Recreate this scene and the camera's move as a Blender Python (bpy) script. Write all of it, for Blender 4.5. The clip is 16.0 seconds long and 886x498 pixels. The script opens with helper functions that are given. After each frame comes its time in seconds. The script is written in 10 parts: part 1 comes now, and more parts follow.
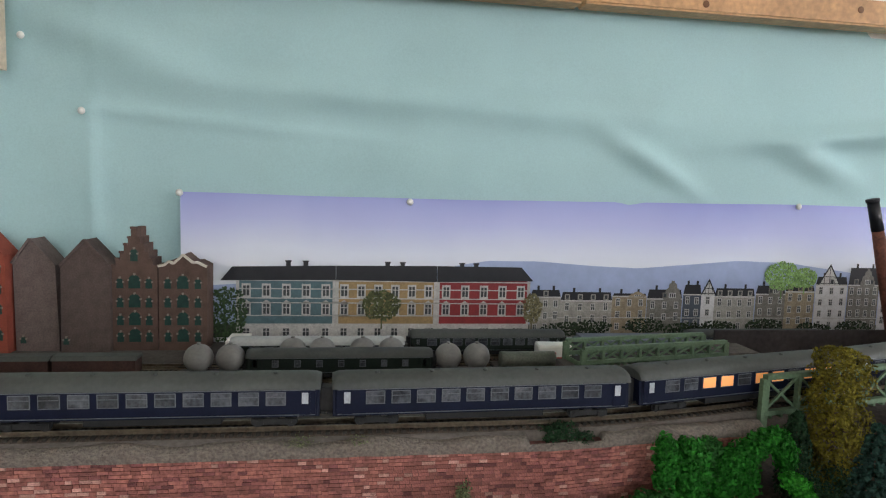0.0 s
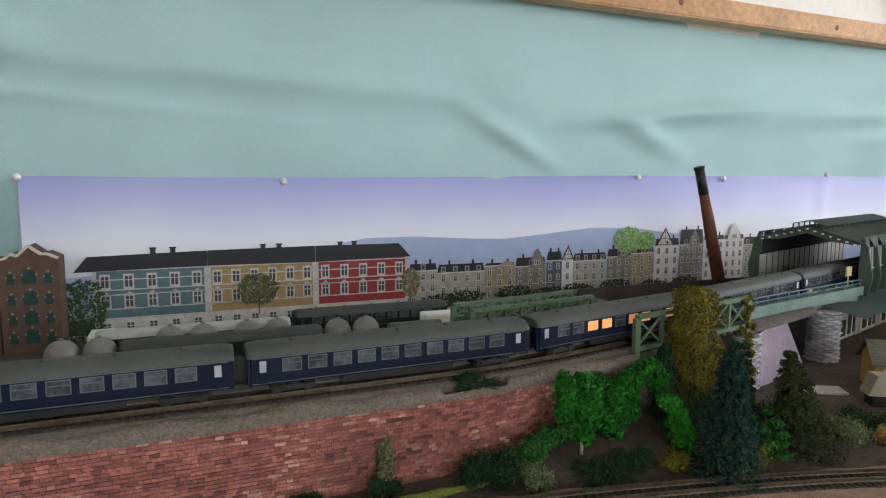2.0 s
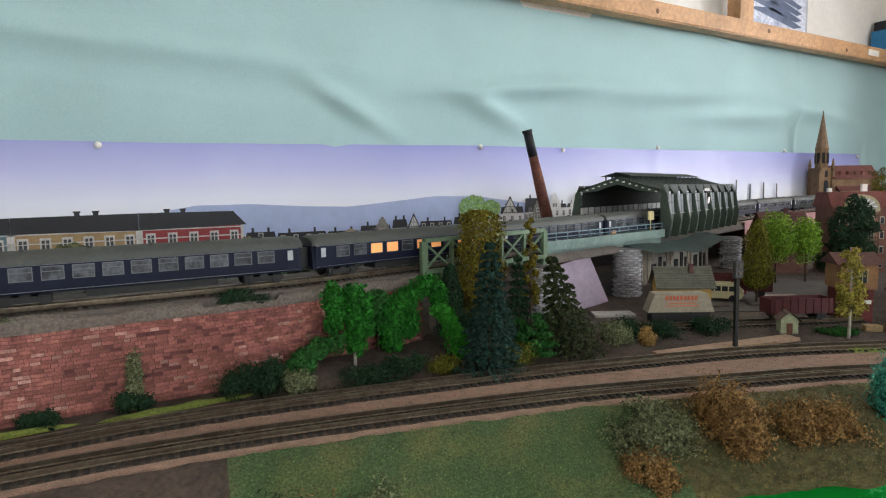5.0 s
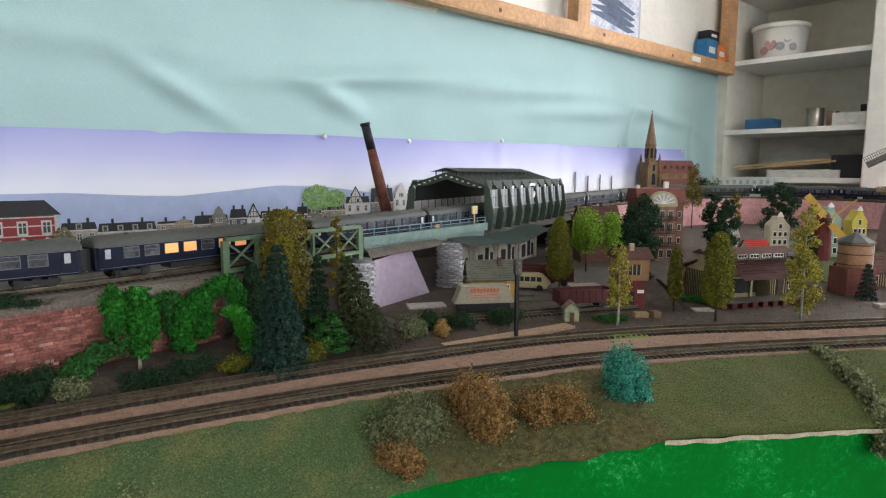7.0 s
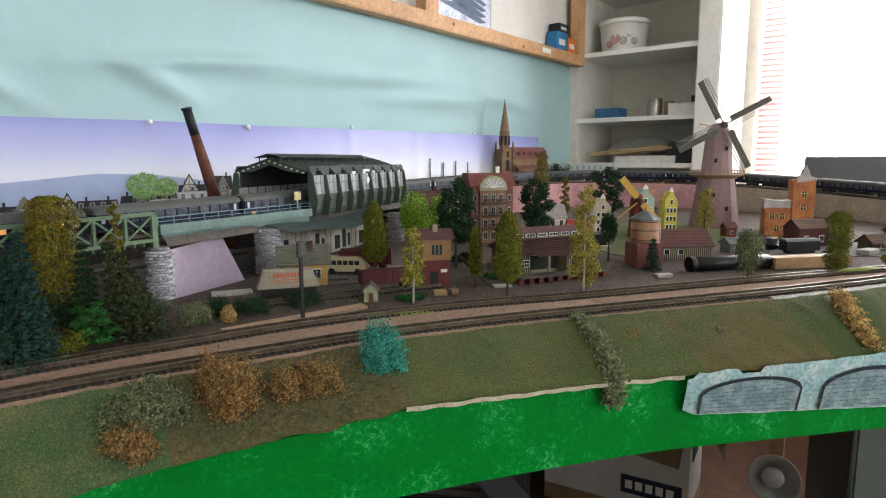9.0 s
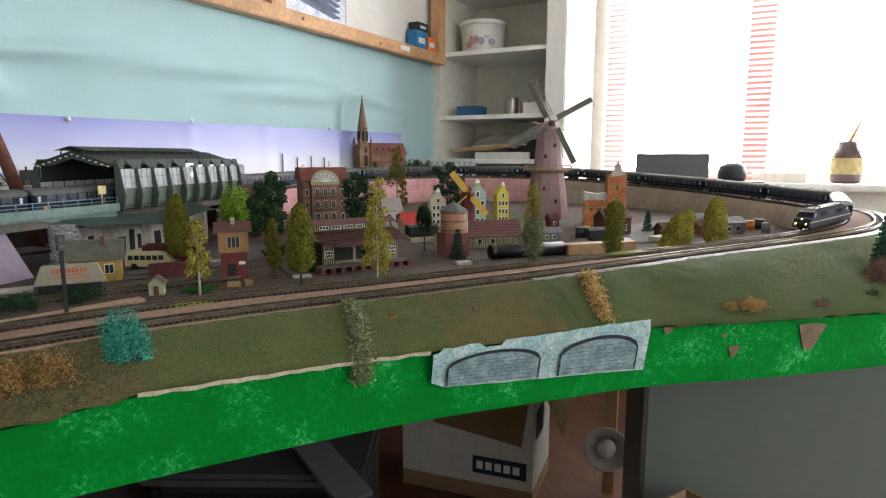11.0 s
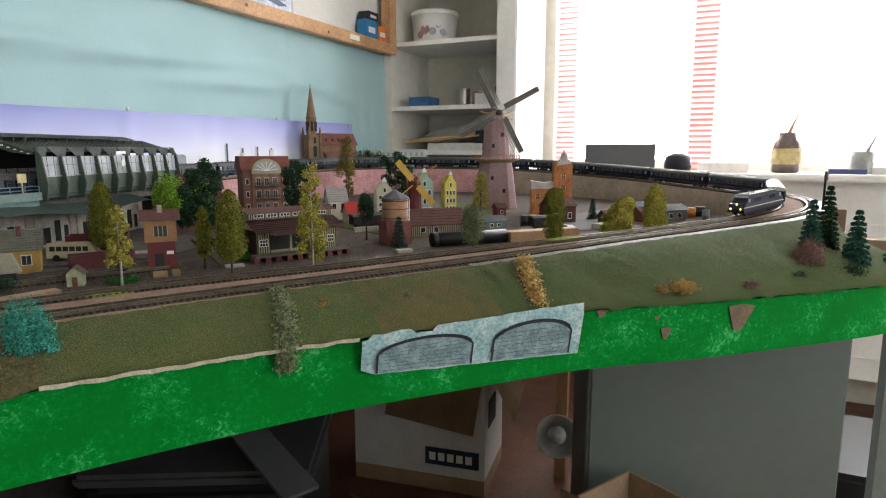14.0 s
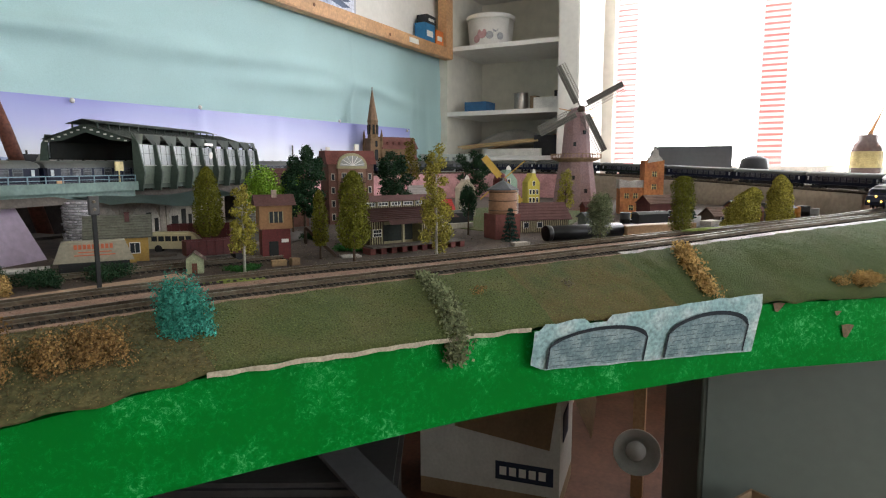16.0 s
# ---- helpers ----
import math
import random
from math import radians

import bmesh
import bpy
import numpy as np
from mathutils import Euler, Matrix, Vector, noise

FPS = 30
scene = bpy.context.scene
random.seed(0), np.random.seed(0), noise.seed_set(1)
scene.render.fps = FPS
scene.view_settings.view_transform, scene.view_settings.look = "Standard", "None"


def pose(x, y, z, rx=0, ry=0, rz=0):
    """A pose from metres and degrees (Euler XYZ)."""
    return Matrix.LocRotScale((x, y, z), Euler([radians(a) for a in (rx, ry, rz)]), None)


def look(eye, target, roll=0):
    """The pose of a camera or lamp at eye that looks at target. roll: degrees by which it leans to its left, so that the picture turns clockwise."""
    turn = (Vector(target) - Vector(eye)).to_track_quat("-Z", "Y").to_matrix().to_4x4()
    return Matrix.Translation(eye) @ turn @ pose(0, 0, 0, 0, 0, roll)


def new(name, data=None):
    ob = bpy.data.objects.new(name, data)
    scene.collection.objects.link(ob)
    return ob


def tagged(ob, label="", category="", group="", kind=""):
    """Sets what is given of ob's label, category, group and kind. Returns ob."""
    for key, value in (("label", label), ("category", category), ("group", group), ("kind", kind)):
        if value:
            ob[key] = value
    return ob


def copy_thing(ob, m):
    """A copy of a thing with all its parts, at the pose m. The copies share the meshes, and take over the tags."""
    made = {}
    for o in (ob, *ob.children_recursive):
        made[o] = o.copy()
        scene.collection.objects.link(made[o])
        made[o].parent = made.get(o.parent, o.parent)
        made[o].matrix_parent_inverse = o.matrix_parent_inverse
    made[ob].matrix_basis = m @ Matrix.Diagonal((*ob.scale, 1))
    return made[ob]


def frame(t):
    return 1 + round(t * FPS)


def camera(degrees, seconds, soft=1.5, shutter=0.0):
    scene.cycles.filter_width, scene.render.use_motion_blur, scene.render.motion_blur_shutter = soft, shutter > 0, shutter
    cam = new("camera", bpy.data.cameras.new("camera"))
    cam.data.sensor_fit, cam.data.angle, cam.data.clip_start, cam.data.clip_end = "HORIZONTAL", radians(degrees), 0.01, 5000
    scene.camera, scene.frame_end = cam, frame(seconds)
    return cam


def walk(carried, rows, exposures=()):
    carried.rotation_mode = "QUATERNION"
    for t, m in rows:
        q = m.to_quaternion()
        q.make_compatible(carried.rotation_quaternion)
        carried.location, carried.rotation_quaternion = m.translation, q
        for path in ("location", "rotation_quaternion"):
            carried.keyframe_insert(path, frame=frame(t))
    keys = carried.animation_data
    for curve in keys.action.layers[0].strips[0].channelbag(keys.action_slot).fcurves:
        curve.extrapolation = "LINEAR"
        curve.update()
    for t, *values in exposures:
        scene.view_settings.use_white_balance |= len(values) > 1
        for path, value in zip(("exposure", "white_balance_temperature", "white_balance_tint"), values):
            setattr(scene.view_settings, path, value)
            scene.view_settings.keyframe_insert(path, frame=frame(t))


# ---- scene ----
cam = camera(71.4, 16.0, soft=1.15)
METRES, EYE, TILT, LEAN, TURN = 1.0, 1.35, 0.0, 0.0, -8.5
ROWS = [
    (0.0, 0.0, 0.0, 0.0, 0.19, -5.57, -1.9),
    (0.5, -0.0284, 0.0081, 0.0021, -3.66, -7.43, -2.61),
    (1.0, -0.0404, 0.0127, 0.0043, -11.57, -8.84, -2.68),
    (1.5, -0.0525, 0.0061, 0.0017, -13.86, -8.2, -2.32),
    (2.0, -0.0527, -0.0125, -0.0252, -13.72, -6.3, -0.36),
    (2.5, -0.0278, -0.0278, -0.1081, -14.09, -6.24, -0.28),
    (3.0, -0.0013, -0.0242, -0.1278, -15.18, -4.69, 0.11),
    (5.5, 0.0917, -0.0944, -0.1187, -25.86, -5.48, 0.77),
    (6.0, 0.1089, -0.1156, -0.1124, -29.32, -5.68, 0.31),
    (6.5, 0.1244, -0.1269, -0.1058, -30.99, -7.22, -0.21),
    (7.0, 0.1483, -0.1428, -0.0988, -33.41, -7.19, -0.13),
    (7.5, 0.1711, -0.1594, -0.0969, -35.78, -7.26, -0.29),
    (8.0, 0.1901, -0.1811, -0.1021, -37.99, -7.83, 0.14),
    (8.5, 0.2166, -0.2063, -0.1037, -40.15, -8.17, 0.1),
    (9.0, 0.2484, -0.2414, -0.1062, -43.19, -8.2, 0.22),
    (9.5, 0.2758, -0.2782, -0.1098, -46.0, -8.33, 0.23),
    (10.0, 0.2989, -0.3169, -0.1101, -49.0, -8.39, 0.23),
    (12.5, 0.3474, -0.4436, -0.1134, -54.88, -9.2, -0.48),
    (13.0, 0.3517, -0.4426, -0.1155, -55.52, -9.48, -0.41),
    (13.5, 0.3544, -0.4356, -0.1188, -55.3, -9.64, -0.16),
    (14.0, 0.3598, -0.4138, -0.124, -56.35, -9.1, 0.0),
    (14.5, 0.3538, -0.3796, -0.1294, -56.25, -9.36, 0.18),
    (15.0, 0.3508, -0.3371, -0.1437, -56.36, -8.69, 0.22),
    (15.5, 0.3419, -0.2907, -0.1649, -55.67, -8.0, 0.24),
    (16.0, 0.3322, -0.2381, -0.1759, -54.04, -7.63, 0.17),
]
walk(cam, [(t, pose(0, 0, EYE, TILT, LEAN, TURN) @ pose(METRES * x, METRES * y, METRES * z, 90 + pitch, roll, yaw)) for t, x, y, z, yaw, pitch, roll in ROWS],
     exposures=[(0.0, -0.08), (3.0, -0.06), (5.5, 0.1), (7.0, 0.22), (10.0, 0.22), (12.5, 0.0), (16.0, 0.04)])

# ---- light ----
world = bpy.data.worlds.new("world")
scene.world = world
world.use_nodes = True
sky = world.node_tree.nodes.new("ShaderNodeTexSky")
sky.sky_type, sky.sun_disc = "NISHITA", False
sky.sun_elevation, sky.sun_rotation = radians(40), radians(90)
world.node_tree.links.new(sky.outputs[0], world.node_tree.nodes["Background"].inputs[0])
world.node_tree.nodes["Background"].inputs[1].default_value = 0.12


def area(name, at, target, sx, sy, watts, colour):
    lamp = bpy.data.lights.new(name, "AREA")
    lamp.shape, lamp.size, lamp.size_y, lamp.energy, lamp.color = "RECTANGLE", sx, sy, watts, colour
    ob = new(name, lamp)
    ob.matrix_world = look(at, target)
    return ob


area("east_window_light", (3.86, -0.55, 1.72), (0.0, -0.55, 1.2), 2.0, 1.1, 62, (0.93, 0.95, 1.0))
# unseen fill lamp added behind the camera, in an assumed window opening
area("south_window_light", (0.6, -2.66, 1.65), (0.6, 1.2, 1.35), 2.6, 1.3, 31, (0.9, 0.95, 1.03))


# ---- materials ----
MATS = {}


def mat(name, base, rough=0.7, metal=0.0, var=0.22, scale=60.0, bump=0.15, fine=6.0, tint=None, rnd=0.0, island=0.0, spec=0.35, coat=0.0, depth=0.001):
    """A surface with variation at two scales and fine relief; sizes per metre."""
    if name in MATS:
        return MATS[name]
    m = bpy.data.materials.new(name)
    m.use_nodes = True
    nt = m.node_tree
    n, l = nt.nodes, nt.links
    b = n["Principled BSDF"]
    b.inputs["Roughness"].default_value, b.inputs["Metallic"].default_value = rough, metal
    b.inputs["Specular IOR Level"].default_value = spec
    b.inputs["Coat Weight"].default_value = coat
    co = n.new("ShaderNodeTexCoord")
    a = n.new("ShaderNodeTexNoise")
    a.inputs["Scale"].default_value, a.inputs["Detail"].default_value = scale, 4.0
    f = n.new("ShaderNodeTexNoise")
    f.inputs["Scale"].default_value, f.inputs["Detail"].default_value = scale * fine, 3.0
    l.new(co.outputs["Object"], a.inputs["Vector"])
    l.new(co.outputs["Object"], f.inputs["Vector"])
    dark = tint or tuple(c * 0.55 for c in base)
    r1 = n.new("ShaderNodeMix")
    r1.data_type = "RGBA"
    r1.inputs[6].default_value, r1.inputs[7].default_value = (*base, 1), (*dark, 1)
    mr = n.new("ShaderNodeMapRange")
    mr.inputs[1].default_value, mr.inputs[2].default_value, mr.inputs[4].default_value = 0.42, 0.72, min(1.0, var * 2.2)
    l.new(a.outputs[0], mr.inputs[0])
    l.new(mr.outputs[0], r1.inputs[0])
    hs = n.new("ShaderNodeHueSaturation")
    l.new(r1.outputs[2], hs.inputs["Color"])
    mv = n.new("ShaderNodeMapRange")
    mv.inputs[1].default_value, mv.inputs[2].default_value = 0.25, 0.75
    mv.inputs[3].default_value, mv.inputs[4].default_value = 1 - var * 0.9, 1 + var * 0.9
    l.new(f.outputs[0], mv.inputs[0])
    last = mv.outputs[0]
    for amount, node, out in ((rnd, "ShaderNodeObjectInfo", "Random"), (island, "ShaderNodeNewGeometry", "Random Per Island")):
        if amount:
            o = n.new(node)
            q = n.new("ShaderNodeMapRange")
            q.inputs[3].default_value, q.inputs[4].default_value = 1 - amount, 1 + amount
            l.new(o.outputs[out], q.inputs[0])
            mu = n.new("ShaderNodeMath")
            mu.operation = "MULTIPLY"
            l.new(last, mu.inputs[0])
            l.new(q.outputs[0], mu.inputs[1])
            last = mu.outputs[0]
    l.new(last, hs.inputs["Value"])
    l.new(hs.outputs[0], b.inputs["Base Color"])
    if bump:
        bp = n.new("ShaderNodeBump")
        bp.inputs["Strength"].default_value, bp.inputs["Distance"].default_value = bump, depth
        l.new(f.outputs[0], bp.inputs["Height"])
        l.new(bp.outputs[0], b.inputs["Normal"])
    MATS[name] = m
    return m


def glow(name, colour, strength):
    m = bpy.data.materials.new(name)
    m.use_nodes = True
    b = m.node_tree.nodes["Principled BSDF"]
    b.inputs["Base Color"].default_value = (*colour, 1)
    b.inputs["Emission Color"].default_value = (*colour, 1)
    b.inputs["Emission Strength"].default_value = strength
    return m


def glass(name, colour=(0.9, 0.95, 0.95), rough=0.05):
    m = bpy.data.materials.new(name)
    m.use_nodes = True
    b = m.node_tree.nodes["Principled BSDF"]
    b.inputs["Base Color"].default_value = (*colour, 1)
    b.inputs["Transmission Weight"].default_value = 1.0
    b.inputs["Roughness"].default_value = rough
    return m


# ---- mesh tools ----
def bx(bm, x0, x1, y0, y1, z0, z1, mi=0, rz=0.0, about=None):
    vs = [bm.verts.new((x, y, z)) for z in (z0, z1) for y in (y0, y1) for x in (x0, x1)]
    if rz:
        c = Vector(about) if about else Vector(((x0 + x1) / 2, (y0 + y1) / 2, 0))
        r = Matrix.Translation(c) @ Matrix.Rotation(radians(rz), 4, "Z") @ Matrix.Translation(-c)
        for v in vs:
            v.co = r @ v.co
    for q in ((0, 2, 3, 1), (4, 5, 7, 6), (0, 1, 5, 4), (2, 6, 7, 3), (0, 4, 6, 2), (1, 3, 7, 5)):
        bm.faces.new([vs[k] for k in q]).material_index = mi
    return vs


def quad(bm, pts, mi=0):
    f = bm.faces.new([bm.verts.new(p) for p in pts])
    f.material_index = mi
    return f


def prism(bm, poly, y0, y1, mi=0, plane="xz", cap=None):
    """Extrudes a polygon of the plane xz (along y), yz (along x) or xy (along z)."""
    def at(p, d):
        return {"xz": (p[0], d, p[1]), "yz": (d, p[0], p[1]), "xy": (p[0], p[1], d)}[plane]
    a = [bm.verts.new(at(p, y0)) for p in poly]
    b = [bm.verts.new(at(p, y1)) for p in poly]
    k = len(poly)
    for i in range(k):
        bm.faces.new((a[i], a[(i + 1) % k], b[(i + 1) % k], b[i])).material_index = mi
    bm.faces.new(a[::-1]).material_index = mi if cap is None else cap
    bm.faces.new(b).material_index = mi if cap is None else cap


def lathe(bm, prof, n=16, at=(0, 0, 0), mi=0, smooth=True, squash=1.0):
    rings = []
    for r, z in prof:
        rings.append([bm.verts.new((at[0] + r * math.cos(2 * math.pi * k / n), at[1] + squash * r * math.sin(2 * math.pi * k / n), at[2] + z)) for k in range(n)])
    for a, b in zip(rings, rings[1:]):
        for k in range(n):
            f = bm.faces.new((a[k], a[(k + 1) % n], b[(k + 1) % n], b[k]))
            f.material_index, f.smooth = mi, smooth
    bm.faces.new(rings[0][::-1]).material_index = mi
    bm.faces.new(rings[-1]).material_index = mi


def tube(bm, pts, r0, r1=None, n=6, mi=0):
    r1 = r0 if r1 is None else r1
    rings = []
    pts = [Vector(p) for p in pts]
    for i, p in enumerate(pts):
        d = (pts[min(i + 1, len(pts) - 1)] - pts[max(i - 1, 0)]).normalized()
        u = d.orthogonal().normalized()
        w = d.cross(u)
        r = r0 + (r1 - r0) * i / max(1, len(pts) - 1)
        rings.append([bm.verts.new(p + r * (u * math.cos(2 * math.pi * k / n) + w * math.sin(2 * math.pi * k / n))) for k in range(n)])
    for a, b in zip(rings, rings[1:]):
        for k in range(n):
            f = bm.faces.new((a[k], a[(k + 1) % n], b[(k + 1) % n], b[k]))
            f.material_index, f.smooth = mi, True
    bm.faces.new(rings[0][::-1]).material_index = mi
    bm.faces.new(rings[-1]).material_index = mi


def rod(bm, a, b, w, h=None, mi=0):
    """A square bar from a to b."""
    a, b = Vector(a), Vector(b)
    h = w if h is None else h
    d = (b - a).normalized()
    u = d.cross(Vector((0, 0, 1)))
    u = u.normalized() if u.length > 1e-4 else Vector((1, 0, 0))
    v = u.cross(d).normalized()
    ends = []
    for p in (a, b):
        ends.append([bm.verts.new(p + u * sx * w / 2 + v * sy * h / 2) for sx, sy in ((-1, -1), (1, -1), (1, 1), (-1, 1))])
    for k in range(4):
        bm.faces.new((ends[0][k], ends[0][(k + 1) % 4], ends[1][(k + 1) % 4], ends[1][k])).material_index = mi
    bm.faces.new(ends[0][::-1]).material_index = mi
    bm.faces.new(ends[1]).material_index = mi


def loft(bm, rows, mi=0, smooth=True, closed=False):
    g = [[bm.verts.new(p) for p in row] for row in rows]
    for a, b in zip(g, g[1:]):
        m = len(a)
        for k in range(m if closed else m - 1):
            f = bm.faces.new((a[k], a[(k + 1) % m], b[(k + 1) % m], b[k]))
            f.material_index, f.smooth = mi, smooth
    return g


def link(name, bm, mats, flip=True):
    me = bpy.data.meshes.new(name)
    if flip:
        bmesh.ops.recalc_face_normals(bm, faces=bm.faces)
    bm.to_mesh(me)
    bm.free()
    for m in mats if isinstance(mats, (list, tuple)) else [mats]:
        me.materials.append(m)
    return new(name, me)


def part(name, bm, mats, parent, label=""):
    ob = link(name, bm, mats)
    ob.parent = parent
    return tagged(ob, label) if label else ob


def again(ob, parent, m):
    """A piece of its own on the same mesh."""
    o = new(ob.name.split(".")[0], ob.data)
    o.parent = parent
    o.matrix_basis = m
    return o


def thing(name, at, rz=0, label="", category="", group="", kind=""):
    ob = new(name)
    ob.empty_display_size = 0.02
    ob.matrix_basis = pose(*at, 0, 0, rz)
    return tagged(ob, label, category, group, kind)


def solid(name, bm, mats, label, category, kind="", group=""):
    return tagged(link(name, bm, mats), label, category, group, kind)


BM = bmesh.new


def spline(pts, step=0.01):
    """A smooth line through the points, at even steps, as an array."""
    p = np.array([pts[0]] + list(pts) + [pts[-1]], float)
    p[0], p[-1] = 2 * p[1] - p[2], 2 * p[-2] - p[-3]
    out = []
    for i in range(1, len(p) - 2):
        for u in np.linspace(0, 1, 24, endpoint=False):
            a, b, c, d = p[i - 1:i + 3]
            out.append(0.5 * (2 * b + (c - a) * u + (2 * a - 5 * b + 4 * c - d) * u * u + (3 * b - a - 3 * c + d) * u ** 3))
    out.append(p[-2])
    out = np.array(out)
    s = np.concatenate([[0], np.cumsum(np.linalg.norm(np.diff(out, axis=0), axis=1))])
    q = np.linspace(0, s[-1], max(2, int(s[-1] / step)))
    return np.stack([np.interp(q, s, out[:, k]) for k in range(3)], 1)


def sides(line):
    """Unit vectors to the left of a line, in plan."""
    d = np.gradient(line, axis=0)
    n = np.stack([-d[:, 1], d[:, 0], np.zeros(len(d))], 1)
    return n / np.linalg.norm(n, axis=1)[:, None]

# ---- surfaces ----
plaster = mat("plaster", (0.72, 0.69, 0.6), 0.85, var=0.08, scale=4, bump=0.1)
white_paint = mat("white_paint", (0.8, 0.78, 0.73), 0.5, var=0.06, scale=8, bump=0.05)
teal_cloth = mat("teal_cloth", (0.39, 0.57, 0.58), 0.8, var=0.06, scale=5, bump=0.12, fine=60)
pine = mat("pine", (0.58, 0.33, 0.16), 0.5, var=0.25, scale=14, bump=0.08)
floor_wood = mat("floor_wood", (0.15, 0.062, 0.036), 0.45, var=0.3, scale=9, bump=0.05)
soil = mat("soil", (0.075, 0.055, 0.043), 0.95, var=0.4, scale=40, bump=0.5, depth=0.002)
ballast = mat("ballast", (0.29, 0.185, 0.135), 0.95, var=0.35, scale=90, bump=0.7, fine=8, tint=(0.17, 0.12, 0.09), depth=0.0015)
grass_mat = mat("grass_mat", (0.068, 0.09, 0.024), 0.95, var=0.5, scale=18, bump=1.0, fine=30, tint=(0.088, 0.092, 0.028), depth=0.002)
grass_pale = mat("grass_pale", (0.057, 0.096, 0.035), 0.95, var=0.55, scale=22, bump=0.8, fine=25, tint=(0.13, 0.13, 0.05), depth=0.0015)
moss = mat("moss", (0.16, 0.2, 0.04), 0.95, var=0.4, scale=60, bump=0.8)
sleeper_mat = mat("sleeper", (0.022, 0.018, 0.013), 0.8, var=0.3, scale=100, island=0.25)
rail_mat = mat("rail", (0.2, 0.165, 0.12), 0.34, metal=0.8, var=0.3, scale=60, tint=(0.09, 0.06, 0.04))
bed_dark = mat("bed_dark", (0.075, 0.055, 0.042), 0.95, var=0.4, scale=120, bump=0.6, tint=(0.035, 0.027, 0.02))
concrete = mat("concrete", (0.105, 0.09, 0.078), 0.9, var=0.3, scale=35, bump=0.5)
cream_board = mat("cream_board", (0.27, 0.215, 0.16), 0.85, var=0.2, scale=12, bump=0.2)
pink_wall = mat("pink_wall", (0.42, 0.22, 0.22), 0.85, var=0.3, scale=25, bump=0.3)
asphalt = mat("asphalt", (0.09, 0.08, 0.074), 0.9, var=0.3, scale=30, bump=0.3)


def fascia_paint():
    """Bright green paint, dabbed on with a sponge."""
    m = mat("fascia_green", (0.0, 0.2, 0.04), 0.6, var=0.2, scale=9, bump=0.15, fine=14, spec=0.06)
    n, l = m.node_tree.nodes, m.node_tree.links
    b = n["Principled BSDF"]
    co = n.new("ShaderNodeTexCoord")
    t = n.new("ShaderNodeTexNoise")
    t.inputs["Scale"].default_value, t.inputs["Detail"].default_value, t.inputs["Roughness"].default_value, t.inputs["Distortion"].default_value = 150, 12, 0.85, 0.5
    big = n.new("ShaderNodeTexNoise")
    big.inputs["Scale"].default_value = 14
    ad = n.new("ShaderNodeMath")
    ad.operation = "MULTIPLY_ADD"
    ad.inputs[1].default_value = 2.2
    mr = n.new("ShaderNodeMapRange")
    mr.inputs[1].default_value, mr.inputs[2].default_value = 1.35, 2.15
    mx = n.new("ShaderNodeValToRGB")
    el = mx.color_ramp.elements
    el[0].position, el[0].color = 0.25, (0.0, 0.15, 0.014, 1)
    el[1].position, el[1].color = 0.8, (0.09, 0.45, 0.15, 1)
    mid = el.new(0.52)
    mid.color = (0.0, 0.215, 0.028, 1)
    l.new(co.outputs["Object"], t.inputs["Vector"])
    l.new(co.outputs["Object"], big.inputs["Vector"])
    l.new(t.outputs[0], ad.inputs[0])
    l.new(big.outputs[0], ad.inputs[2])
    l.new(ad.outputs[0], mr.inputs[0])
    l.new(mr.outputs[0], mx.inputs[0])
    l.new(mx.outputs[0], b.inputs["Base Color"])
    return m


green_paint = fascia_paint()

# ---- room ----
X0, X1, Y0, Y1, ZC = -0.95, 3.76, -2.8, 1.26, 2.5


def wall(name, x0, x1, y0, y1, z0=0.0, z1=ZC, m=None):
    bm = BM()
    bx(bm, x0, x1, y0, y1, z0, z1)
    return solid(name, bm, m or plaster, "plain cream plastered room wall", "wall", "structure")


bm = BM()
bx(bm, X0 - 0.2, X1 + 0.2, Y0 - 0.2, Y1 + 0.2, -0.05, 0)
solid("floor", bm, floor_wood, "reddish brown wooden floor, dim under the layout", "floor", "structure")
bm = BM()
bx(bm, X0 - 0.2, X1 + 0.2, Y0 - 0.2, Y1 + 0.2, ZC, ZC + 0.1)
solid("ceiling", bm, white_paint, "plain white ceiling", "ceiling", "structure")
wall("wall_north", X0, X1, Y1, Y1 + 0.15)
wall("wall_west", X0 - 0.15, X0, Y0, Y1)
# the east wall, open for the window
WY0, WY1, WZ0, WZ1 = -1.62, 0.475, 1.125, 2.3
wall("wall_east", X1, X1 + 0.2, Y0, WY0)
wall("wall_east", X1, X1 + 0.2, WY1, Y1)
wall("wall_east", X1, X1 + 0.2, WY0, WY1, 0, WZ0)
wall("wall_east", X1, X1 + 0.2, WY0, WY1, WZ1, ZC)
# the south wall, open for an assumed, unseen window behind the camera
wall("wall_south", X0, -0.7, Y0, Y0 + 0.15)
wall("wall_south", 1.9, X1, Y0, Y0 + 0.15)
wall("wall_south", -0.7, 1.9, Y0, Y0 + 0.15, 0, 1.0)
wall("wall_south", -0.7, 1.9, Y0, Y0 + 0.15, 2.3, ZC)
# glowing panel added to fill the assumed opening
bm = BM()
bx(bm, -0.7, 1.9, Y0 + 0.05, Y0 + 0.06, 1.0, 2.3)
solid("backdrop", bm, glow("overcast_south", (0.95, 0.97, 1.0), 1.0), "added glowing panel in the unseen south window opening", "sky", "structure")

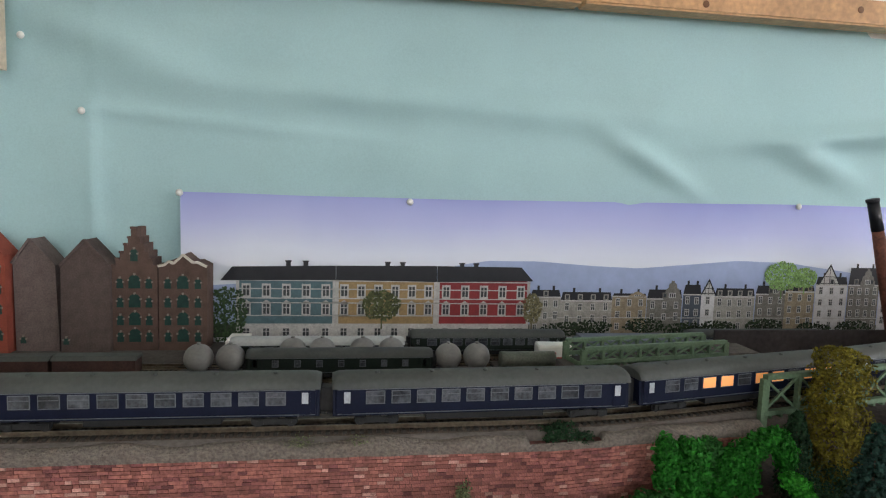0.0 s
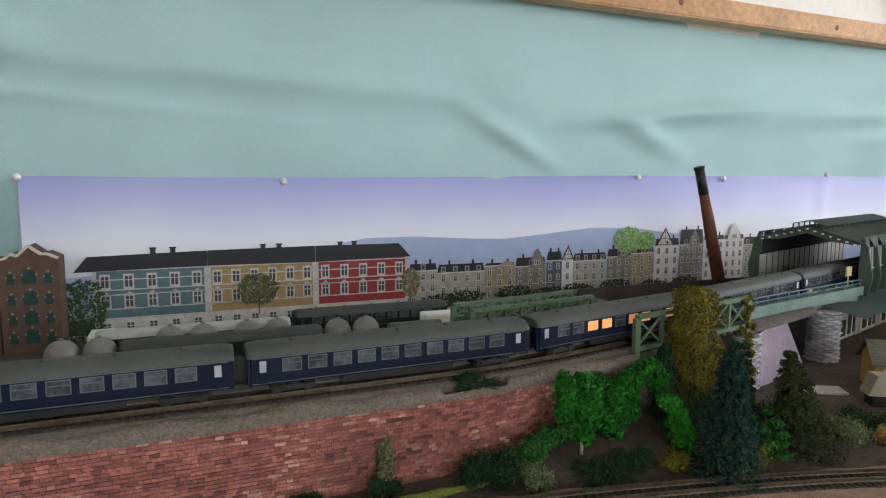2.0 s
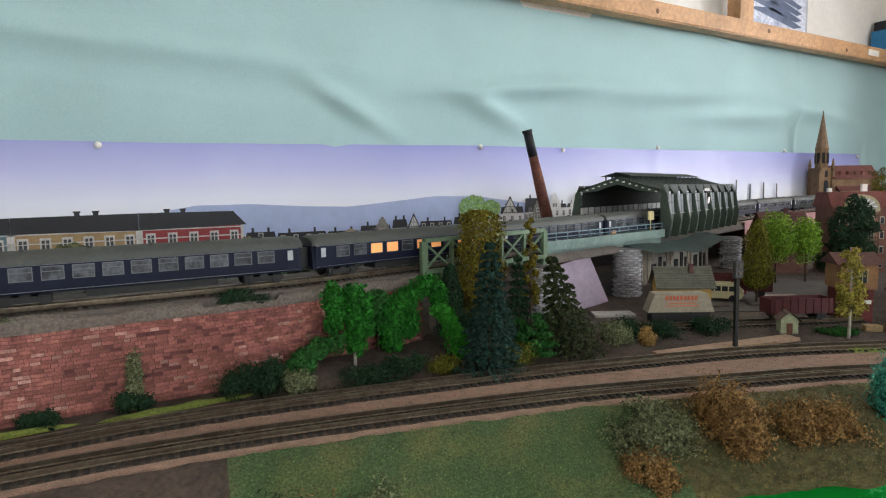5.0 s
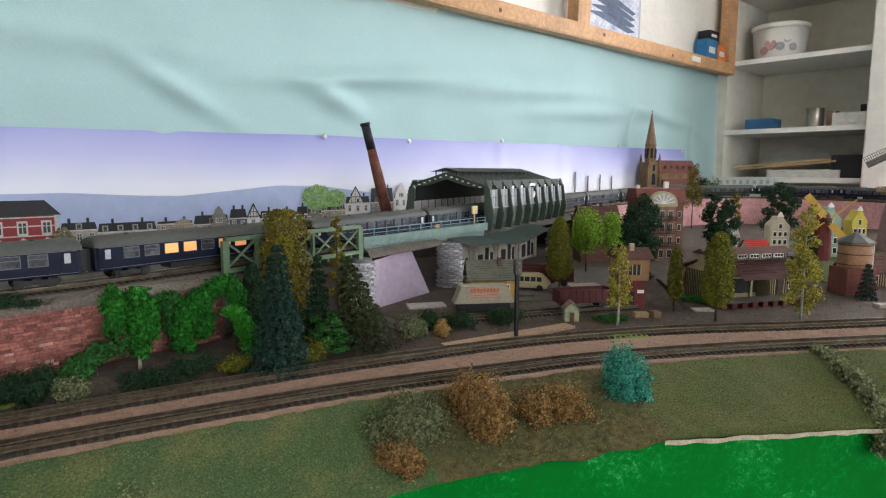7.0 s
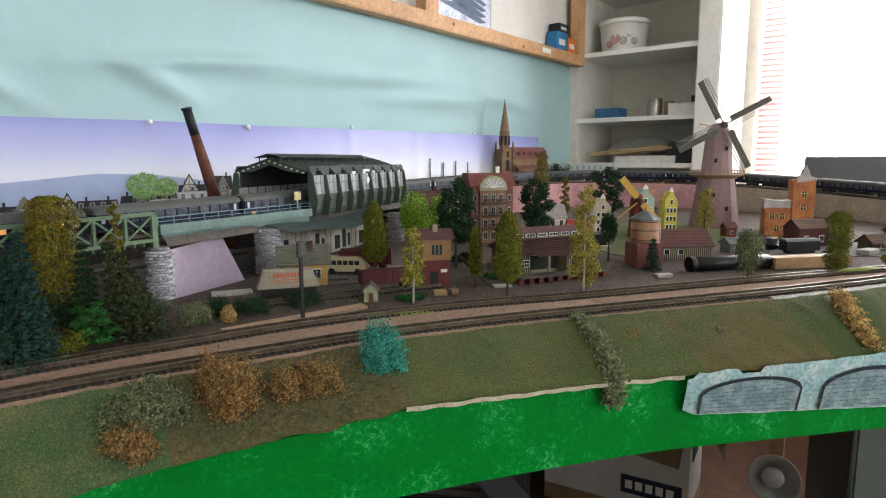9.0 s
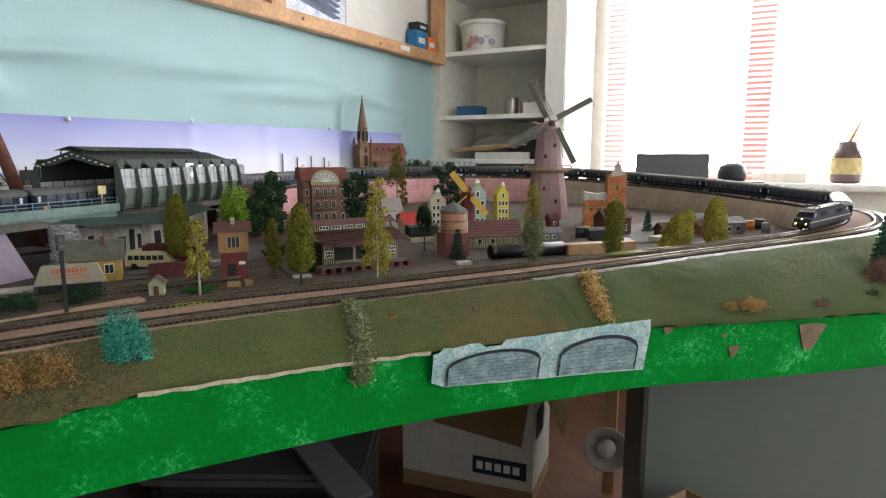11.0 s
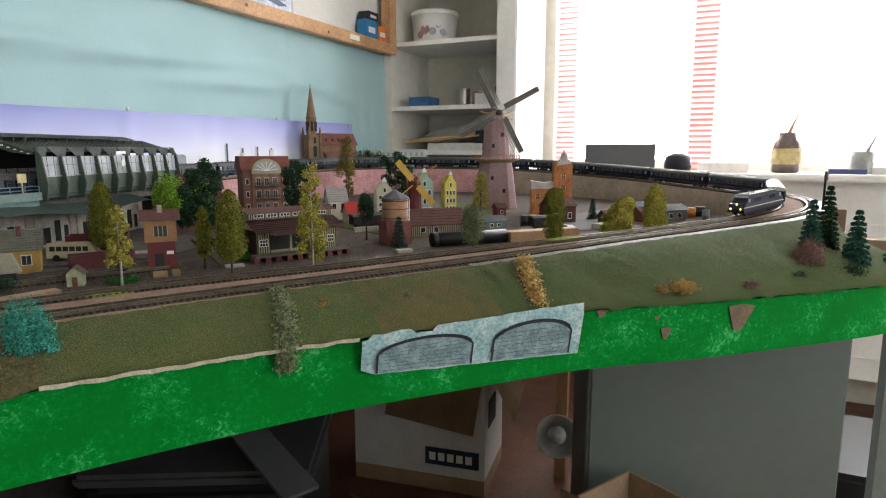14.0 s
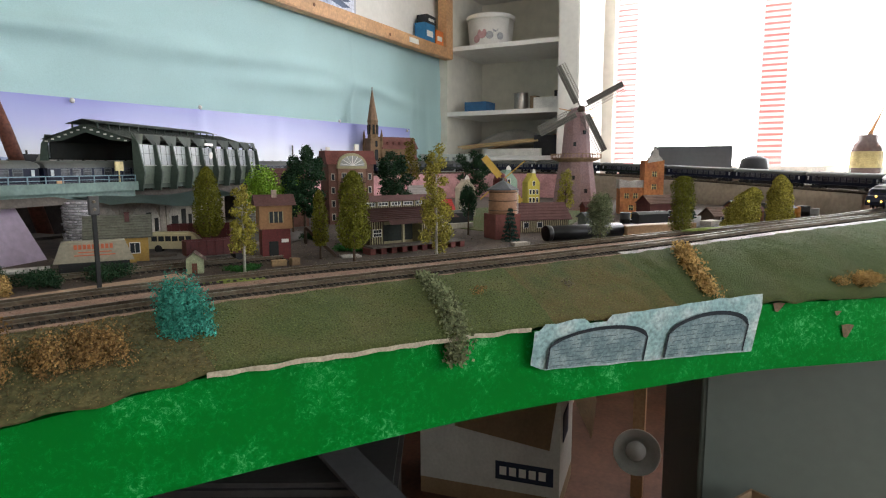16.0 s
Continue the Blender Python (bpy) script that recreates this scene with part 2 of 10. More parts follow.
# the east window: white frame, mullion, and an overcast sky behind
win = tagged(new("window_1"), "wide window with white frame, washed out by daylight", "window", "", "structure")
bm = BM()
for z0, z1 in ((WZ0, WZ0 + 0.05), (WZ1 - 0.05, WZ1)):
    bx(bm, X1 + 0.06, X1 + 0.12, WY0, WY1, z0, z1)
for y0, y1 in ((WY0, WY0 + 0.05), (WY1 - 0.05, WY1), (-0.32, -0.24)):
    bx(bm, X1 + 0.06, X1 + 0.12, y0, y1, WZ0 + 0.05, WZ1 - 0.05)
part("window_frame", bm, white_paint, win)
pane_glass = glass("window_glass", (1, 1, 1), 0.0)
for y0, y1 in ((WY0 + 0.05, -0.32), (-0.24, WY1 - 0.05)):
    bm = BM()
    bx(bm, X1 + 0.085, X1 + 0.09, y0, y1, WZ0 + 0.05, WZ1 - 0.05)
    part("pane", bm, pane_glass, win).visible_shadow = False
bm = BM()
bx(bm, X1 + 0.3, X1 + 0.31, WY0 - 0.8, WY1 + 0.8, WZ0 - 0.8, WZ1 + 0.6)
solid("backdrop", bm, glow("overcast_east", (1.0, 0.99, 0.985), 3.2), "bright white overcast sky outside the window", "sky", "structure")
bm = BM()
bx(bm, 3.42, X1 + 0.06, -1.75, 0.47, 1.09, 1.122)
bmesh.ops.bevel(bm, geom=bm.edges[:], offset=0.006, segments=2, affect="EDGES")
solid("window_sill", bm, white_paint, "deep cream painted window sill with clutter on it", "window sill", "structure")
bm = BM()
bx(bm, 3.5, 3.76, -1.7, 0.46, 0.2, 1.088)
for k in range(4):
    bx(bm, 3.494, 3.5, -1.7, 0.46, 0.3 + 0.2 * k, 0.306 + 0.2 * k)
solid("trim", bm, white_paint, "cream boarding below the window sill", "wall panel", "structure")

# red slatted blinds, built only in the two bands that daylight doesn't wash out


def translucent(name, c):
    m = bpy.data.materials.new(name)
    m.use_nodes = True
    n, l = m.node_tree.nodes, m.node_tree.links
    mx, d, t = n.new("ShaderNodeMixShader"), n.new("ShaderNodeBsdfDiffuse"), n.new("ShaderNodeBsdfTranslucent")
    mx.inputs[0].default_value = 0.6
    d.inputs[0].default_value = t.inputs[0].default_value = (*c, 1)
    l.new(d.outputs[0], mx.inputs[1])
    l.new(t.outputs[0], mx.inputs[2])
    l.new(mx.outputs[0], n["Material Output"].inputs[0])
    return m


# slat and backing colours are paled to imitate overexposure by the window
slat_red, slat_glow = translucent("slat_red", (0.9, 0.5, 0.48)), translucent("slat_white", (0.92, 0.86, 0.85))
for y0, y1 in ((0.35, 0.45), (-0.35, -0.235)):
    blind = thing("venetian_blind", (3.735, (y0 + y1) / 2, WZ0), 0, "narrow visible band of a red slatted blind, paled for the daylight washout", "window blind", "blinds at the window")
    w = (y1 - y0) / 2
    # added pale sheet behind the slats, for the washed-out glow
    bm = BM()
    bx(bm, 0.004, 0.007, -w, w, 0.0, 1.15)
    part("backing", bm, slat_glow if y0 > 0 else translucent("slat_pink", (0.9, 0.66, 0.64)), blind)
    bm = BM()
    prism(bm, [(-0.005, 0), (-0.003, 0.005), (0.001, 0.0125), (-0.001, 0.009)], -w, w, 0, "xz")
    first = part("slat", bm, slat_red, blind)
    for k in range(1, 42):
        again(first, blind, Matrix.Translation((0, 0, 0.0275 * k)))

bm = BM()
bx(bm, 3.728, 3.742, -0.34, 0.34, 1.1235, 1.131)
bx(bm, 3.726, 3.73, -0.34, 0.34, 1.1235, 1.1335)
solid("blind_rail", bm, slat_red, "thin red bottom rail of a raised blind on the sill", "blind rail")

# ---- the sky sheet on the north wall ----
def sheet_y(x, z):
    y = 1.243
    y -= 0.016 * noise.noise((x * 1.3, z * 3.4, 2.0)) + 0.006 * noise.noise((x * 4, z * 9, 7.0))
    # sagging folds
    for cx, cz, lx, lz, a, tilt in ((1.15, 1.5, 0.32, 0.022, 0.016, 0.10), (1.0, 1.435, 0.1, 0.03, 0.014, -0.35), (0.62, 1.42, 0.1, 0.025, 0.012, -0.5), (1.75, 1.52, 0.5, 0.03, 0.013, 0.06),
                                    (0.1, 1.52, 0.5, 0.03, 0.012, -0.04), (2.1, 1.47, 0.3, 0.03, 0.012, 0.05), (-0.45, 1.6, 0.16, 0.04, 0.014, -0.3), (2.6, 1.5, 0.3, 0.03, 0.012, -0.1)):
        u, v = (x - cx) / lx, (z - cz - tilt * (x - cx)) / lz
        y -= 1.7 * a * math.exp(-u * u - v * v)
    for cx, w in ((-0.47, 0.012), (2.42, 0.01), (3.05, 0.03), (2.95, 0.02)):
        y -= 0.008 * math.exp(-((x - cx) / w) ** 2) * (0.6 + 0.4 * math.sin(z * 7))
    y -= 0.0045 * (1 - math.tanh((x + 0.472) / 0.0024)) * min(1.0, max(0.0, (1.5 - z) / 0.04))
    y -= 0.011 * math.exp(-((z - 1.478 + 0.07 * (x + 0.49)) / 0.012) ** 2) * math.exp(-max(0.0, x + 0.49) / 0.35) * (1 if x > -0.49 else math.exp((x + 0.49) / 0.02))
    if x < -0.55:
        y -= (x + 0.55) ** 2 * 1.2
    return y


bm = BM()
loft(bm, [[(x, sheet_y(x, z), z) for x in np.linspace(-0.9, 3.2, 520)] for z in np.linspace(1.0, 1.78, 90)])
solid("sky_sheet", bm, teal_cloth, "pale teal cloth sheet hung on the wall, wrinkled", "cloth sheet")
bm = BM()
lathe(bm, [(0.006, 0), (0.007, 0.002), (0.004, 0.006), (0.0015, 0.007)], 10)
pin0 = tagged(link("push_pin", bm, white_paint), "round white push pin holding the sheet", "push pin", "pins in the wall")
pin0.matrix_basis = pose(-0.595, sheet_y(-0.595, 1.6) - 0.001, 1.6, 90, 0, 0)

# the wooden display frame above it
frame_box = thing("display_cabinet", (0, 0, 0), 0, "shallow pine framed wall cabinet with white inside", "wall cabinet")
ZR = 1.712
bm = BM()
bx(bm, -0.62, 0.43, 1.165, 1.215, ZR, ZR + 0.052)
bx(bm, 0.432, 3.2, 1.165, 1.215, ZR, ZR + 0.052)
bmesh.ops.bevel(bm, geom=bm.edges[:], offset=0.004, segments=2, affect="EDGES")
part("bottom_rail", bm, pine, frame_box)
for x in (0.95, 1.945, 3.13):
    bm = BM()
    bx(bm, x, x + 0.07, 1.168, 1.215, ZR + 0.052, 2.25)
    part("stile", bm, pine, frame_box)
bm = BM()
bx(bm, -0.62, 3.2, 1.25, 1.255, ZR, 2.25)
part("back_panel", bm, white_paint, frame_box)
knot = mat("knot", (0.18, 0.08, 0.035), 0.5, var=0.2, scale=80)
for x, z in ((0.68, 1.728), (1.02, 1.742), (1.55, 1.735), (2.1, 1.742), (2.6, 1.73)):
    bm = BM()
    lathe(bm, [(0.0075, 0), (0.006, 0.0012)], 10)
    k = part("knot", bm, knot, frame_box)
    k.matrix_basis = pose(x, 1.1652, z, 90, 0, 0)
bm = BM()
bx(bm, 2.76, 2.84, 1.162, 1.1648, 1.728, 1.75)
part("paper_tag", bm, white_paint, frame_box, "small white paper tag")
bm = BM()
bx(bm, -0.64, -0.6, 1.15, 1.2, 1.53, 1.8)
solid("wood_post", bm, mat("pale_wood", (0.66, 0.55, 0.42), 0.6, var=0.15, scale=20), "pale wooden post beside the sky sheet", "wooden post")
# things in the display cabinet
pic = thing("framed_picture", (2.03, 1.245, 1.765), 0, "small glossy picture leaning in the wall cabinet", "picture")
bm = BM()
bx(bm, 0, 0.42, -0.012, 0, 0, 0.2)
part("frame", bm, mat("silver_grey", (0.5, 0.52, 0.55), 0.3, metal=0.6, var=0.1), pic)
bm = BM()
for k in range(4):
    z = 0.075 + 0.024 * k
    quad(bm, [(0.05 + 0.02 * k, -0.0125, z), (0.33 + 0.01 * k, -0.0125, z - 0.045), (0.385, -0.0125, z - 0.035), (0.2, -0.0125, z + 0.012)])
part("print", bm, mat("print_blue", (0.12, 0.16, 0.26), 0.3, var=0.3, scale=30), pic)
bm = BM()
bx(bm, 0.012, 0.408, -0.0122, -0.0119, 0.012, 0.188)
part("paper", bm, mat("gloss_paper", (0.72, 0.76, 0.85), 0.15, var=0.35, scale=14, bump=0.0, tint=(0.3, 0.36, 0.5)), pic)
for nm, x, w, h, c, lab in (("blue_box", 2.93, 0.1, 0.085, (0.03, 0.2, 0.42), "small blue cardboard box in the wall cabinet"),
                            ("orange_box", 3.04, 0.08, 0.07, (0.75, 0.2, 0.04), "small orange cardboard box in the wall cabinet"),
                            ("black_box", 2.95, 0.09, 0.04, (0.02, 0.02, 0.025), "flat black box lying on a blue box")):
    bm = BM()
    z = 1.764 if nm != "black_box" else 1.849
    bx(bm, x, x + w, 1.18, 1.235, z, z + h)
    bx(bm, x + 0.2 * w, x + 0.8 * w, 1.179, 1.18, z + 0.3 * h, z + 0.62 * h, 1)
    solid(nm, bm, [mat(nm, c, 0.5, var=0.15, scale=30), white_paint], lab, "box")

# ---- shelves in the corner ----
shelf = thing("shelf_unit", (3.2, 0.5, 0), 0, "cream painted built-in shelf unit, half full of odds and ends", "shelf unit")
bm = BM()
bx(bm, -0.05, 0.02, 0.0, 0.1, 0, 2.45)
bmesh.ops.bevel(bm, geom=bm.edges[:], offset=0.006, segments=2, affect="EDGES")
part("post", bm, white_paint, shelf)
bm = BM()
bx(bm, 0.02, 0.5, 0.02, 0.06, 0, 2.45)
part("side_panel", bm, white_paint, shelf)
bm = BM()
bx(bm, 0.44, 0.45, 0.06, 0.755, 0, 2.45)
part("back_panel", bm, plaster, shelf)
bm = BM()
bx(bm, 0.0, 0.44, 0.7, 0.755, 0, 2.45)
part("side_panel", bm, plaster, shelf)
for z in (0.95, 1.225, 1.452, 1.776, 2.1):
    bm = BM()
    bx(bm, 0.0, 0.44, 0.06, 0.7, z - 0.022, z)
    part("shelf_board", bm, white_paint, shelf)

bucket = thing("paint_bucket", (3.39, 1.04, 1.776), 0, "white plastic bucket with a faded print on the shelf", "bucket")
bm = BM()
lathe(bm, [(0.105, 0), (0.108, 0.004), (0.122, 0.15), (0.118, 0.15)], 28)
part("body", bm, mat("bucket_white", (0.72, 0.7, 0.66), 0.45, var=0.08, scale=25), bucket)
bm = BM()
lathe(bm, [(0.126, 0.146), (0.128, 0.152), (0.127, 0.166), (0.12, 0.17), (0.02, 0.171)], 28)
part("lid", bm, white_paint, bucket)
for k, (a, z, r) in enumerate(((200, 0.06, 0.02), (180, 0.07, 0.026), (215, 0.09, 0.016), (165, 0.045, 0.02), (228, 0.055, 0.018))):
    bm = BM()
    lathe(bm, [(r, 0), (r * 0.9, 0.001)], 12)
    o = part("print", bm, mat("print_rose" if k % 2 else "print_grey", (0.5, 0.3, 0.3) if k % 2 else (0.4, 0.4, 0.42), 0.5, var=0.3, scale=80), bucket)
    o.matrix_basis = pose(0.114 * math.cos(radians(a)), 0.114 * math.sin(radians(a)), z, 90, 0, a + 90)
tin = thing("tin_can", (3.33, 0.845, 1.452), 0, "bare metal tin can on the shelf", "tin can")
bm = BM()
lathe(bm, [(0.036, 0), (0.038, 0.003), (0.036, 0.006), (0.036, 0.085), (0.038, 0.09), (0.035, 0.09), (0.034, 0.01)], 24)
part("body", bm, mat("tin", (0.4, 0.37, 0.33), 0.3, metal=0.9, var=0.2, scale=40), tin)


def carton(name, x0, x1, y0, y1, z, h, colour, label, rz=0):
    bm = BM()
    bx(bm, x0, x1, y0, y1, z, z + h, rz=rz)
    bx(bm, x0 - 0.002, x1 + 0.002, y0 - 0.002, y1 + 0.002, z + h * 0.72, z + h * 0.74, rz=rz)
    return solid(name, bm, mat(name + "_card", colour, 0.7, var=0.15, scale=30), label, "box")


carton("blue_carton", 3.24, 3.36, 1.0, 1.12, 1.452, 0.05, (0.04, 0.13, 0.26), "flat blue cardboard box on the shelf")
carton("brown_tin", 3.34, 3.4, 0.765, 0.8, 1.452, 0.075, (0.3, 0.2, 0.12), "small brown box beside a tin can")
carton("white_carton", 3.28, 3.42, 0.57, 0.76, 1.452, 0.06, (0.75, 0.73, 0.7), "long white cardboard box on the shelf")
carton("black_camera", 3.3, 3.36, 0.59, 0.66, 1.512, 0.032, (0.03, 0.03, 0.035), "small black box on a white carton")
carton("black_carton", 3.24, 3.36, 0.57, 0.74, 1.226, 0.1, (0.025, 0.025, 0.028), "black box with a label on the lower shelf")
carton("white_tray", 3.22, 3.4, 0.7, 1.0, 1.226, 0.035, (0.68, 0.66, 0.6), "low white tray on the lower shelf")
for k, (y0, y1, z0, z1, c) in enumerate(((1.12, 0.72, 1.265, 1.3, (0.5, 0.33, 0.16)), (1.16, 0.7, 1.275, 1.315, (0.55, 0.4, 0.22)), (1.0, 0.66, 1.263, 1.33, (0.42, 0.27, 0.14)))):
    bm = BM()
    rod(bm, (3.23 + 0.03 * k, y0, z0), (3.25 + 0.05 * k, y1, z1), 0.05, 0.008)
    solid("wood_strip", bm, mat("strip_%s" % "abc"[k], c, 0.6, var=0.2, scale=20), "thin offcut of wood leaning on the lower shelf", "wood strip", "", "wood strips on the shelf")
bm = BM()
rows = []
for u in np.linspace(0, 1, 14):
    rows.append([(3.36 + 0.012 * v, 1.1 - 0.44 * u, 1.265 + 0.1 * math.sin(math.pi * (0.12 + 0.8 * u)) * v) for v in np.linspace(0, 1, 5)])
loft(bm, rows)
bmesh.ops.solidify(bm, geom=bm.faces[:], thickness=0.006)
solid("curved_board", bm, mat("board_grey", (0.55, 0.53, 0.48), 0.7, var=0.15, scale=20), "pale bowed board leaning at the back of the shelf", "board")
bm = BM()
for k in range(14):
    a = k * 0.7
    lathe(bm, [(0.02, 0), (0.03, 0.012), (0.012, 0.02)], 8, (3.36 + 0.02 * math.sin(a * 3), 0.62 + 0.02 * k, 1.776))
solid("cloth_rag", bm, mat("rag", (0.5, 0.45, 0.38), 0.95, var=0.3, scale=40), "crumpled beige rag lying on the upper shelf", "rag")

# ---- on the window sill ----
jar = thing("jar", (3.6, -0.675, 1.122), 0, "brown glass jar with yellow label holding brushes", "jar")
bm = BM()
lathe(bm, [(0.055, 0), (0.062, 0.008), (0.062, 0.12), (0.055, 0.145), (0.042, 0.155), (0.044, 0.185), (0.038, 0.185), (0.037, 0.158)], 24)
part("body", bm, mat("jar_brown", (0.09, 0.05, 0.045), 0.15, var=0.3, scale=20, coat=0.5), jar)
bm = BM()
lathe(bm, [(0.0628, 0.04), (0.0632, 0.042), (0.0632, 0.11), (0.0628, 0.112)], 24)
part("label", bm, mat("label_yellow", (0.45, 0.36, 0.16), 0.6, var=0.4, scale=40), jar)
for k in range(3):
    bm = BM()
    tube(bm, [(0.01 * k - 0.01, 0.008 * k, 0.15), (0.03 * k - 0.03, -0.045 - 0.012 * k, 0.3 + 0.02 * k)], 0.004, 0.003)
    part("brush", bm, pine, jar)
cup = thing("brush_glass", (3.6, -0.97, 1.122), 0, "small glass holding paint brushes on the sill", "glass")
bm = BM()
lathe(bm, [(0.04, 0), (0.045, 0.003), (0.052, 0.1), (0.049, 0.1), (0.042, 0.006)], 20)
part("body", bm, mat("cup_grey", (0.3, 0.3, 0.28), 0.15, var=0.2, scale=30), cup)
for k in range(4):
    bm = BM()
    tube(bm, [(0.008 * k - 0.01, 0.0, 0.02), (0.02 * k - 0.03, -0.03 - 0.022 * k, 0.21 + 0.025 * k)], 0.0035, 0.002)
    part("brush", bm, mat("brush_grey", (0.3, 0.27, 0.25), 0.5), cup)
carton("white_sill_box", 3.5, 3.62, -0.52, -0.3, 1.122, 0.045, (0.72, 0.68, 0.62), "low white box on the window sill")
carton("blue_tool", 3.5, 3.54, -0.98, -0.84, 1.122, 0.022, (0.05, 0.07, 0.16), "flat dark blue tool case on the sill")
carton("sponge_block", 3.5, 3.55, -1.16, -1.0, 1.122, 0.03, (0.45, 0.44, 0.42), "grey block on the window sill")

# ---- under the layout ----
grey_cab = thing("metal_cabinet", (1.632, -0.194, 0), 0, "grey-green metal cabinet standing under the layout", "cabinet")
bm = BM()
ang = math.degrees(math.atan2(-0.516, 0.153))
bx(bm, 0, 0.54, 0, 0.42, 0, 0.9)
bmesh.ops.bevel(bm, geom=bm.edges[:], offset=0.004, segments=1, affect="EDGES")
part("body", bm, mat("cabinet_grey", (0.125, 0.145, 0.125), 0.5, var=0.05, scale=6, bump=0.03), grey_cab).matrix_basis = pose(0, 0, 0, 0, 0, ang)
bm = BM()
bx(bm, 0.01, 0.53, -0.004, 0, 0.03, 0.88)
part("door", bm, mat("cabinet_grey", (0.2, 0.235, 0.2)), grey_cab).matrix_basis = pose(0, 0, 0, 0, 0, ang)
bm = BM()
bx(bm, 1.86, 1.93, -0.86, -0.79, 0, 0.9)
solid("table_leg", bm, mat("leg_grey", (0.24, 0.26, 0.24), 0.5, var=0.1, scale=10), "grey square leg carrying the layout", "table leg")

mbox = thing("moving_box", (2.2, 0.27, 0.0), 0, "white cardboard moving box with dark print, flaps open", "cardboard box")
mbox.matrix_basis = pose(2.2, 0.27, 0, 0, 0, 8)
carton_white = mat("carton_white", (0.6, 0.58, 0.54), 0.7, var=0.1, scale=15)
carton_brown = mat("carton_brown", (0.3, 0.2, 0.115), 0.8, var=0.15, scale=15)
bm = BM()
bx(bm, 0, 0.3, 0, 0.5, 0.06, 0.5)
part("body", bm, carton_white, mbox)
bm = BM()
quad(bm, [(-0.003, 0.0, 0.5), (-0.003, 0.33, 0.5), (-0.09, 0.34, 0.31), (-0.09, 0.02, 0.27)])
bmesh.ops.solidify(bm, geom=bm.faces[:], thickness=0.004)
part("flap", bm, carton_brown, mbox)
bm = BM()
quad(bm, [(0.0, -0.002, 0.5), (0.28, -0.002, 0.5), (0.28, -0.09, 0.32), (0.02, -0.1, 0.28)])
bmesh.ops.solidify(bm, geom=bm.faces[:], thickness=0.004)
part("flap", bm, carton_brown, mbox)
bm = BM()
bx(bm, -0.004, -0.001, 0.02, 0.22, 0.1, 0.165)
bx(bm, 0.05, 0.16, -0.004, -0.001, 0.24, 0.34)
part("print_panel", bm, mat("print_navy", (0.02, 0.03, 0.06), 0.6, var=0.1), mbox)
bm = BM()
for k in range(5):
    y = 0.045 + 0.034 * k
    bx(bm, -0.0055, -0.004, y, y + 0.024, 0.118, 0.148)
part("print_bar", bm, white_paint, mbox)
bm = BM()
bx(bm, 0.0, 0.3, 0.0, 0.5, 0, 0.06)
part("base", bm, carton_brown, mbox)

lamp = thing("clamp_lamp", (2.42, 0.06, 0.0), 0, "white reflector lamp hanging on a brown wooden stick", "lamp")
bm = BM()
lathe(bm, [(0.03, 0), (0.045, 0.02), (0.075, 0.07), (0.078, 0.085), (0.074, 0.085), (0.04, 0.03), (0.028, 0.02)], 24)
part("shade", bm, mat("lamp_white", (0.6, 0.58, 0.54), 0.4, var=0.1), lamp).matrix_basis = pose(0, 0, 0.2, 0, -78, 10)
bm = BM()
lathe(bm, [(0.006, 0), (0.03, 0.03), (0.034, 0.05), (0.024, 0.068), (0.004, 0.074)], 16)
part("bulb", bm, mat("bulb_white", (0.75, 0.73, 0.7), 0.3, var=0.02), lamp).matrix_basis = pose(-0.02, 0, 0.204, 0, -78, 10)
bm = BM()
bx(bm, 0.02, 0.05, -0.02, 0.02, 0.0, 0.9)
part("stick", bm, mat("stick_brown", (0.36, 0.2, 0.1), 0.6, var=0.2, scale=20), lamp)

bin_ob = thing("storage_bin", (1.5, 0.8, 0), 28, "dark grey plastic storage bin with a lid", "storage bin")
bm = BM()
bx(bm, -0.2, 0.2, -0.28, 0.28, 0, 0.4)
bmesh.ops.bevel(bm, geom=bm.edges[:], offset=0.03, segments=3, affect="EDGES")
dark_plastic = mat("dark_plastic", (0.018, 0.017, 0.017), 0.45, var=0.15, scale=10)
part("body", bm, dark_plastic, bin_ob)
bm = BM()
bx(bm, -0.215, 0.215, -0.295, 0.295, 0.4, 0.435)
bmesh.ops.bevel(bm, geom=bm.edges[:], offset=0.012, segments=2, affect="EDGES")
part("lid", bm, mat("lid_grey", (0.06, 0.057, 0.055), 0.45, var=0.15, scale=10), bin_ob)
open_box = thing("open_carton", (1.45, -0.345, 0), -28, "open brown cardboard carton standing on the floor, flaps up", "cardboard box")
for nm, a in (("front", (-0.12, 0.12, -0.12, -0.115, 0, 0.53)), ("rear", (-0.12, 0.12, 0.115, 0.12, 0, 0.53)), ("side", (-0.12, -0.115, -0.115, 0.115, 0, 0.53)), ("side", (0.115, 0.12, -0.115, 0.115, 0, 0.53)), ("bottom", (-0.115, 0.115, -0.115, 0.115, 0, 0.006))):
    bm = BM()
    bx(bm, *a)
    part(nm, bm, carton_brown, open_box)
bm = BM()
quad(bm, [(-0.12, -0.03, 0.53), (-0.12, 0.1, 0.53), (-0.135, 0.09, 0.59), (-0.14, 0.03, 0.6)])
bmesh.ops.solidify(bm, geom=bm.faces[:], thickness=0.004)
part("flap", bm, carton_brown, open_box)
gb = thing("grey_board", (1.42, 0.68, 0.437), 28, "pale grey board lying slanted on the bin", "board")
bm = BM()
rod(bm, (-0.2, -0.22, 0.006), (0.2, 0.1, 0.1), 0.09, 0.01)
part("body", bm, mat("board_dull", (0.09, 0.09, 0.09), 0.7, var=0.1, scale=10), gb)
bm = BM()
bx(bm, 1.35, 1.7, 0.9, 1.2, 0, 0.5)
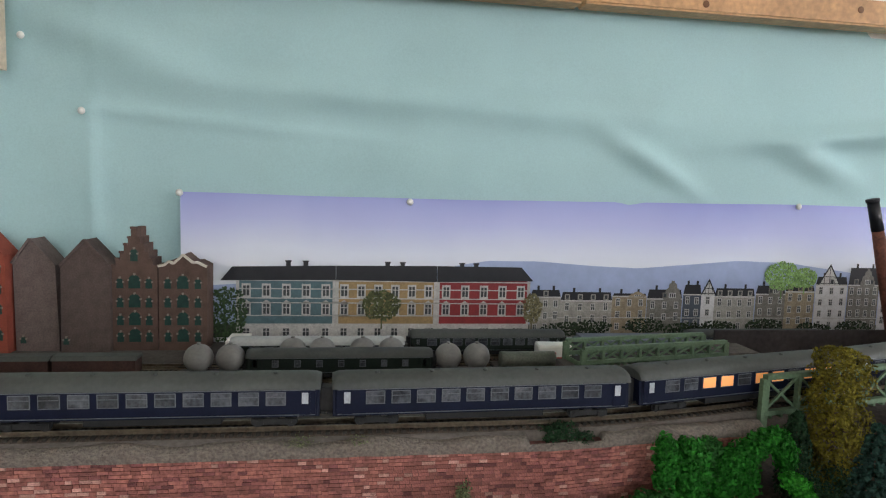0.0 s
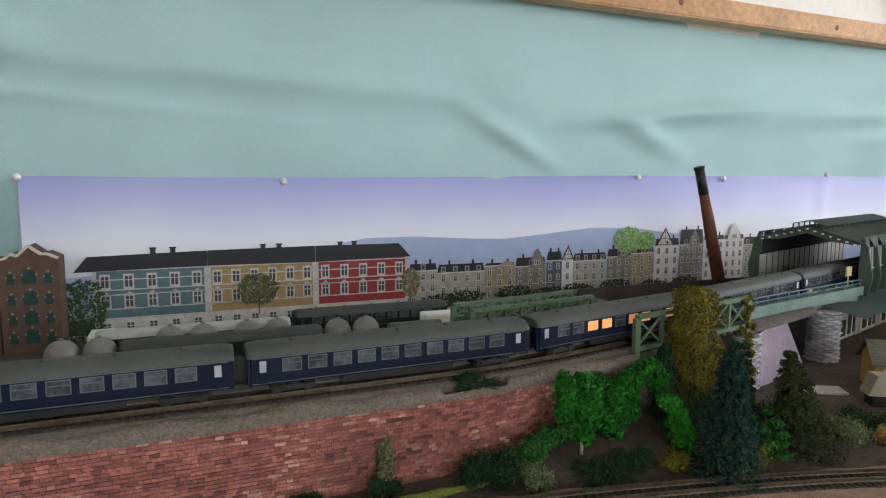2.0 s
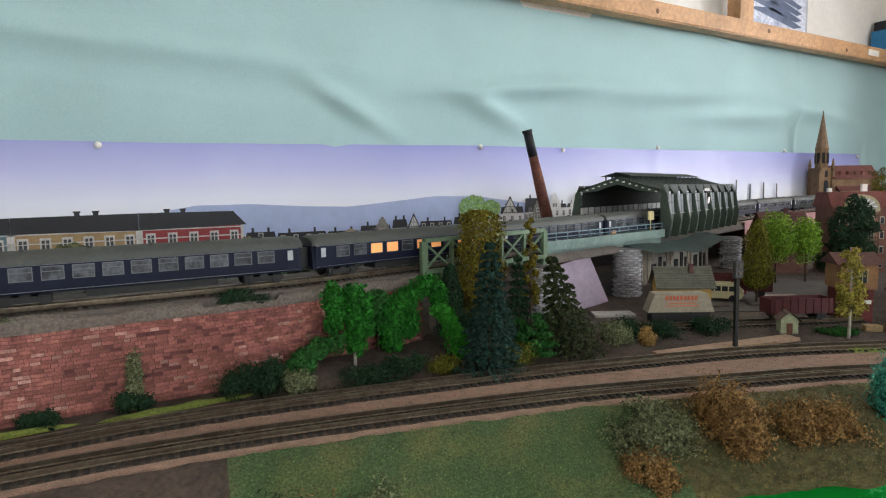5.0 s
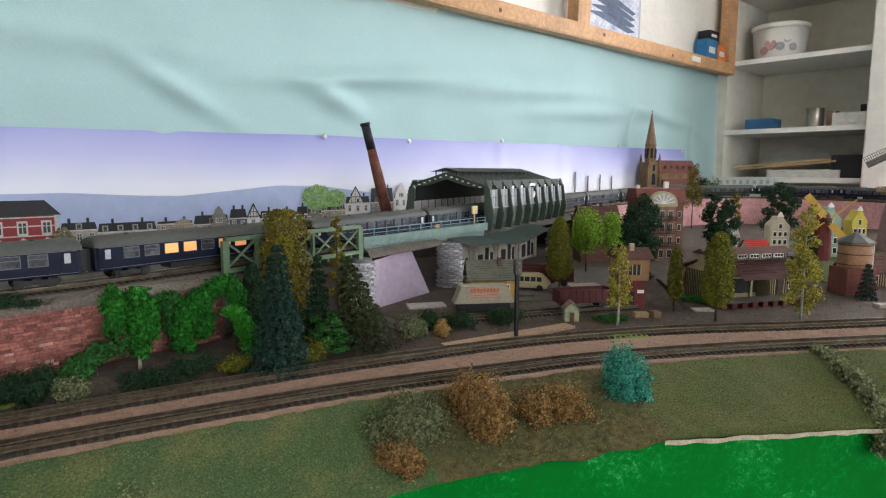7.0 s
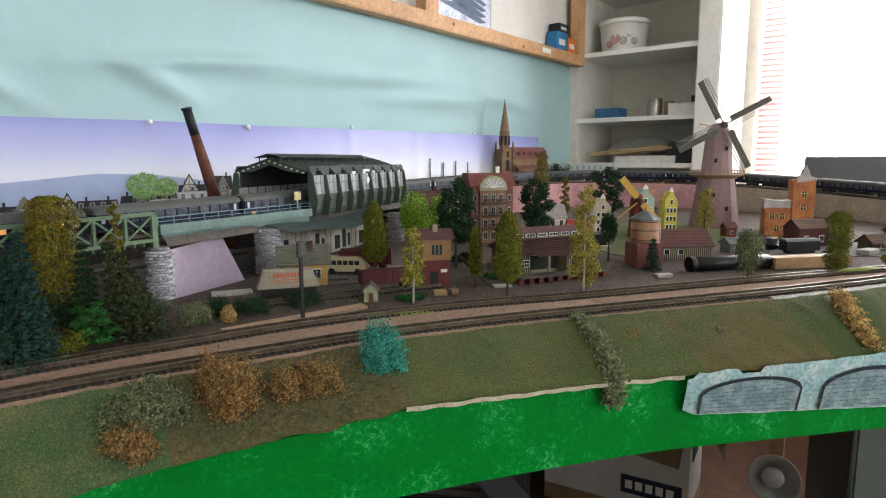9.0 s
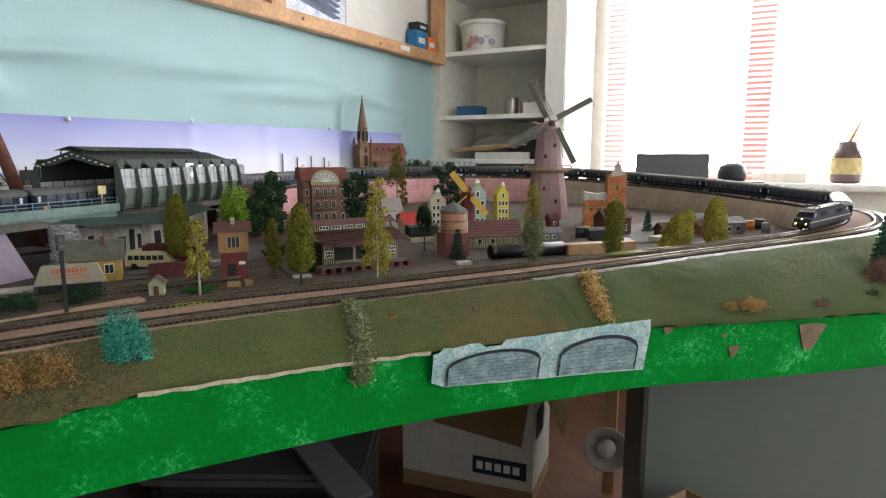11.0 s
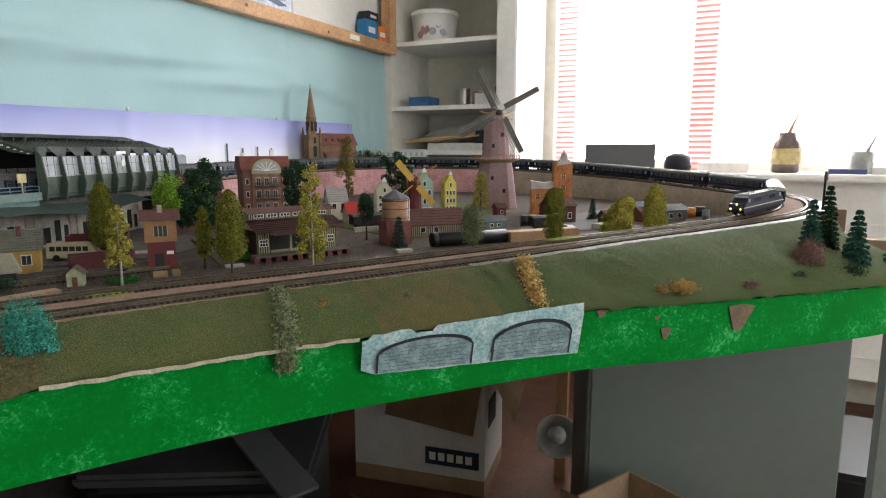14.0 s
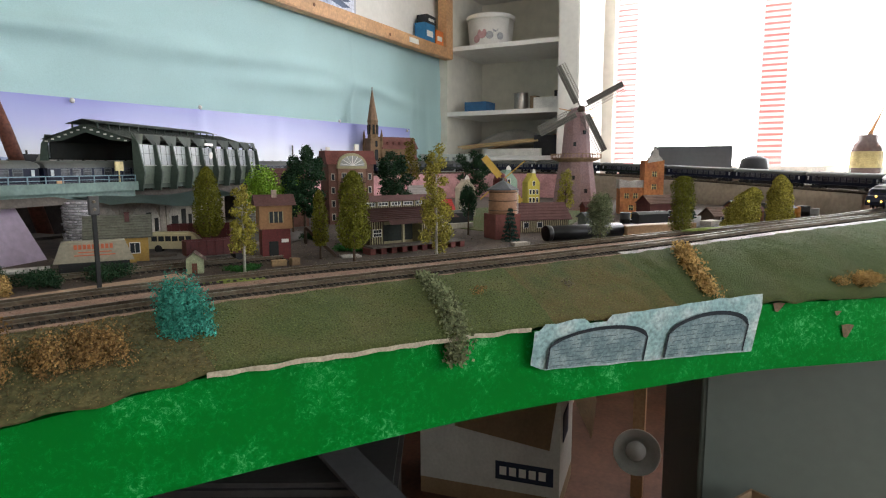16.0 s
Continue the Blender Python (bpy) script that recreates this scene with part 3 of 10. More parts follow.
solid("dark_crate", bm, dark_plastic, "dark plastic crate in the shade under the layout", "crate")
cable = BM()
tube(cable, [(2.0, 0.7, 0.012), (1.9, 0.5, 0.012), (1.98, 0.35, 0.012), (1.85, 0.2, 0.012), (1.9, 0.02, 0.012)], 0.006)
solid("cable", cable, mat("cable_grey", (0.3, 0.27, 0.25), 0.5), "grey cable lying across the floor", "cable")
appl = thing("white_cabinet", (1.98, -1.02, 0), 0, "low white appliance standing beside the metal cabinet", "appliance")
bm = BM()
bx(bm, 0, 0.5, 0, 0.4, 0, 0.36)
bmesh.ops.bevel(bm, geom=bm.edges[:], offset=0.01, segments=2, affect="EDGES")
part("body", bm, white_paint, appl)
bm = BM()
bx(bm, 0.02, 0.46, 0.02, 0.36, 0.36, 0.43)
bmesh.ops.bevel(bm, geom=bm.edges[:], offset=0.015, segments=2, affect="EDGES")
part("tray", bm, dark_plastic, appl)
# added near-black panels that stand in for the deep shade under the table
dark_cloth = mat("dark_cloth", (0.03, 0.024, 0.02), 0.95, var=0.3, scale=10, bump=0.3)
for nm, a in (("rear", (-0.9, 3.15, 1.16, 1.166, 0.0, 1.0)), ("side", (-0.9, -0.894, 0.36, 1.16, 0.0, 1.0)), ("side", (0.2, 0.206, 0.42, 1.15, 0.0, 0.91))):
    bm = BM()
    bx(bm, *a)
    solid("wall_curtain", bm, dark_cloth, "added dark panel standing in for the shade under the layout", "curtain", "structure")

# ---- the layout's table ----
Z = 1.04
FASCIA = spline([(-0.9, 0.305, 0), (-0.1, 0.302, 0), (0.15, 0.285, 0), (0.3, 0.25, 0), (0.45, 0.205, 0), (0.6, 0.118, 0), (0.74, 0.03, 0), (0.87, -0.06, 0), (1.0, -0.17, 0), (1.13, -0.285, 0),
                 (1.25, -0.43, 0), (1.38, -0.57, 0), (1.51, -0.7, 0), (1.635, -0.79, 0)], 0.02)
NEAR = spline([(-0.9, 0.415, Z + 0.01), (-0.3, 0.413, Z + 0.01), (-0.05, 0.403, Z + 0.01), (0.104, 0.391, Z + 0.01), (0.234, 0.367, Z + 0.01), (0.376, 0.333, Z + 0.01), (0.471, 0.305, Z + 0.01), (0.6, 0.257, Z + 0.01),
               (0.7, 0.217, 1.05), (0.829, 0.145, 1.051), (0.96, 0.045, 1.056), (1.15, -0.12, 1.067), (1.27, -0.22, 1.075), (1.38, -0.3, 1.08), (1.56, -0.445, 1.089), (1.727, -0.562, 1.096),
               (1.86, -0.612, 1.1), (1.995, -0.632, 1.103), (2.136, -0.626, 1.106), (2.28, -0.575, 1.108), (2.45, -0.46, 1.112), (2.65, -0.28, 1.12), (2.82, -0.05, 1.13), (2.94, 0.3, 1.142), (2.97, 0.6, 1.148), (2.93, 0.8, 1.15)], 0.006)
REAR = spline([(-0.9, 0.47, Z + 0.01), (-0.15, 0.458, Z + 0.01), (-0.01, 0.453, Z + 0.01), (0.123, 0.448, Z + 0.01), (0.272, 0.425, Z + 0.01), (0.438, 0.389, Z + 0.01), (0.55, 0.358, Z + 0.01), (0.7, 0.31, 1.05),
               (0.87, 0.222, 1.051), (1.02, 0.098, 1.056), (1.25, -0.095, 1.067), (1.42, -0.248, 1.076), (1.66, -0.44, 1.088), (1.817, -0.525, 1.096), (1.953, -0.558, 1.1), (2.074, -0.56, 1.103),
               (2.184, -0.535, 1.106), (2.3, -0.47, 1.108), (2.46, -0.34, 1.112), (2.63, -0.17, 1.12), (2.77, 0.05, 1.13), (2.87, 0.33, 1.142), (2.89, 0.6, 1.148), (2.8, 0.86, 1.15), (2.6, 1.0, 1.15), (2.3, 1.035, 1.148),
               (1.95, 1.0, 1.146), (1.6, 0.92, 1.143), (1.2, 0.795, 1.14), (0.9, 0.71, 1.138), (0.65, 0.64, 1.137), (0.43, 0.592, 1.136), (0.25, 0.56, 1.136), (0.1, 0.552, 1.136), (-0.3, 0.552, 1.136), (-0.9, 0.552, 1.136)], 0.006)

front_edge = [p for p in NEAR if p[0] < 2.1 and p[1] < 0.5 and p[2] < 1.1055]
ground_poly = [(p[0], p[1] + 0.01) for p in front_edge[::6]] + [(2.2, -0.66), (2.36, -0.62), (2.56, -0.44), (2.76, -0.22), (2.9, -0.02), (3.1, -0.02), (3.1, 1.2), (-0.9, 1.2)]
bm = BM()
prism(bm, ground_poly, Z - 0.03, Z, 0, "xy")
solid("ground", bm, soil, "brown earth-coloured ground of the model layout", "ground", "structure")

bm = BM()
TOP = [float(np.interp(p[0], [-0.9, 0.15, 0.3, 0.45, 0.52, 0.6, 0.622, 0.9, 1.05, 1.75], [0.992, 0.987, 0.987, 0.99, 0.996, 1.005, 1.008, 1.004, 1.004, 1.005])) for p in FASCIA]
loft(bm, [[(p[0], p[1], 0.92 + (z - 0.92) * v) for p, z in zip(FASCIA, TOP)] for v in (0, 0.33, 0.67, 1)], 0, False)
loft(bm, [[(p[0], p[1], 0.92) for p in FASCIA], [(p[0] + 0.006, p[1] + 0.007, 0.92) for p in FASCIA], [(p[0] + 0.006, p[1] + 0.007, z) for p, z in zip(FASCIA, TOP)], [(p[0], p[1], z) for p, z in zip(FASCIA, TOP)]], 0, False)
fascia = solid("fascia_board", bm, green_paint, "board edge of the layout, sponged bright green", "board", "structure")
bm = BM()
rod(bm, (1.6435, -0.79, 0.964), (2.36, -0.63, 0.964), 0.008, 0.088)
solid("fascia_board", bm, green_paint, "board edge of the layout, sponged bright green", "board", "structure")
# timber beams that carry the table
bm = BM()
for x in (0.3, 1.2, 2.1, 3.0):
    bx(bm, x, x + 0.05, 0.32 if x < 1 else (0.0 if x < 2 else -0.85), 1.18, 0.92, Z - 0.032)
solid("table_beam", bm, mat("beam_wood", (0.2, 0.13, 0.08), 0.8, var=0.2, scale=20), "dark timber beams under the layout", "beam", "structure")
bm = BM()
for x, y in ((0.0, 0.4), (0.0, 1.1), (3.1, 1.1), (3.1, -0.8), (-0.8, 0.4)):
    bx(bm, x, x + 0.06, y, y + 0.06, 0, 0.919)
solid("table_leg", bm, mat("beam_wood", (0.2, 0.13, 0.08)), "dark timber legs under the layout", "table leg", "structure")


# ---- tracks ----
SLEEPER = []


def sleeper_mesh():
    if not SLEEPER:
        me = bpy.data.meshes.new("sleeper")
        vs = [(c * 0.0019 * k, a * 0.0148 * k, z) for z, k in ((-0.0075, 1.0), (-0.0042, 0.93)) for a, c in ((-1, -1), (-1, 1), (1, 1), (1, -1))]
        me.from_pydata(vs, [], [(4, 5, 6, 7), (0, 1, 5, 4), (1, 2, 6, 5), (2, 3, 7, 6), (3, 0, 4, 7)])
        me.materials.append(mat("sleeper_piece", (0.022, 0.018, 0.013), 0.8, var=0.3, scale=100, rnd=0.25))
        SLEEPER.append(me)
    return SLEEPER[0]


def track(line, i0, i1, label, every=0.0075, near=None):
    """Sleepers and two rails along a stretch of a line; z is the height of the sleepers' underside plus 7 mm."""
    seg = line[i0:i1]
    n = sides(seg)
    t = tagged(new("railway_track"), label, "railway track", "tracks of the layout")
    verts, faces, own = [], [], 0
    s = np.concatenate([[0], np.cumsum(np.linalg.norm(np.diff(seg, axis=0), axis=1))])
    for q in np.arange(0.003, s[-1], every):
        p = np.array([np.interp(q, s, seg[:, k]) for k in range(3)])
        j = min(len(n) - 1, int(np.searchsorted(s, q)))
        w, d = n[j], np.array([n[j][1], -n[j][0], 0])
        jit = random.uniform(-0.0004, 0.0004)
        if near and near[0] < p[0] < near[1] and p[1] < near[2] and own < 300:
            o = new("sleeper", sleeper_mesh())
            o.parent = t
            o.matrix_basis = Matrix(((d[0], w[0], 0, p[0] + w[0] * jit), (d[1], w[1], 0, p[1] + w[1] * jit), (0, 0, 1, p[2]), (0, 0, 0, 1)))
            own += 1
            continue
        b = len(verts)
        for zz, sx in ((-0.0075, 1.0), (-0.0042, 0.93)):
            for a, c in ((-1, -1), (1, -1), (1, 1), (-1, 1)):
                verts.append(tuple(p + w * (a * 0.0148 * sx + jit) + d * c * 0.0019 * sx + np.array([0, 0, zz])))
        faces += [(b + 4, b + 5, b + 6, b + 7), (b, b + 1, b + 5, b + 4), (b + 1, b + 2, b + 6, b + 5), (b + 2, b + 3, b + 7, b + 6), (b + 3, b, b + 4, b + 7)]
    if verts:
        me = bpy.data.meshes.new("sleeper_run")
        me.from_pydata(verts, [], faces)
        me.materials.append(sleeper_mat)
        o = new("sleeper_run", me)
        o.parent = t
        tagged(o, kind="stuff")
    for side in (-1, 1):
        bm = BM()
        c = seg + n * side * 0.0082
        rows = []
        for p, w in zip(c[::2], n[::2]):
            rows.append([tuple(p + w * a + np.array([0, 0, z])) for a, z in ((-0.0011, -0.0043), (-0.0003, -0.0035), (-0.0007, -0.0008), (-0.0007, 0), (0.0007, 0), (0.0007, -0.0008), (0.0003, -0.0035), (0.0011, -0.0043))])
        loft(bm, rows, 0, False)
        part("rail", bm, rail_mat, t)
    bm = BM()
    rows = [[tuple(p + w * (a + 0.0012 * noise.noise((p[0] * 90, p[1] * 90, a * 200))) + np.array([0, 0, z])) for a, z in ((-0.0168, -0.0078), (-0.0135, -0.0058), (0.0, -0.0055), (0.0135, -0.0058), (0.0168, -0.0078))] for p, w in zip(seg[::2], n[::2])]
    loft(bm, rows)
    part("track_ballast", bm, bed_dark, t)
    return t


def bed(name, line, n, lo, hi, drop, base, m, label, uneven=0.0, top=None):
    """A raised bed under a line: a top strip between two offsets, with sides down to a base height."""
    bm = BM()
    rows = []
    for i, (p, w) in enumerate(zip(line, n)):
        a, b = p + w * lo, p + w * hi
        e0, e1 = (noise.noise((p[0] * 30, p[1] * 30, k)) * uneven for k in (1.0, 5.0))
        z = p[2] - drop
        cols = [(a[0] - w[0] * (0.006 + e0), a[1] - w[1] * (0.006 + e0), base), (a[0] - w[0] * e0, a[1] - w[1] * e0, z)]
        for u in (0.25, 0.5, 0.75):
            cols.append(tuple(a + (b - a) * u + np.array([0, 0, -drop])))
        cols += [(b[0] + w[0] * e1, b[1] + w[1] * e1, z), (b[0] + w[0] * (0.006 + e1), b[1] + w[1] * (0.006 + e1), base)]
        rows.append(cols)
    loft(bm, rows, 0, True)
    return solid(name, bm, m, label, "track bed", "structure")


def upto(line, x=None, rev=False, f=None):
    return int(np.argmax([f(p) for p in line]))


iN = upto(NEAR, f=lambda p: p[0] > 2.25)          # end of the front stretch
iR = upto(REAR, f=lambda p: p[0] > 2.25)
nN, nR = sides(NEAR), sides(REAR)
# the front bed between both tracks: rows across
bm = BM()
rows = []
for q in np.linspace(0, 1, 420):
    a, b = NEAR[int(q * (iN - 1))], REAR[int(q * (iR - 1))]
    w = (b - a) / np.linalg.norm(b - a)
    e0, e1 = 0.004 * noise.noise((a[0] * 25, a[1] * 25, 0)), 0.006 * noise.noise((b[0] * 25, b[1] * 25, 9))
    lo, hi = a - w * (0.024 + e0), b + w * (0.024 + e1)
    r = [(lo[0] - w[0] * 0.006, lo[1] - w[1] * 0.006, Z - 0.02), (lo[0], lo[1], a[2] - 0.0072)]
    for u in np.linspace(0.1, 0.9, 7):
        c = lo + (hi - lo) * u
        r.append((c[0], c[1], a[2] + (b[2] - a[2]) * u - 0.0068 + 0.0006 * noise.noise((c[0] * 60, c[1] * 60, 3))))
    r += [(hi[0], hi[1], b[2] - 0.0072), (hi[0] + w[0] * 0.008, hi[1] + w[1] * 0.008, Z - 0.002)]
    rows.append(r)
loft(bm, rows)
solid("track_bed", bm, ballast, "reddish brown ballast bed carrying two tracks", "track bed", "structure")
# the upper bed: right and back
iB = upto(REAR, f=lambda p: p[0] < 1.55 and p[1] > 0.7)
iH = upto(REAR, f=lambda p: p[0] < 1.0 and p[1] > 0.6)
iBr = upto(REAR, f=lambda p: p[0] < 0.655 and p[1] > 0.5 and p[2] > 1.12)
iBl = upto(REAR, f=lambda p: p[0] < 0.425 and p[1] > 0.5 and p[2] > 1.12)
iPw = upto(REAR, f=lambda p: p[1] > 0.4 and p[0] > 2.7)
bed("track_bed", REAR[iR - 12:iPw + 2], nR[iR - 12:iPw + 2], -0.115, 0.028, 0.0072, Z - 0.002, cream_board, "cream boarded viaduct carrying the curved tracks", 0.002)
bed("track_bed", REAR[iPw:iB + 4], nR[iPw:iB + 4], -0.12, 0.03, 0.0072, Z - 0.002, pink_wall, "pinkish wall carrying the upper tracks at the back", 0.001)
bed("track_bed", REAR[iB:iH + 4], nR[iB:iH + 4], -0.11, 0.022, 0.0072, 1.118, concrete, "grey deck under the station tracks")
bed("track_bed", REAR[iH:iBr], nR[iH:iBr], -0.09, 0.03, 0.0072, 1.118, concrete, "grey deck under the station tracks")
bed("track_bed", REAR[iBl:], nR[iBl:], -0.1, 0.022, 0.0072, Z - 0.002, concrete, "grey weathered bed of the upper track", 0.003)
track(NEAR, 0, len(NEAR), "model railway track with dark sleepers, curving round the layout", near=(0.0, 1.5, 0.6))
track(REAR, 0, iBl, "model railway track with dark sleepers, curving up to the station", near=(0.0, 1.5, 0.48))
track(REAR, iBl, len(REAR), "model railway track with dark sleepers above the brick wall", near=(-0.1, 0.42, 0.7))
SECOND = REAR[iB:iBr] - nR[iB:iBr] * 0.055
track(SECOND, 0, len(SECOND), "second station track on the grey deck")

# a glossy strip of dried glue beside the outer rail
bm = BM()
rows = []
for p, w in zip(NEAR[:iN:3], nN[:iN:3]):
    if p[0] > 1.12 and p[1] < 0:
        e = 0.004 * noise.noise((p[0] * 30, p[1] * 30, 2.0))
        rows.append([tuple(p - w * (0.0165 + e) + np.array([0, 0, -0.0052])), tuple(p - w * 0.024 + np.array([0, 0, -0.005])), tuple(p - w * (0.031 + e) + np.array([0, 0, -0.0062]))])
loft(bm, rows)
solid("glue_strip", bm, mat("dried_glue", (0.16, 0.14, 0.115), 0.42, var=0.5, scale=50, bump=0.9, spec=0.35, depth=0.002), "shiny dried glue along the outer track", "glue strip", "structure")

# ---- the grass slope ----
EDGE = spline([tuple(p) for p in FASCIA[::3]], 0.006)
BANK = []
for p in EDGE:
    k = int(np.argmin(np.linalg.norm(NEAR[:iN, :2] - p[:2], axis=1)))
    t = NEAR[k] - nN[k] * 0.03
    dn = (p[:2] - t[:2]) / max(1e-6, np.linalg.norm(p[:2] - t[:2]))
    low = float(np.interp(p[0], [-0.9, 0.15, 0.3, 0.45, 0.52, 0.6, 0.622, 0.9, 1.05, 1.75], [1.0, 0.995, 0.995, 0.998, 1.004, 1.013, 1.017, 1.013, 1.012, 1.013]))
    z1 = t[2] - 0.006
    r = []
    for u in np.linspace(0, 1, 14):
        x, y = t[0] + (p[0] - t[0] + dn[0] * 0.012) * u, t[1] + (p[1] - t[1] + dn[1] * 0.012) * u
        crease = 0.006 * math.sin(math.pi * u) * (0.5 + noise.noise((x * 6, y * 2, 6.0))) if p[0] > 1.05 else 0.0
        z = z1 + (low - z1) * u ** 1.25 + crease + math.sin(math.pi * min(1, u * 1.2)) * 0.005 * noise.noise((x * 14, y * 14, 1.0)) + 0.0018 * noise.noise((x * 60, y * 60, 4.0))
        if u == 1:
            z += 0.004 * noise.noise((x * 35, y * 35, 8.0))
        r.append((x, y, z))
    r.append((r[-1][0] - dn[0] * 0.002, r[-1][1] - dn[1] * 0.002, r[-1][2] - 0.004))
    BANK.append((p[0], r))


def slope(x0, x1, m, label):
    i0 = min(k for k, (x, r) in enumerate(BANK) if x >= x0)
    i1 = max(k for k, (x, r) in enumerate(BANK) if x <= x1)
    bm = BM()
    loft(bm, [r for x, r in BANK[i0:min(i1 + 2, len(BANK))]])
    return solid("grass_bank", bm, m, label, "grass mat", "structure")


grass_deep = mat("grass_deep", (0.056, 0.082, 0.022), 0.9, var=0.5, scale=16, bump=1.0, fine=45, tint=(0.07, 0.082, 0.026), depth=0.002)
slope(-0.9, 0.13, soil, "bare brown bank below the front track")
slope(0.13, 0.445, grass_pale, "pale green grass mat on the front bank")
slope(0.445, 0.625, mat("bank_brown", (0.088, 0.078, 0.03), 0.95, var=0.45, scale=30, bump=1.0, tint=(0.06, 0.07, 0.025), depth=0.003), "brown-green tufted bank behind the bushes")
slope(0.625, 0.905, grass_mat, "worn olive green grass mat on the front bank")
slope(0.905, 1.035, mat("bank_olive", (0.105, 0.085, 0.028), 0.95, var=0.45, scale=22, bump=0.9, fine=25, tint=(0.06, 0.08, 0.025), depth=0.002), "brownish grass mat on the front bank")
slope(1.035, 1.64, grass_deep, "smooth green grass mat with creases on the front bank")
bm = BM()
rows = []
for u in np.linspace(0, 1, 30):
    a = Vector((1.5 + 0.14 * u + 0.0, -0.69 - 0.1 * u, 1.008))
    k = int(np.argmin(np.abs(NEAR[:iN, 0] - (1.62 + 0.62 * u))))
    b = Vector(NEAR[k] - nN[k] * 0.026)
    rows.append([tuple(a.lerp(b, v) - Vector((0, 0, 0.006 + 0.03 * math.sin(math.pi * v) ** 2 - 0.004 * noise.noise((u * 7, v * 6, 2.0))))) for v in np.linspace(0, 1, 12)])
loft(bm, rows)
solid("grass_bank", bm, grass_deep, "green ground at the corner of the layout", "grass mat", "structure")

# ---- the brick wall ----
brick_mat = mat("brick", (0.3, 0.115, 0.09), 0.9, var=0.4, scale=160, bump=0.7, rnd=0.3, island=0.0, tint=(0.19, 0.07, 0.065))
brick_mass = mat("brick_mass", (0.3, 0.115, 0.09), 0.9, var=0.4, scale=60, bump=0.7, island=0.3, tint=(0.19, 0.07, 0.065))
brick_pale = mat("brick_pale", (0.42, 0.23, 0.19), 0.9, var=0.4, scale=160, bump=0.7, rnd=0.25, island=0.25)
brick_dark = mat("brick_dark", (0.17, 0.06, 0.058), 0.9, var=0.4, scale=160, bump=0.7, rnd=0.25, island=0.25)
mortar = mat("mortar", (0.15, 0.062, 0.054), 0.95, var=0.4, scale=60, bump=0.5)


def wall_line(x):
    """The face of the retaining wall in plan."""
    return 0.522 if x < 0.185 else 0.522 + (x - 0.185) * 0.10


bm = BM()
for x0, x1 in ((-0.9, 0.185), (0.185, 0.41)):
    a, b = wall_line(x0), wall_line(x1)
    vs = [bm.verts.new(p) for p in ((x0, a, Z - 0.002), (x1, b, Z - 0.002), (x1, b + 0.012, Z - 0.002), (x0, a + 0.012, Z - 0.002), (x0, a, 1.121), (x1, b, 1.121), (x1, b + 0.012, 1.121), (x0, a + 0.012, 1.121))]
    for q in ((0, 1, 5, 4), (1, 2, 6, 5), (2, 3, 7, 6), (3, 0, 4, 7), (4, 5, 6, 7), (0, 3, 2, 1)):
        bm.faces.new([vs[k] for k in q])
brick_wall = tagged(link("wall_brick", bm, mortar), "red brick retaining wall with worn courses below the upper track", "brick wall", "", "structure")
BH = 0.0034
nrow = int(0.08 / BH)


def brick_mesh(name, l, m):
    bm = BM()
    vs = bx(bm, 0.0002, l - 0.0002, -0.0009, 0.002, 0.0003, BH - 0.0002)
    me = bpy.data.meshes.new(name)
    for v in vs[0:2] + vs[4:6]:
        v.co.x += 0.0002 if v.co.x < l / 2 else -0.0002
    bmesh.ops.recalc_face_normals(bm, faces=bm.faces)
    bm.to_mesh(me)
    bm.free()
    me.materials.append(m)
    return me


LENGTHS = (0.0055, 0.0075, 0.0095, 0.012)
pieces = {(l, k): brick_mesh("brick", l, m) for l in LENGTHS for k, m in enumerate((brick_mat, brick_pale, brick_dark))}
mv, mf, mp = [], [], []
made = 0
for r in range(nrow):
    x = -0.9 - random.uniform(0, 0.008)
    while x < 0.4:
        l = random.choice(LENGTHS)
        a = math.atan(0.10) if x > 0.185 else 0.0
        z = Z + 0.001 + r * BH + 0.0005 * noise.noise((x * 22, r * 0.3, 4.0))
        out = random.uniform(-0.0006, 0.0006) + (0.0005 if r == nrow - 1 else 0)
        m4 = Matrix.Translation((x, wall_line(x) - out, z)) @ Matrix.Rotation(a, 4, "Z") @ Matrix.Rotation(random.uniform(-0.025, 0.025), 4, "Y")
        patch = noise.noise((x * 9, r * 0.11, 3.0))
        q = random.random() + 0.35 * patch
        kind = 1 if q > 0.93 else (2 if q < 0.1 else 0)
        if 0.03 < x < 0.185 and 2 < r < 19 and made < 300:
            o = new("brick", pieces[(l, kind)])
            o.parent = brick_wall
            o.matrix_basis = m4
            made += 1
        else:
            b = len(mv)
            for zz in (0.0003, BH - 0.0002):
                for yy in (-0.0009, 0.002):
                    for xx in (0.0002, l - 0.0002):
                        mv.append(tuple(m4 @ Vector((xx, yy, zz))))
            for f in ((4, 5, 7, 6), (0, 1, 5, 4), (0, 4, 6, 2), (1, 3, 7, 5), (0, 2, 3, 1)):
                mf.append(tuple(b + k for k in f))
                mp.append(kind)
        x += l
me = bpy.data.meshes.new("bricks")
me.from_pydata(mv, [], mf)
me.materials.append(brick_mass)
me.materials.append(brick_pale)
me.materials.append(brick_dark)
me.polygons.foreach_set("material_index", mp)
o = new("bricks", me)
o.parent = brick_wall
tagged(o, kind="stuff")
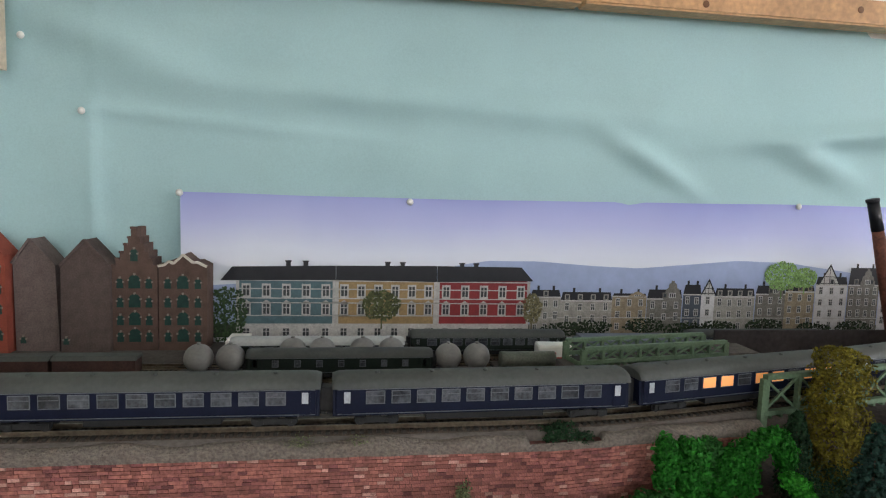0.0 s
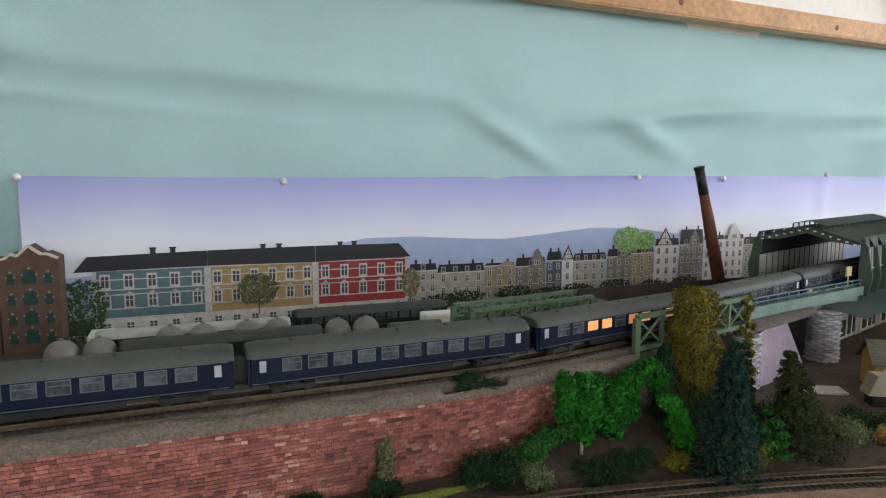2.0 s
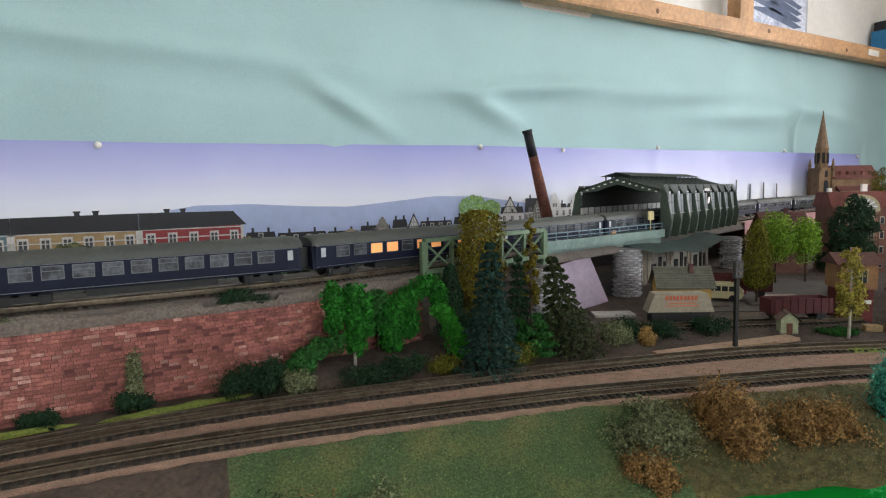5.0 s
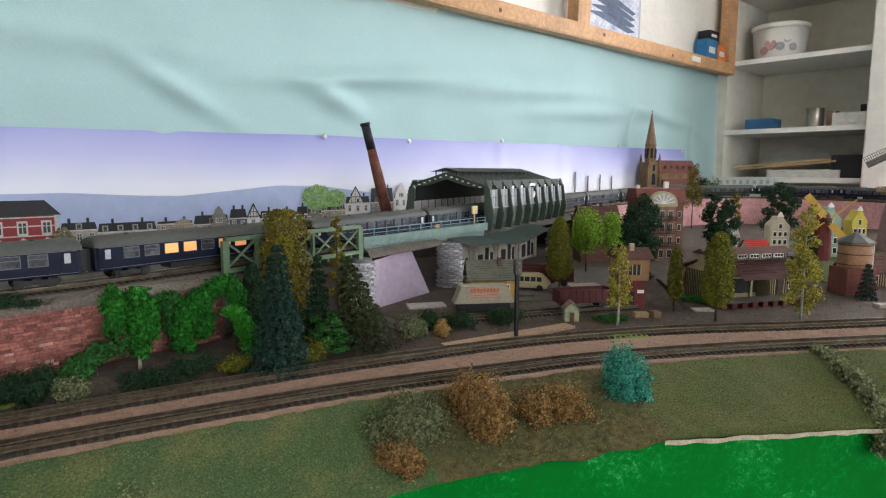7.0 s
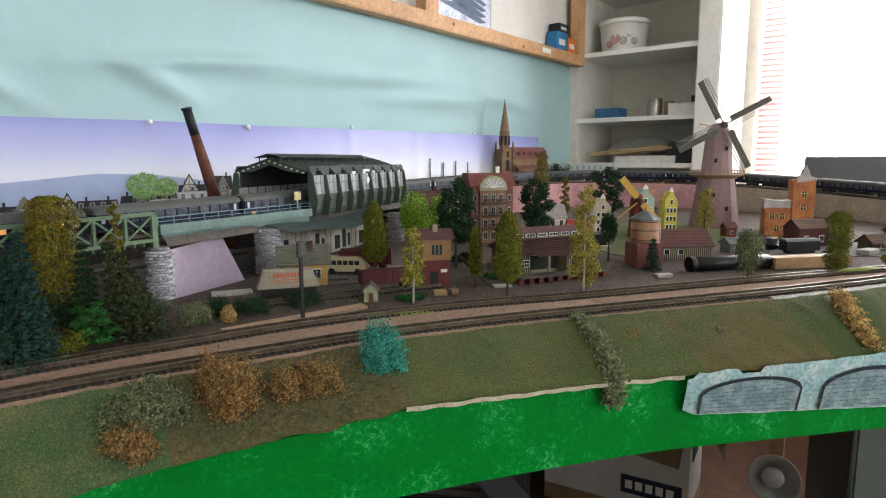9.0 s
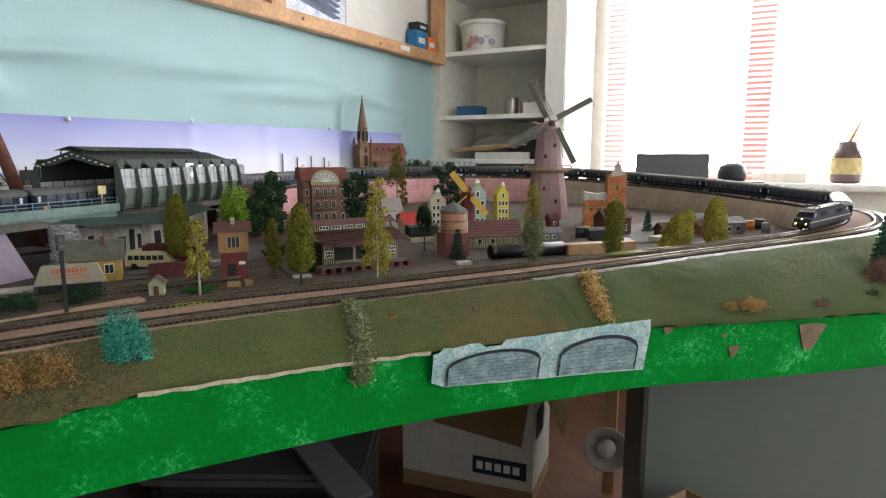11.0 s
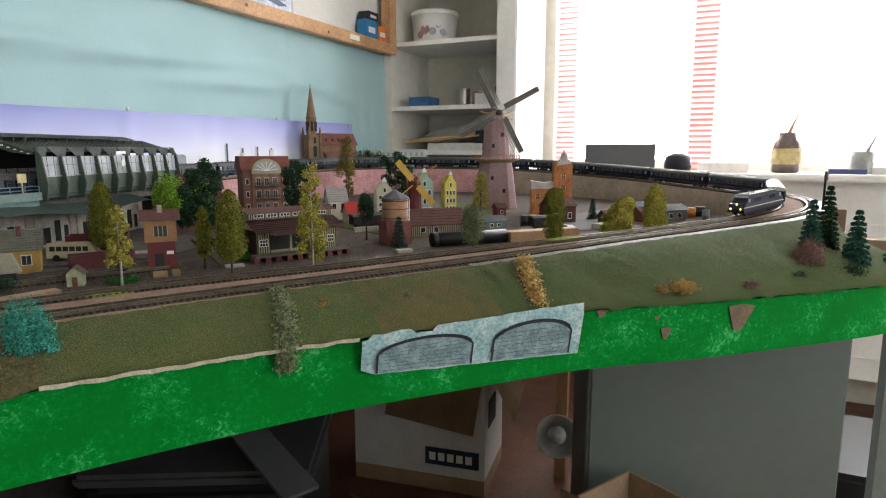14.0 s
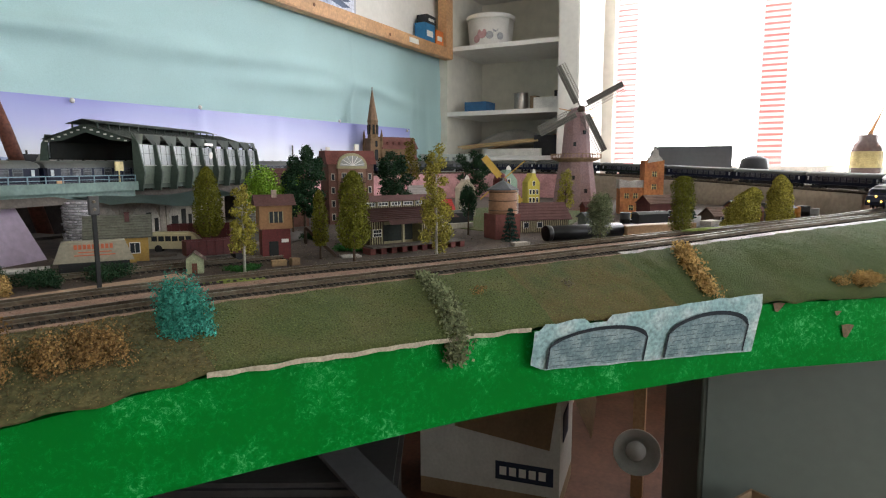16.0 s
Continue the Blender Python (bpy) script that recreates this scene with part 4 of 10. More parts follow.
# grey coping of plaster and stones on the wall
bm = BM()
rows = []
for x in np.linspace(-0.9, 0.41, 260):
    y = wall_line(x)
    h = 0.006 * noise.noise((x * 18, 0.0, 0.0))
    gap = 0.012 if 0.165 < x < 0.235 else 0.0
    rows.append([(x, y - 0.003 + 0.002 * noise.noise((x * 40, 1, 0)), 1.116), (x, y - 0.004 + 0.002 * noise.noise((x * 60, 2, 0)), 1.1235 + h * 0.3), (x, y + 0.004, 1.128 + h - gap), (x, y + 0.012, 1.1275 + h * 0.5 - gap), (x, y + 0.02, 1.122)])
loft(bm, rows)
solid("coping", bm, mat("coping_grey", (0.15, 0.128, 0.11), 0.95, var=0.4, scale=60, bump=0.9, tint=(0.15, 0.12, 0.1), depth=0.002), "crumbly grey plaster coping on the brick wall", "coping", "structure")

# ---- trees and bushes ----
LEAFS = {}


def leaf_mat(name, c, c2=None, island=0.4):
    return mat("leaf_" + name, c, 0.8, var=0.25, scale=70, bump=0.0, island=island, tint=c2, spec=0.2)


def foliage(pts, nrm, size, name, m, parent, jitter=0.6, seed=1):
    """Many small leaves, one per point, roughly facing outwards."""
    rg = np.random.RandomState(seed)
    k = len(pts)
    d = nrm + rg.normal(0, jitter, (k, 3))
    d /= np.linalg.norm(d, axis=1)[:, None]
    u = np.cross(d, rg.normal(0, 1, (k, 3)))
    u /= np.linalg.norm(u, axis=1)[:, None]
    v = np.cross(d, u)
    s = (size * rg.uniform(0.55, 1.3, k))[:, None]
    a = pts - u * s
    b = pts + v * s * 0.62 + d * s * 0.22
    c = pts + u * s
    e = pts - v * s * 0.62 + d * s * 0.22
    verts = np.stack([a, b, c, e], 1).reshape(-1, 3)
    faces = np.arange(4 * k).reshape(-1, 4)
    me = bpy.data.meshes.new(name)
    me.from_pydata(verts.tolist(), [], faces.tolist())
    me.materials.append(m)
    o = new(name, me)
    o.parent = parent
    return o


def blob_points(blobs, n, seed, lump=0.28):
    """Points near the skins of several lumps, with gaps."""
    rg = np.random.RandomState(seed)
    w = np.array([b[3] * b[5] + b[4] * b[5] for b in blobs])
    which = rg.choice(len(blobs), n, p=w / w.sum())
    d = rg.normal(0, 1, (n, 3))
    d /= np.linalg.norm(d, axis=1)[:, None]
    B = np.array(blobs)[which]
    off = np.array([noise.noise(Vector(q * 2.6) + Vector((float(k) * 3.1, seed, 0))) for q, k in zip(d, which)])
    r = rg.uniform(0.62, 1.02, n) * (1 + lump * off * 1.6)
    pts = B[:, :3] + d * B[:, 3:] * r[:, None]
    return pts, d


def column_points(h, prof, n, seed, lump=0.25):
    rg = np.random.RandomState(seed)
    z = rg.uniform(0.0, 1.0, n)
    a = rg.uniform(0, 2 * math.pi, n)
    R = np.interp(z, [p[0] for p in prof], [p[1] for p in prof])
    off = np.array([noise.noise((math.cos(q) * 1.6, math.sin(q) * 1.6 + seed, zz * h * 45)) for q, zz in zip(a, z)])
    r = R * rg.uniform(0.6, 1.02, n) * (1 + lump * 1.7 * off)
    return np.stack([r * np.cos(a), r * np.sin(a), z * h], 1), np.stack([np.cos(a), np.sin(a), 0.3 * np.ones(n)], 1)


bark = mat("bark", (0.09, 0.06, 0.04), 0.9, var=0.4, scale=150, bump=0.6)
birch = mat("birch_bark", (0.45, 0.42, 0.36), 0.8, var=0.4, scale=150, bump=0.3)


def trunk_part(t, h, r, m, lean=(0, 0), limbs=5, seed=1, spread=0.25):
    rg = random.Random(seed)
    bm = BM()
    top = Vector((lean[0], lean[1], h))
    tube(bm, [(0, 0, -0.003), top * 0.35 + Vector((rg.uniform(-1, 1) * r, 0, 0)), top * 0.7, top], r, r * 0.25, 7)
    for k in range(limbs):
        q = rg.uniform(0.35, 0.85)
        a = rg.uniform(0, 6.28)
        e = top * q + Vector((math.cos(a), math.sin(a), 0.6)) * h * spread * rg.uniform(0.5, 1)
        tube(bm, [top * q, (top * q + e) / 2 + Vector((0, 0, 0.002)), e], r * 0.45, r * 0.15, 5)
    return part("trunk", bm, m, t)


def tree(kind, x, y, h, leaf, label, r=0.02, z=Z, n=1500, size=0.0032, base=0.18, seed=1, m_trunk=None, lean=(0.0, 0.0), tr=0.002, cat="tree", cols=()):
    n = int(n * 2.6)
    t = thing("tree", (x, y, z), 0, label, cat)
    rg = random.Random(seed)
    trunk_part(t, h * 0.9, tr, m_trunk or bark, lean, 6, seed, r / h * 0.7)
    if kind == "column":
        p, d = column_points(h * (1 - base), [(0, r * 0.55), (0.12, r * 0.95), (0.45, r), (0.8, r * 0.72), (0.95, r * 0.38), (1, r * 0.1)], n, seed, 0.22)
        p[:, 2] += h * base
    elif kind == "post":
        p, d = column_points(h * (1 - base), [(0, r * 0.6), (0.15, r * 0.9), (0.5, r), (0.85, r * 0.95), (0.96, r * 0.75), (1, r * 0.3)], n, seed, 0.3)
        p[:, 2] += h * base
    elif kind == "open":
        blobs = []
        for k in range(16):
            q = k / 15
            rr = r * (1.0 - 0.62 * q)
            a = k * 2.4 + rg.uniform(-0.4, 0.4)
            s = r * rg.uniform(0.32, 0.5) * (1 - 0.35 * q)
            blobs.append((math.cos(a) * rr * 0.6, math.sin(a) * rr * 0.6, h * (base + (0.96 - base) * q), s, s, s * rg.uniform(0.8, 1.3)))
        p, d = blob_points(blobs, n, seed, 0.4)
    elif kind == "cone":
        zz, pts, ds = [], [], []
        rg2 = np.random.RandomState(seed)
        tiers = max(9, int(h / 0.0085))
        per = n // tiers
        for k in range(tiers):
            q = k / tiers
            R = r * (1 - q) ** 0.85 * rg2.uniform(0.82, 1.1) + 0.002
            br = max(6, int(10 * (1 - q) + 5))
            a = rg2.randint(0, br, per) * 2 * math.pi / br + rg2.normal(0, 0.12, per) + k * 1.1
            f = rg2.uniform(0.15, 1, per) ** 0.7
            pts.append(np.stack([R * f * np.cos(a), R * f * np.sin(a), h * (base * 0.5 + (1 - base * 0.5) * q) - R * f * 0.38 + rg2.normal(0, 0.0012, per)], 1))
            ds.append(np.stack([0.35 * np.cos(a), 0.35 * np.sin(a), np.ones(per)], 1))
        p, d = np.concatenate(pts), np.concatenate(ds)
    elif kind == "drape":
        blobs = []
        for (xa, za), (xb, zb), rr in cols:
            for j in range(9):
                q = j / 8
                bend = math.sin(math.pi * q) * 0.12 * (xb - xa)
                blobs.append((xa + (xb - xa) * q + bend + rg.uniform(-0.15, 0.15) * rr, rg.uniform(-0.25, 0.25) * rr, za + (zb - za) * q, rr * rg.uniform(0.7, 1.0), rr * rg.uniform(0.7, 1.0), rr * rg.uniform(0.55, 0.8)))
        p, d = blob_points(blobs, n, seed, 0.35)
    elif kind == "round":
        p, d = blob_points([(0, 0, h * (base + 1) / 2, r, r, h * (1 - base) / 2)] + [(r * 0.4 * math.cos(k * 1.9), r * 0.4 * math.sin(k * 1.9), h * (base + (1 - base) * rg.uniform(0.3, 0.8)), r * 0.6, r * 0.6, h * (1 - base) * 0.25) for k in range(6)], n, seed, 0.15)
    else:
        blobs = []
        for k in range(17):
            a, q = k * 2.4, (k + rg.uniform(0, 1)) / 17
            blobs.append((math.cos(a) * r * rg.uniform(0.25, 0.75), math.sin(a) * r * rg.uniform(0.25, 0.75), h * (base + (0.88 - base) * q) + h * 0.06, r * rg.uniform(0.28, 0.46) * (1.1 - 0.4 * q), r * rg.uniform(0.28, 0.46) * (1.1 - 0.4 * q), h * rg.uniform(0.055, 0.095)))
        p, d = blob_points(blobs, n, seed, 0.35)
    p[:, 0] += lean[0] * p[:, 2] / h
    p[:, 1] += lean[1] * p[:, 2] / h
    foliage(p, d, size * 0.64, "crown", leaf, t, seed=seed)
    return t


def bush(x, y, w, h, leaf, label, z=Z, n=700, size=0.003, seed=1, lumps=6, long=1.0, rz=0.0):
    t = thing("bush", (x, y, z), rz, label, "bush")
    rg = random.Random(seed)
    blobs = [(rg.uniform(-0.5, 0.5) * w * long, rg.uniform(-0.5, 0.5) * w, h * rg.uniform(0.25, 0.6), w * rg.uniform(0.3, 0.5), w * rg.uniform(0.3, 0.5), h * rg.uniform(0.3, 0.45)) for _ in range(lumps)]
    p, d = blob_points(blobs, int(n * 4.5), seed, 0.5)
    p[:, 2] = np.maximum(p[:, 2], -0.002)
    foliage(p, d, size * 0.48, "leaves", leaf, t, seed=seed)
    bm = BM()
    for k in range(4):
        b = blobs[k]
        tube(bm, [(b[0] * 0.3, b[1] * 0.3, -0.004), (b[0], b[1], b[2])], 0.0011, 0.0005, 5)
    part("twig_tangle", bm, bark, t)
    return t


L_bright = leaf_mat("bright", (0.02, 0.16, 0.014), (0.007, 0.055, 0.006))
L_mid = leaf_mat("mid", (0.03, 0.13, 0.025), (0.015, 0.06, 0.012))
L_dark = leaf_mat("dark", (0.018, 0.05, 0.02), (0.01, 0.025, 0.012))
L_blue = leaf_mat("blue", (0.02, 0.055, 0.042), (0.012, 0.03, 0.025))
L_olive = leaf_mat("olive", (0.13, 0.13, 0.012), (0.07, 0.08, 0.01))
L_yellow = leaf_mat("yellow", (0.3, 0.265, 0.045), (0.17, 0.16, 0.025), 0.55)
L_gold = leaf_mat("gold", (0.15, 0.125, 0.012), (0.09, 0.075, 0.008))
L_lime = leaf_mat("lime", (0.2, 0.36, 0.03), (0.12, 0.22, 0.02))
L_teal = leaf_mat("teal", (0.05, 0.28, 0.21), (0.02, 0.14, 0.11))
L_rust = leaf_mat("rust", (0.26, 0.155, 0.055), (0.14, 0.08, 0.028), 0.5)
L_grey = leaf_mat("greygreen", (0.15, 0.17, 0.085), (0.08, 0.095, 0.045), 0.5)
L_pink = leaf_mat("dusty", (0.2, 0.11, 0.09), (0.11, 0.06, 0.05))
L_straw = leaf_mat("straw", (0.4, 0.26, 0.09), (0.24, 0.14, 0.05))

# ---- the printed backdrop ----
def sky_print():
    m = bpy.data.materials.new("printed_sky")
    m.use_nodes = True
    n, l = m.node_tree.nodes, m.node_tree.links
    b = n["Principled BSDF"]
    b.inputs["Roughness"].default_value = 0.42
    co = n.new("ShaderNodeTexCoord")
    sp = n.new("ShaderNodeSeparateXYZ")
    no = n.new("ShaderNodeTexNoise")
    no.inputs["Scale"].default_value = 4
    ad = n.new("ShaderNodeMath")
    ad.operation = "MULTIPLY_ADD"
    ad.inputs[1].default_value, ad.inputs[2].default_value = 0.05, -0.025
    su = n.new("ShaderNodeMath")
    mr = n.new("ShaderNodeMapRange")
    mr.inputs[1].default_value, mr.inputs[2].default_value = 1.17, 1.345
    rp = n.new("ShaderNodeValToRGB")
    for k, (p, c) in enumerate(((0.0, (0.78, 0.8, 0.83)), (0.3, (0.68, 0.71, 0.83)), (0.62, (0.44, 0.47, 0.74)), (1.0, (0.27, 0.29, 0.62)))):
        e = rp.color_ramp.elements[0] if k == 0 else rp.color_ramp.elements.new(p)
        e.position, e.color = p, (*c, 1)
        if k == 0:
            rp.color_ramp.elements.remove(rp.color_ramp.elements[1])
    l.new(co.outputs["Object"], sp.inputs[0])
    l.new(co.outputs["Object"], no.inputs["Vector"])
    l.new(no.outputs[0], ad.inputs[0])
    l.new(sp.outputs[2], su.inputs[0])
    l.new(ad.outputs[0], su.inputs[1])
    l.new(su.outputs[0], mr.inputs[0])
    l.new(mr.outputs[0], rp.inputs[0])
    l.new(rp.outputs[0], b.inputs["Base Color"])
    return m


def paper(name, c, var=0.2, scale=60):
    return mat("print_" + name, c, 0.5, var=var, scale=scale, bump=0.0)


poster = tagged(new("backdrop_poster"), "long printed paper backdrop of sky, hills and town houses", "backdrop poster")


def edge_top(x):
    return float(np.interp(x, [-0.32, 0.12, 0.55, 0.96, 1.3, 1.94, 2.85], [1.3285, 1.3285, 1.3345, 1.341, 1.342, 1.3465, 1.35])) + 0.0012 * noise.noise((x * 6, 0, 0)) - 0.006 * math.exp(-((x - 0.575) / 0.02) ** 2)


def poster_y(x, z):
    return 1.222 + 0.0025 * noise.noise((x * 2.4, z * 2, 3.3)) - 0.003 * math.exp(-((x - 1.95) / 0.03) ** 2) - 0.003 * math.exp(-((x - 1.62) / 0.02) ** 2)


bm = BM()
xs = np.linspace(-0.32, 2.85, 200)
loft(bm, [[(x, poster_y(x, z), z) for x, z in ((x, 1.03 + (edge_top(x) - 1.03) * v) for x in xs)] for v in np.linspace(0, 1, 12)])
part("paper", bm, sky_print(), poster)
PY = 1.2175  # front layers of the print


def flat(name, polys, mats, y, label=""):
    bm = BM()
    for mi, poly in polys:
        quad(bm, [(p[0], y, p[1]) for p in poly], mi)
    return part(name, bm, mats, poster, label)


def hill(name, pts, c, y):
    bm = BM()
    loft(bm, [[(x, y, 1.05) for x, z in pts], [(x, y, z) for x, z in pts]])
    part(name, bm, paper(name, c, 0.08, 8), poster)


hx = np.linspace(-0.31, 2.8, 160)
FAR = np.interp(hx, [-0.31, 0.05, 0.16, 0.28, 0.38, 0.6, 0.72, 0.83, 0.95, 1.13, 1.4, 2.8], [1.15, 1.17, 1.188, 1.208, 1.207, 1.196, 1.207, 1.216, 1.213, 1.19, 1.176, 1.165])
hill("printed_hill", [(x, z + 0.002 * noise.noise((x * 9, 0, 0))) for x, z in zip(hx, FAR)], (0.36, 0.43, 0.64), PY + 0.0012)
hill("printed_hill", [(x, 1.146 + 0.034 * math.exp(-((x - 0.6) / 0.13) ** 2) + 0.03 * math.exp(-((x - 0.25) / 0.2) ** 2) + 0.026 * math.exp(-((x - 1.05) / 0.2) ** 2) + 0.003 * noise.noise((x * 14, 2, 0))) for x in hx], (0.27, 0.36, 0.46), PY + 0.0009)
hill("printed_ground", [(x, 1.076 + 0.004 * noise.noise((x * 22, 3, 0))) for x in hx], (0.035, 0.045, 0.03), PY + 0.0006)

P_dark, P_roof = paper("dark", (0.045, 0.05, 0.055)), paper("roof", (0.018, 0.018, 0.022))


def R(x0, x1, z0, z1):
    return [(x0, z0), (x1, z0), (x1, z1), (x0, z1)]


def town_house(x0, x1, colour, y, cols):
    polys = [(0, R(x0, x1, 1.075, 1.166)), (1, R(x0, x1, 1.03, 1.0755))]
    polys += [(1, R(x0, x1, z, z + 0.0022)) for z in (1.0755, 1.0925, 1.118, 1.127, 1.1455, 1.162)]
    polys += [(1, R(x0, x0 + 0.006, 1.075, 1.166)), (1, R(x1 - 0.006, x1, 1.075, 1.166))]
    win_y = []
    for k in range(cols):
        cx = x0 + (x1 - x0) * (k + 0.5) / cols
        for z in (1.132, 1.096):
            polys.append((1, R(cx - 0.0086, cx + 0.0086, z - 0.003, z + 0.0245)))
            win_y.append((3, R(cx - 0.0058, cx + 0.0058, z + 0.001, z + 0.0205)))
            if z < 1.1:
                polys.append((1, [(cx - 0.009, z + 0.0225), (cx + 0.009, z + 0.0225), (cx, z + 0.029)]))
        polys.append((1, R(cx - 0.008, cx + 0.008, 1.0505, 1.0695)))
        win_y.append((3, R(cx - 0.0058, cx + 0.0058, 1.052, 1.068)))
    bm = BM()
    for mi, p in polys[:2]:
        quad(bm, [(a, y, b) for a, b in p], mi)
    for mi, p in polys[2:]:
        quad(bm, [(a, y - 0.0003, b) for a, b in p], mi)
    for mi, p in win_y:
        quad(bm, [(a, y - 0.0006, b) for a, b in p], mi)
        cx, (z0, z1) = (p[0][0] + p[1][0]) / 2, (p[0][1], p[2][1])
        quad(bm, [(a, y - 0.0009, b) for a, b in R(cx - 0.0008, cx + 0.0008, z0, z1)], 1)
        quad(bm, [(a, y - 0.0009, b) for a, b in R(p[0][0], p[1][0], z0 + (z1 - z0) * 0.62, z0 + (z1 - z0) * 0.7)], 1)
    part("printed_house", bm, [colour, paper("trim", (0.52, 0.5, 0.48), 0.25), P_roof, P_dark], poster)


town_house(-0.218, -0.029, paper("blue_front", (0.085, 0.15, 0.17)), PY, 5)
town_house(-0.029, 0.172, paper("yellow_front", (0.33, 0.22, 0.1)), PY, 6)
town_house(0.172, 0.366, paper("red_front", (0.26, 0.028, 0.03)), PY, 5)
flat("printed_roof", [(0, [(-0.247, 1.162), (-0.029, 1.165), (-0.029, 1.1935), (-0.225, 1.189)])], [P_roof], PY - 0.0012)
flat("printed_roof", [(0, [(-0.0285, 1.165), (0.1715, 1.163), (0.1715, 1.1955), (-0.0285, 1.1935)])], [P_roof], PY - 0.0012)
flat("printed_roof", [(0, [(0.172, 1.163), (0.372, 1.1665), (0.346, 1.195), (0.172, 1.1955)])], [P_roof], PY - 0.0012)
for x in (-0.12, -0.087, 0.072, 0.102, 0.222, 0.251):
    flat("printed_chimney", [(0, R(x - 0.0045, x + 0.0045, 1.19, 1.2)), (0, R(x - 0.006, x + 0.006, 1.1995, 1.2025))], [P_roof], PY - 0.0009)

F_grey, F_tan, F_dim, F_slate, F_white = paper("front_grey", (0.34, 0.32, 0.29), 0.3), paper("front_tan", (0.3, 0.24, 0.165), 0.3), paper("front_dim", (0.19, 0.175, 0.155), 0.35), paper("front_slate", (0.07, 0.085, 0.11), 0.2), paper("front_white", (0.6, 0.59, 0.6), 0.15)
P_trim = paper("trim", (0.52, 0.5, 0.48), 0.25)


def far_house(x0, x1, eave, ridge, front, cols, dormers=0, gable=None, timber_gable=False):
    """A printed town house: front, dark roof with dormers, and a curved or timbered gable (middle, half width, top)."""
    bm = BM()

    def q(pts, layer, mi):
        quad(bm, [(a, PY - 0.0002 * layer, b) for a, b in pts], mi)
    q(R(x0, x1, 1.05, eave), 0, 0)
    q([(x0, eave), (x1, eave), (x1 - 0.004, ridge), (x0 + 0.004, ridge)], 0, 1)
    q(R(x0, x1, eave - 0.002, eave + 0.001), 1, 3)
    q(R(x0, x1, 1.09, 1.0915), 1, 3)
    for k in range(2):
        cx = x0 + (x1 - x0) * (0.25 + 0.5 * k)
        q(R(cx - 0.0025, cx + 0.0025, ridge - 0.001, ridge + 0.009), 0, 1)
    for k in range(dormers):
        cx = x0 + (x1 - x0) * (k + 0.5) / dormers
        q(R(cx - 0.0055, cx + 0.0055, eave + 0.002, eave + 0.0135), 2, 0)
        q(R(cx - 0.0032, cx + 0.0032, eave + 0.0035, eave + 0.0115), 3, 2)
    if gable:
        cx, w, top = gable
        if timber_gable:
            q([(cx - w, eave), (cx + w, eave), (cx, top)], 2, 3)
            for a, b in (((cx - w - 0.002, eave), (cx, top + 0.003)), ((cx + w + 0.002, eave), (cx, top + 0.003))):
                q([a, (a[0] + 0.0035 * (1 if a[0] < cx else -1), a[1]), (cx, top - 0.003), b], 3, 1)
            for u in (-0.5, 0, 0.5):
                q(R(cx + u * w - 0.0006, cx + u * w + 0.0006, eave, top - (top - eave) * (abs(u) + 0.1)), 3, 1)
            for v in (0.05, 0.4):
                q(R(cx - w * (0.95 - v), cx + w * (0.95 - v), eave + (top - eave) * v, eave + (top - eave) * v + 0.0014), 3, 1)
        else:
            h = top - eave
            side = [(1.0, -0.1), (1.0, 0.22), (0.82, 0.3), (0.78, 0.5), (0.5, 0.62), (0.42, 0.82), (0.2, 0.9), (0.16, 1.0)]
            q([(cx + u * w, eave + v * h) for u, v in side] + [(cx - u * w, eave + v * h) for u, v in side[::-1]], 2, 0)
            q(R(cx - w * 0.4, cx + w * 0.4, eave + h * 0.05, eave + h * 0.34), 3, 3)
            for u in (-0.24, 0, 0.24):
                q(R(cx + u * w - 0.0014, cx + u * w + 0.0014, eave + h * 0.08, eave + h * 0.3), 4, 2)
    z, fl = eave - 0.02, 0
    while z > 1.062:
        for k in range(cols):
            cx = x0 + (x1 - x0) * (k + 0.5) / cols
            tall = 0.0125 if (k + fl) % 3 else 0.0145
            q(R(cx - 0.005, cx + 0.005, z - 0.0015, z + tall + 0.0015), 1, 3)
            q(R(cx - 0.0036, cx + 0.0036, z, z + tall), 2, 2)
            q(R(cx - 0.0005, cx + 0.0005, z, z + tall), 3, 3)
            q(R(cx - 0.0036, cx + 0.0036, z + tall * 0.6, z + tall * 0.68), 3, 3)
        z, fl = z - 0.0255, fl + 1
    part("printed_house", bm, [front, P_roof, P_dark, P_trim], poster)


far_house(0.368, 0.433, 1.134, 1.149, F_grey, 3, 1)
far_house(0.433, 0.546, 1.127, 1.145, F_grey, 4, 4)
far_house(0.546, 0.623, 1.137, 1.143, F_tan, 3, 0, (0.602, 0.019, 1.147))
far_house(0.624, 0.704, 1.132, 1.152, F_dim, 3, 1, (0.681, 0.02, 1.171))
far_house(0.706, 0.748, 1.142, 1.163, F_slate, 2, 0)
far_house(0.748, 0.779, 1.142, 1.15, F_white, 1, 0, (0.764, 0.016, 1.174), True)
far_house(0.779, 0.874, 1.138, 1.156, F_grey, 4, 4)
far_house(0.876, 0.947, 1.144, 1.163, F_dim, 3, 1, (0.924, 0.017, 1.181))
far_house(0.947, 1.018, 1.15, 1.164, F_tan, 3, 3)
far_house(1.02, 1.098, 1.166, 1.184, F_white, 3, 1, (1.052, 0.026, 1.21), True)
far_house(1.1, 1.178, 1.166, 1.205, F_dim, 4, 2, (1.148, 0.018, 1.203))
far_house(1.18, 1.25, 1.176, 1.188, F_white, 3, 0, (1.206, 0.022, 1.218))
far_house(1.25, 1.32, 1.176, 1.188, F_white, 3, 0, (1.285, 0.022, 1.218))
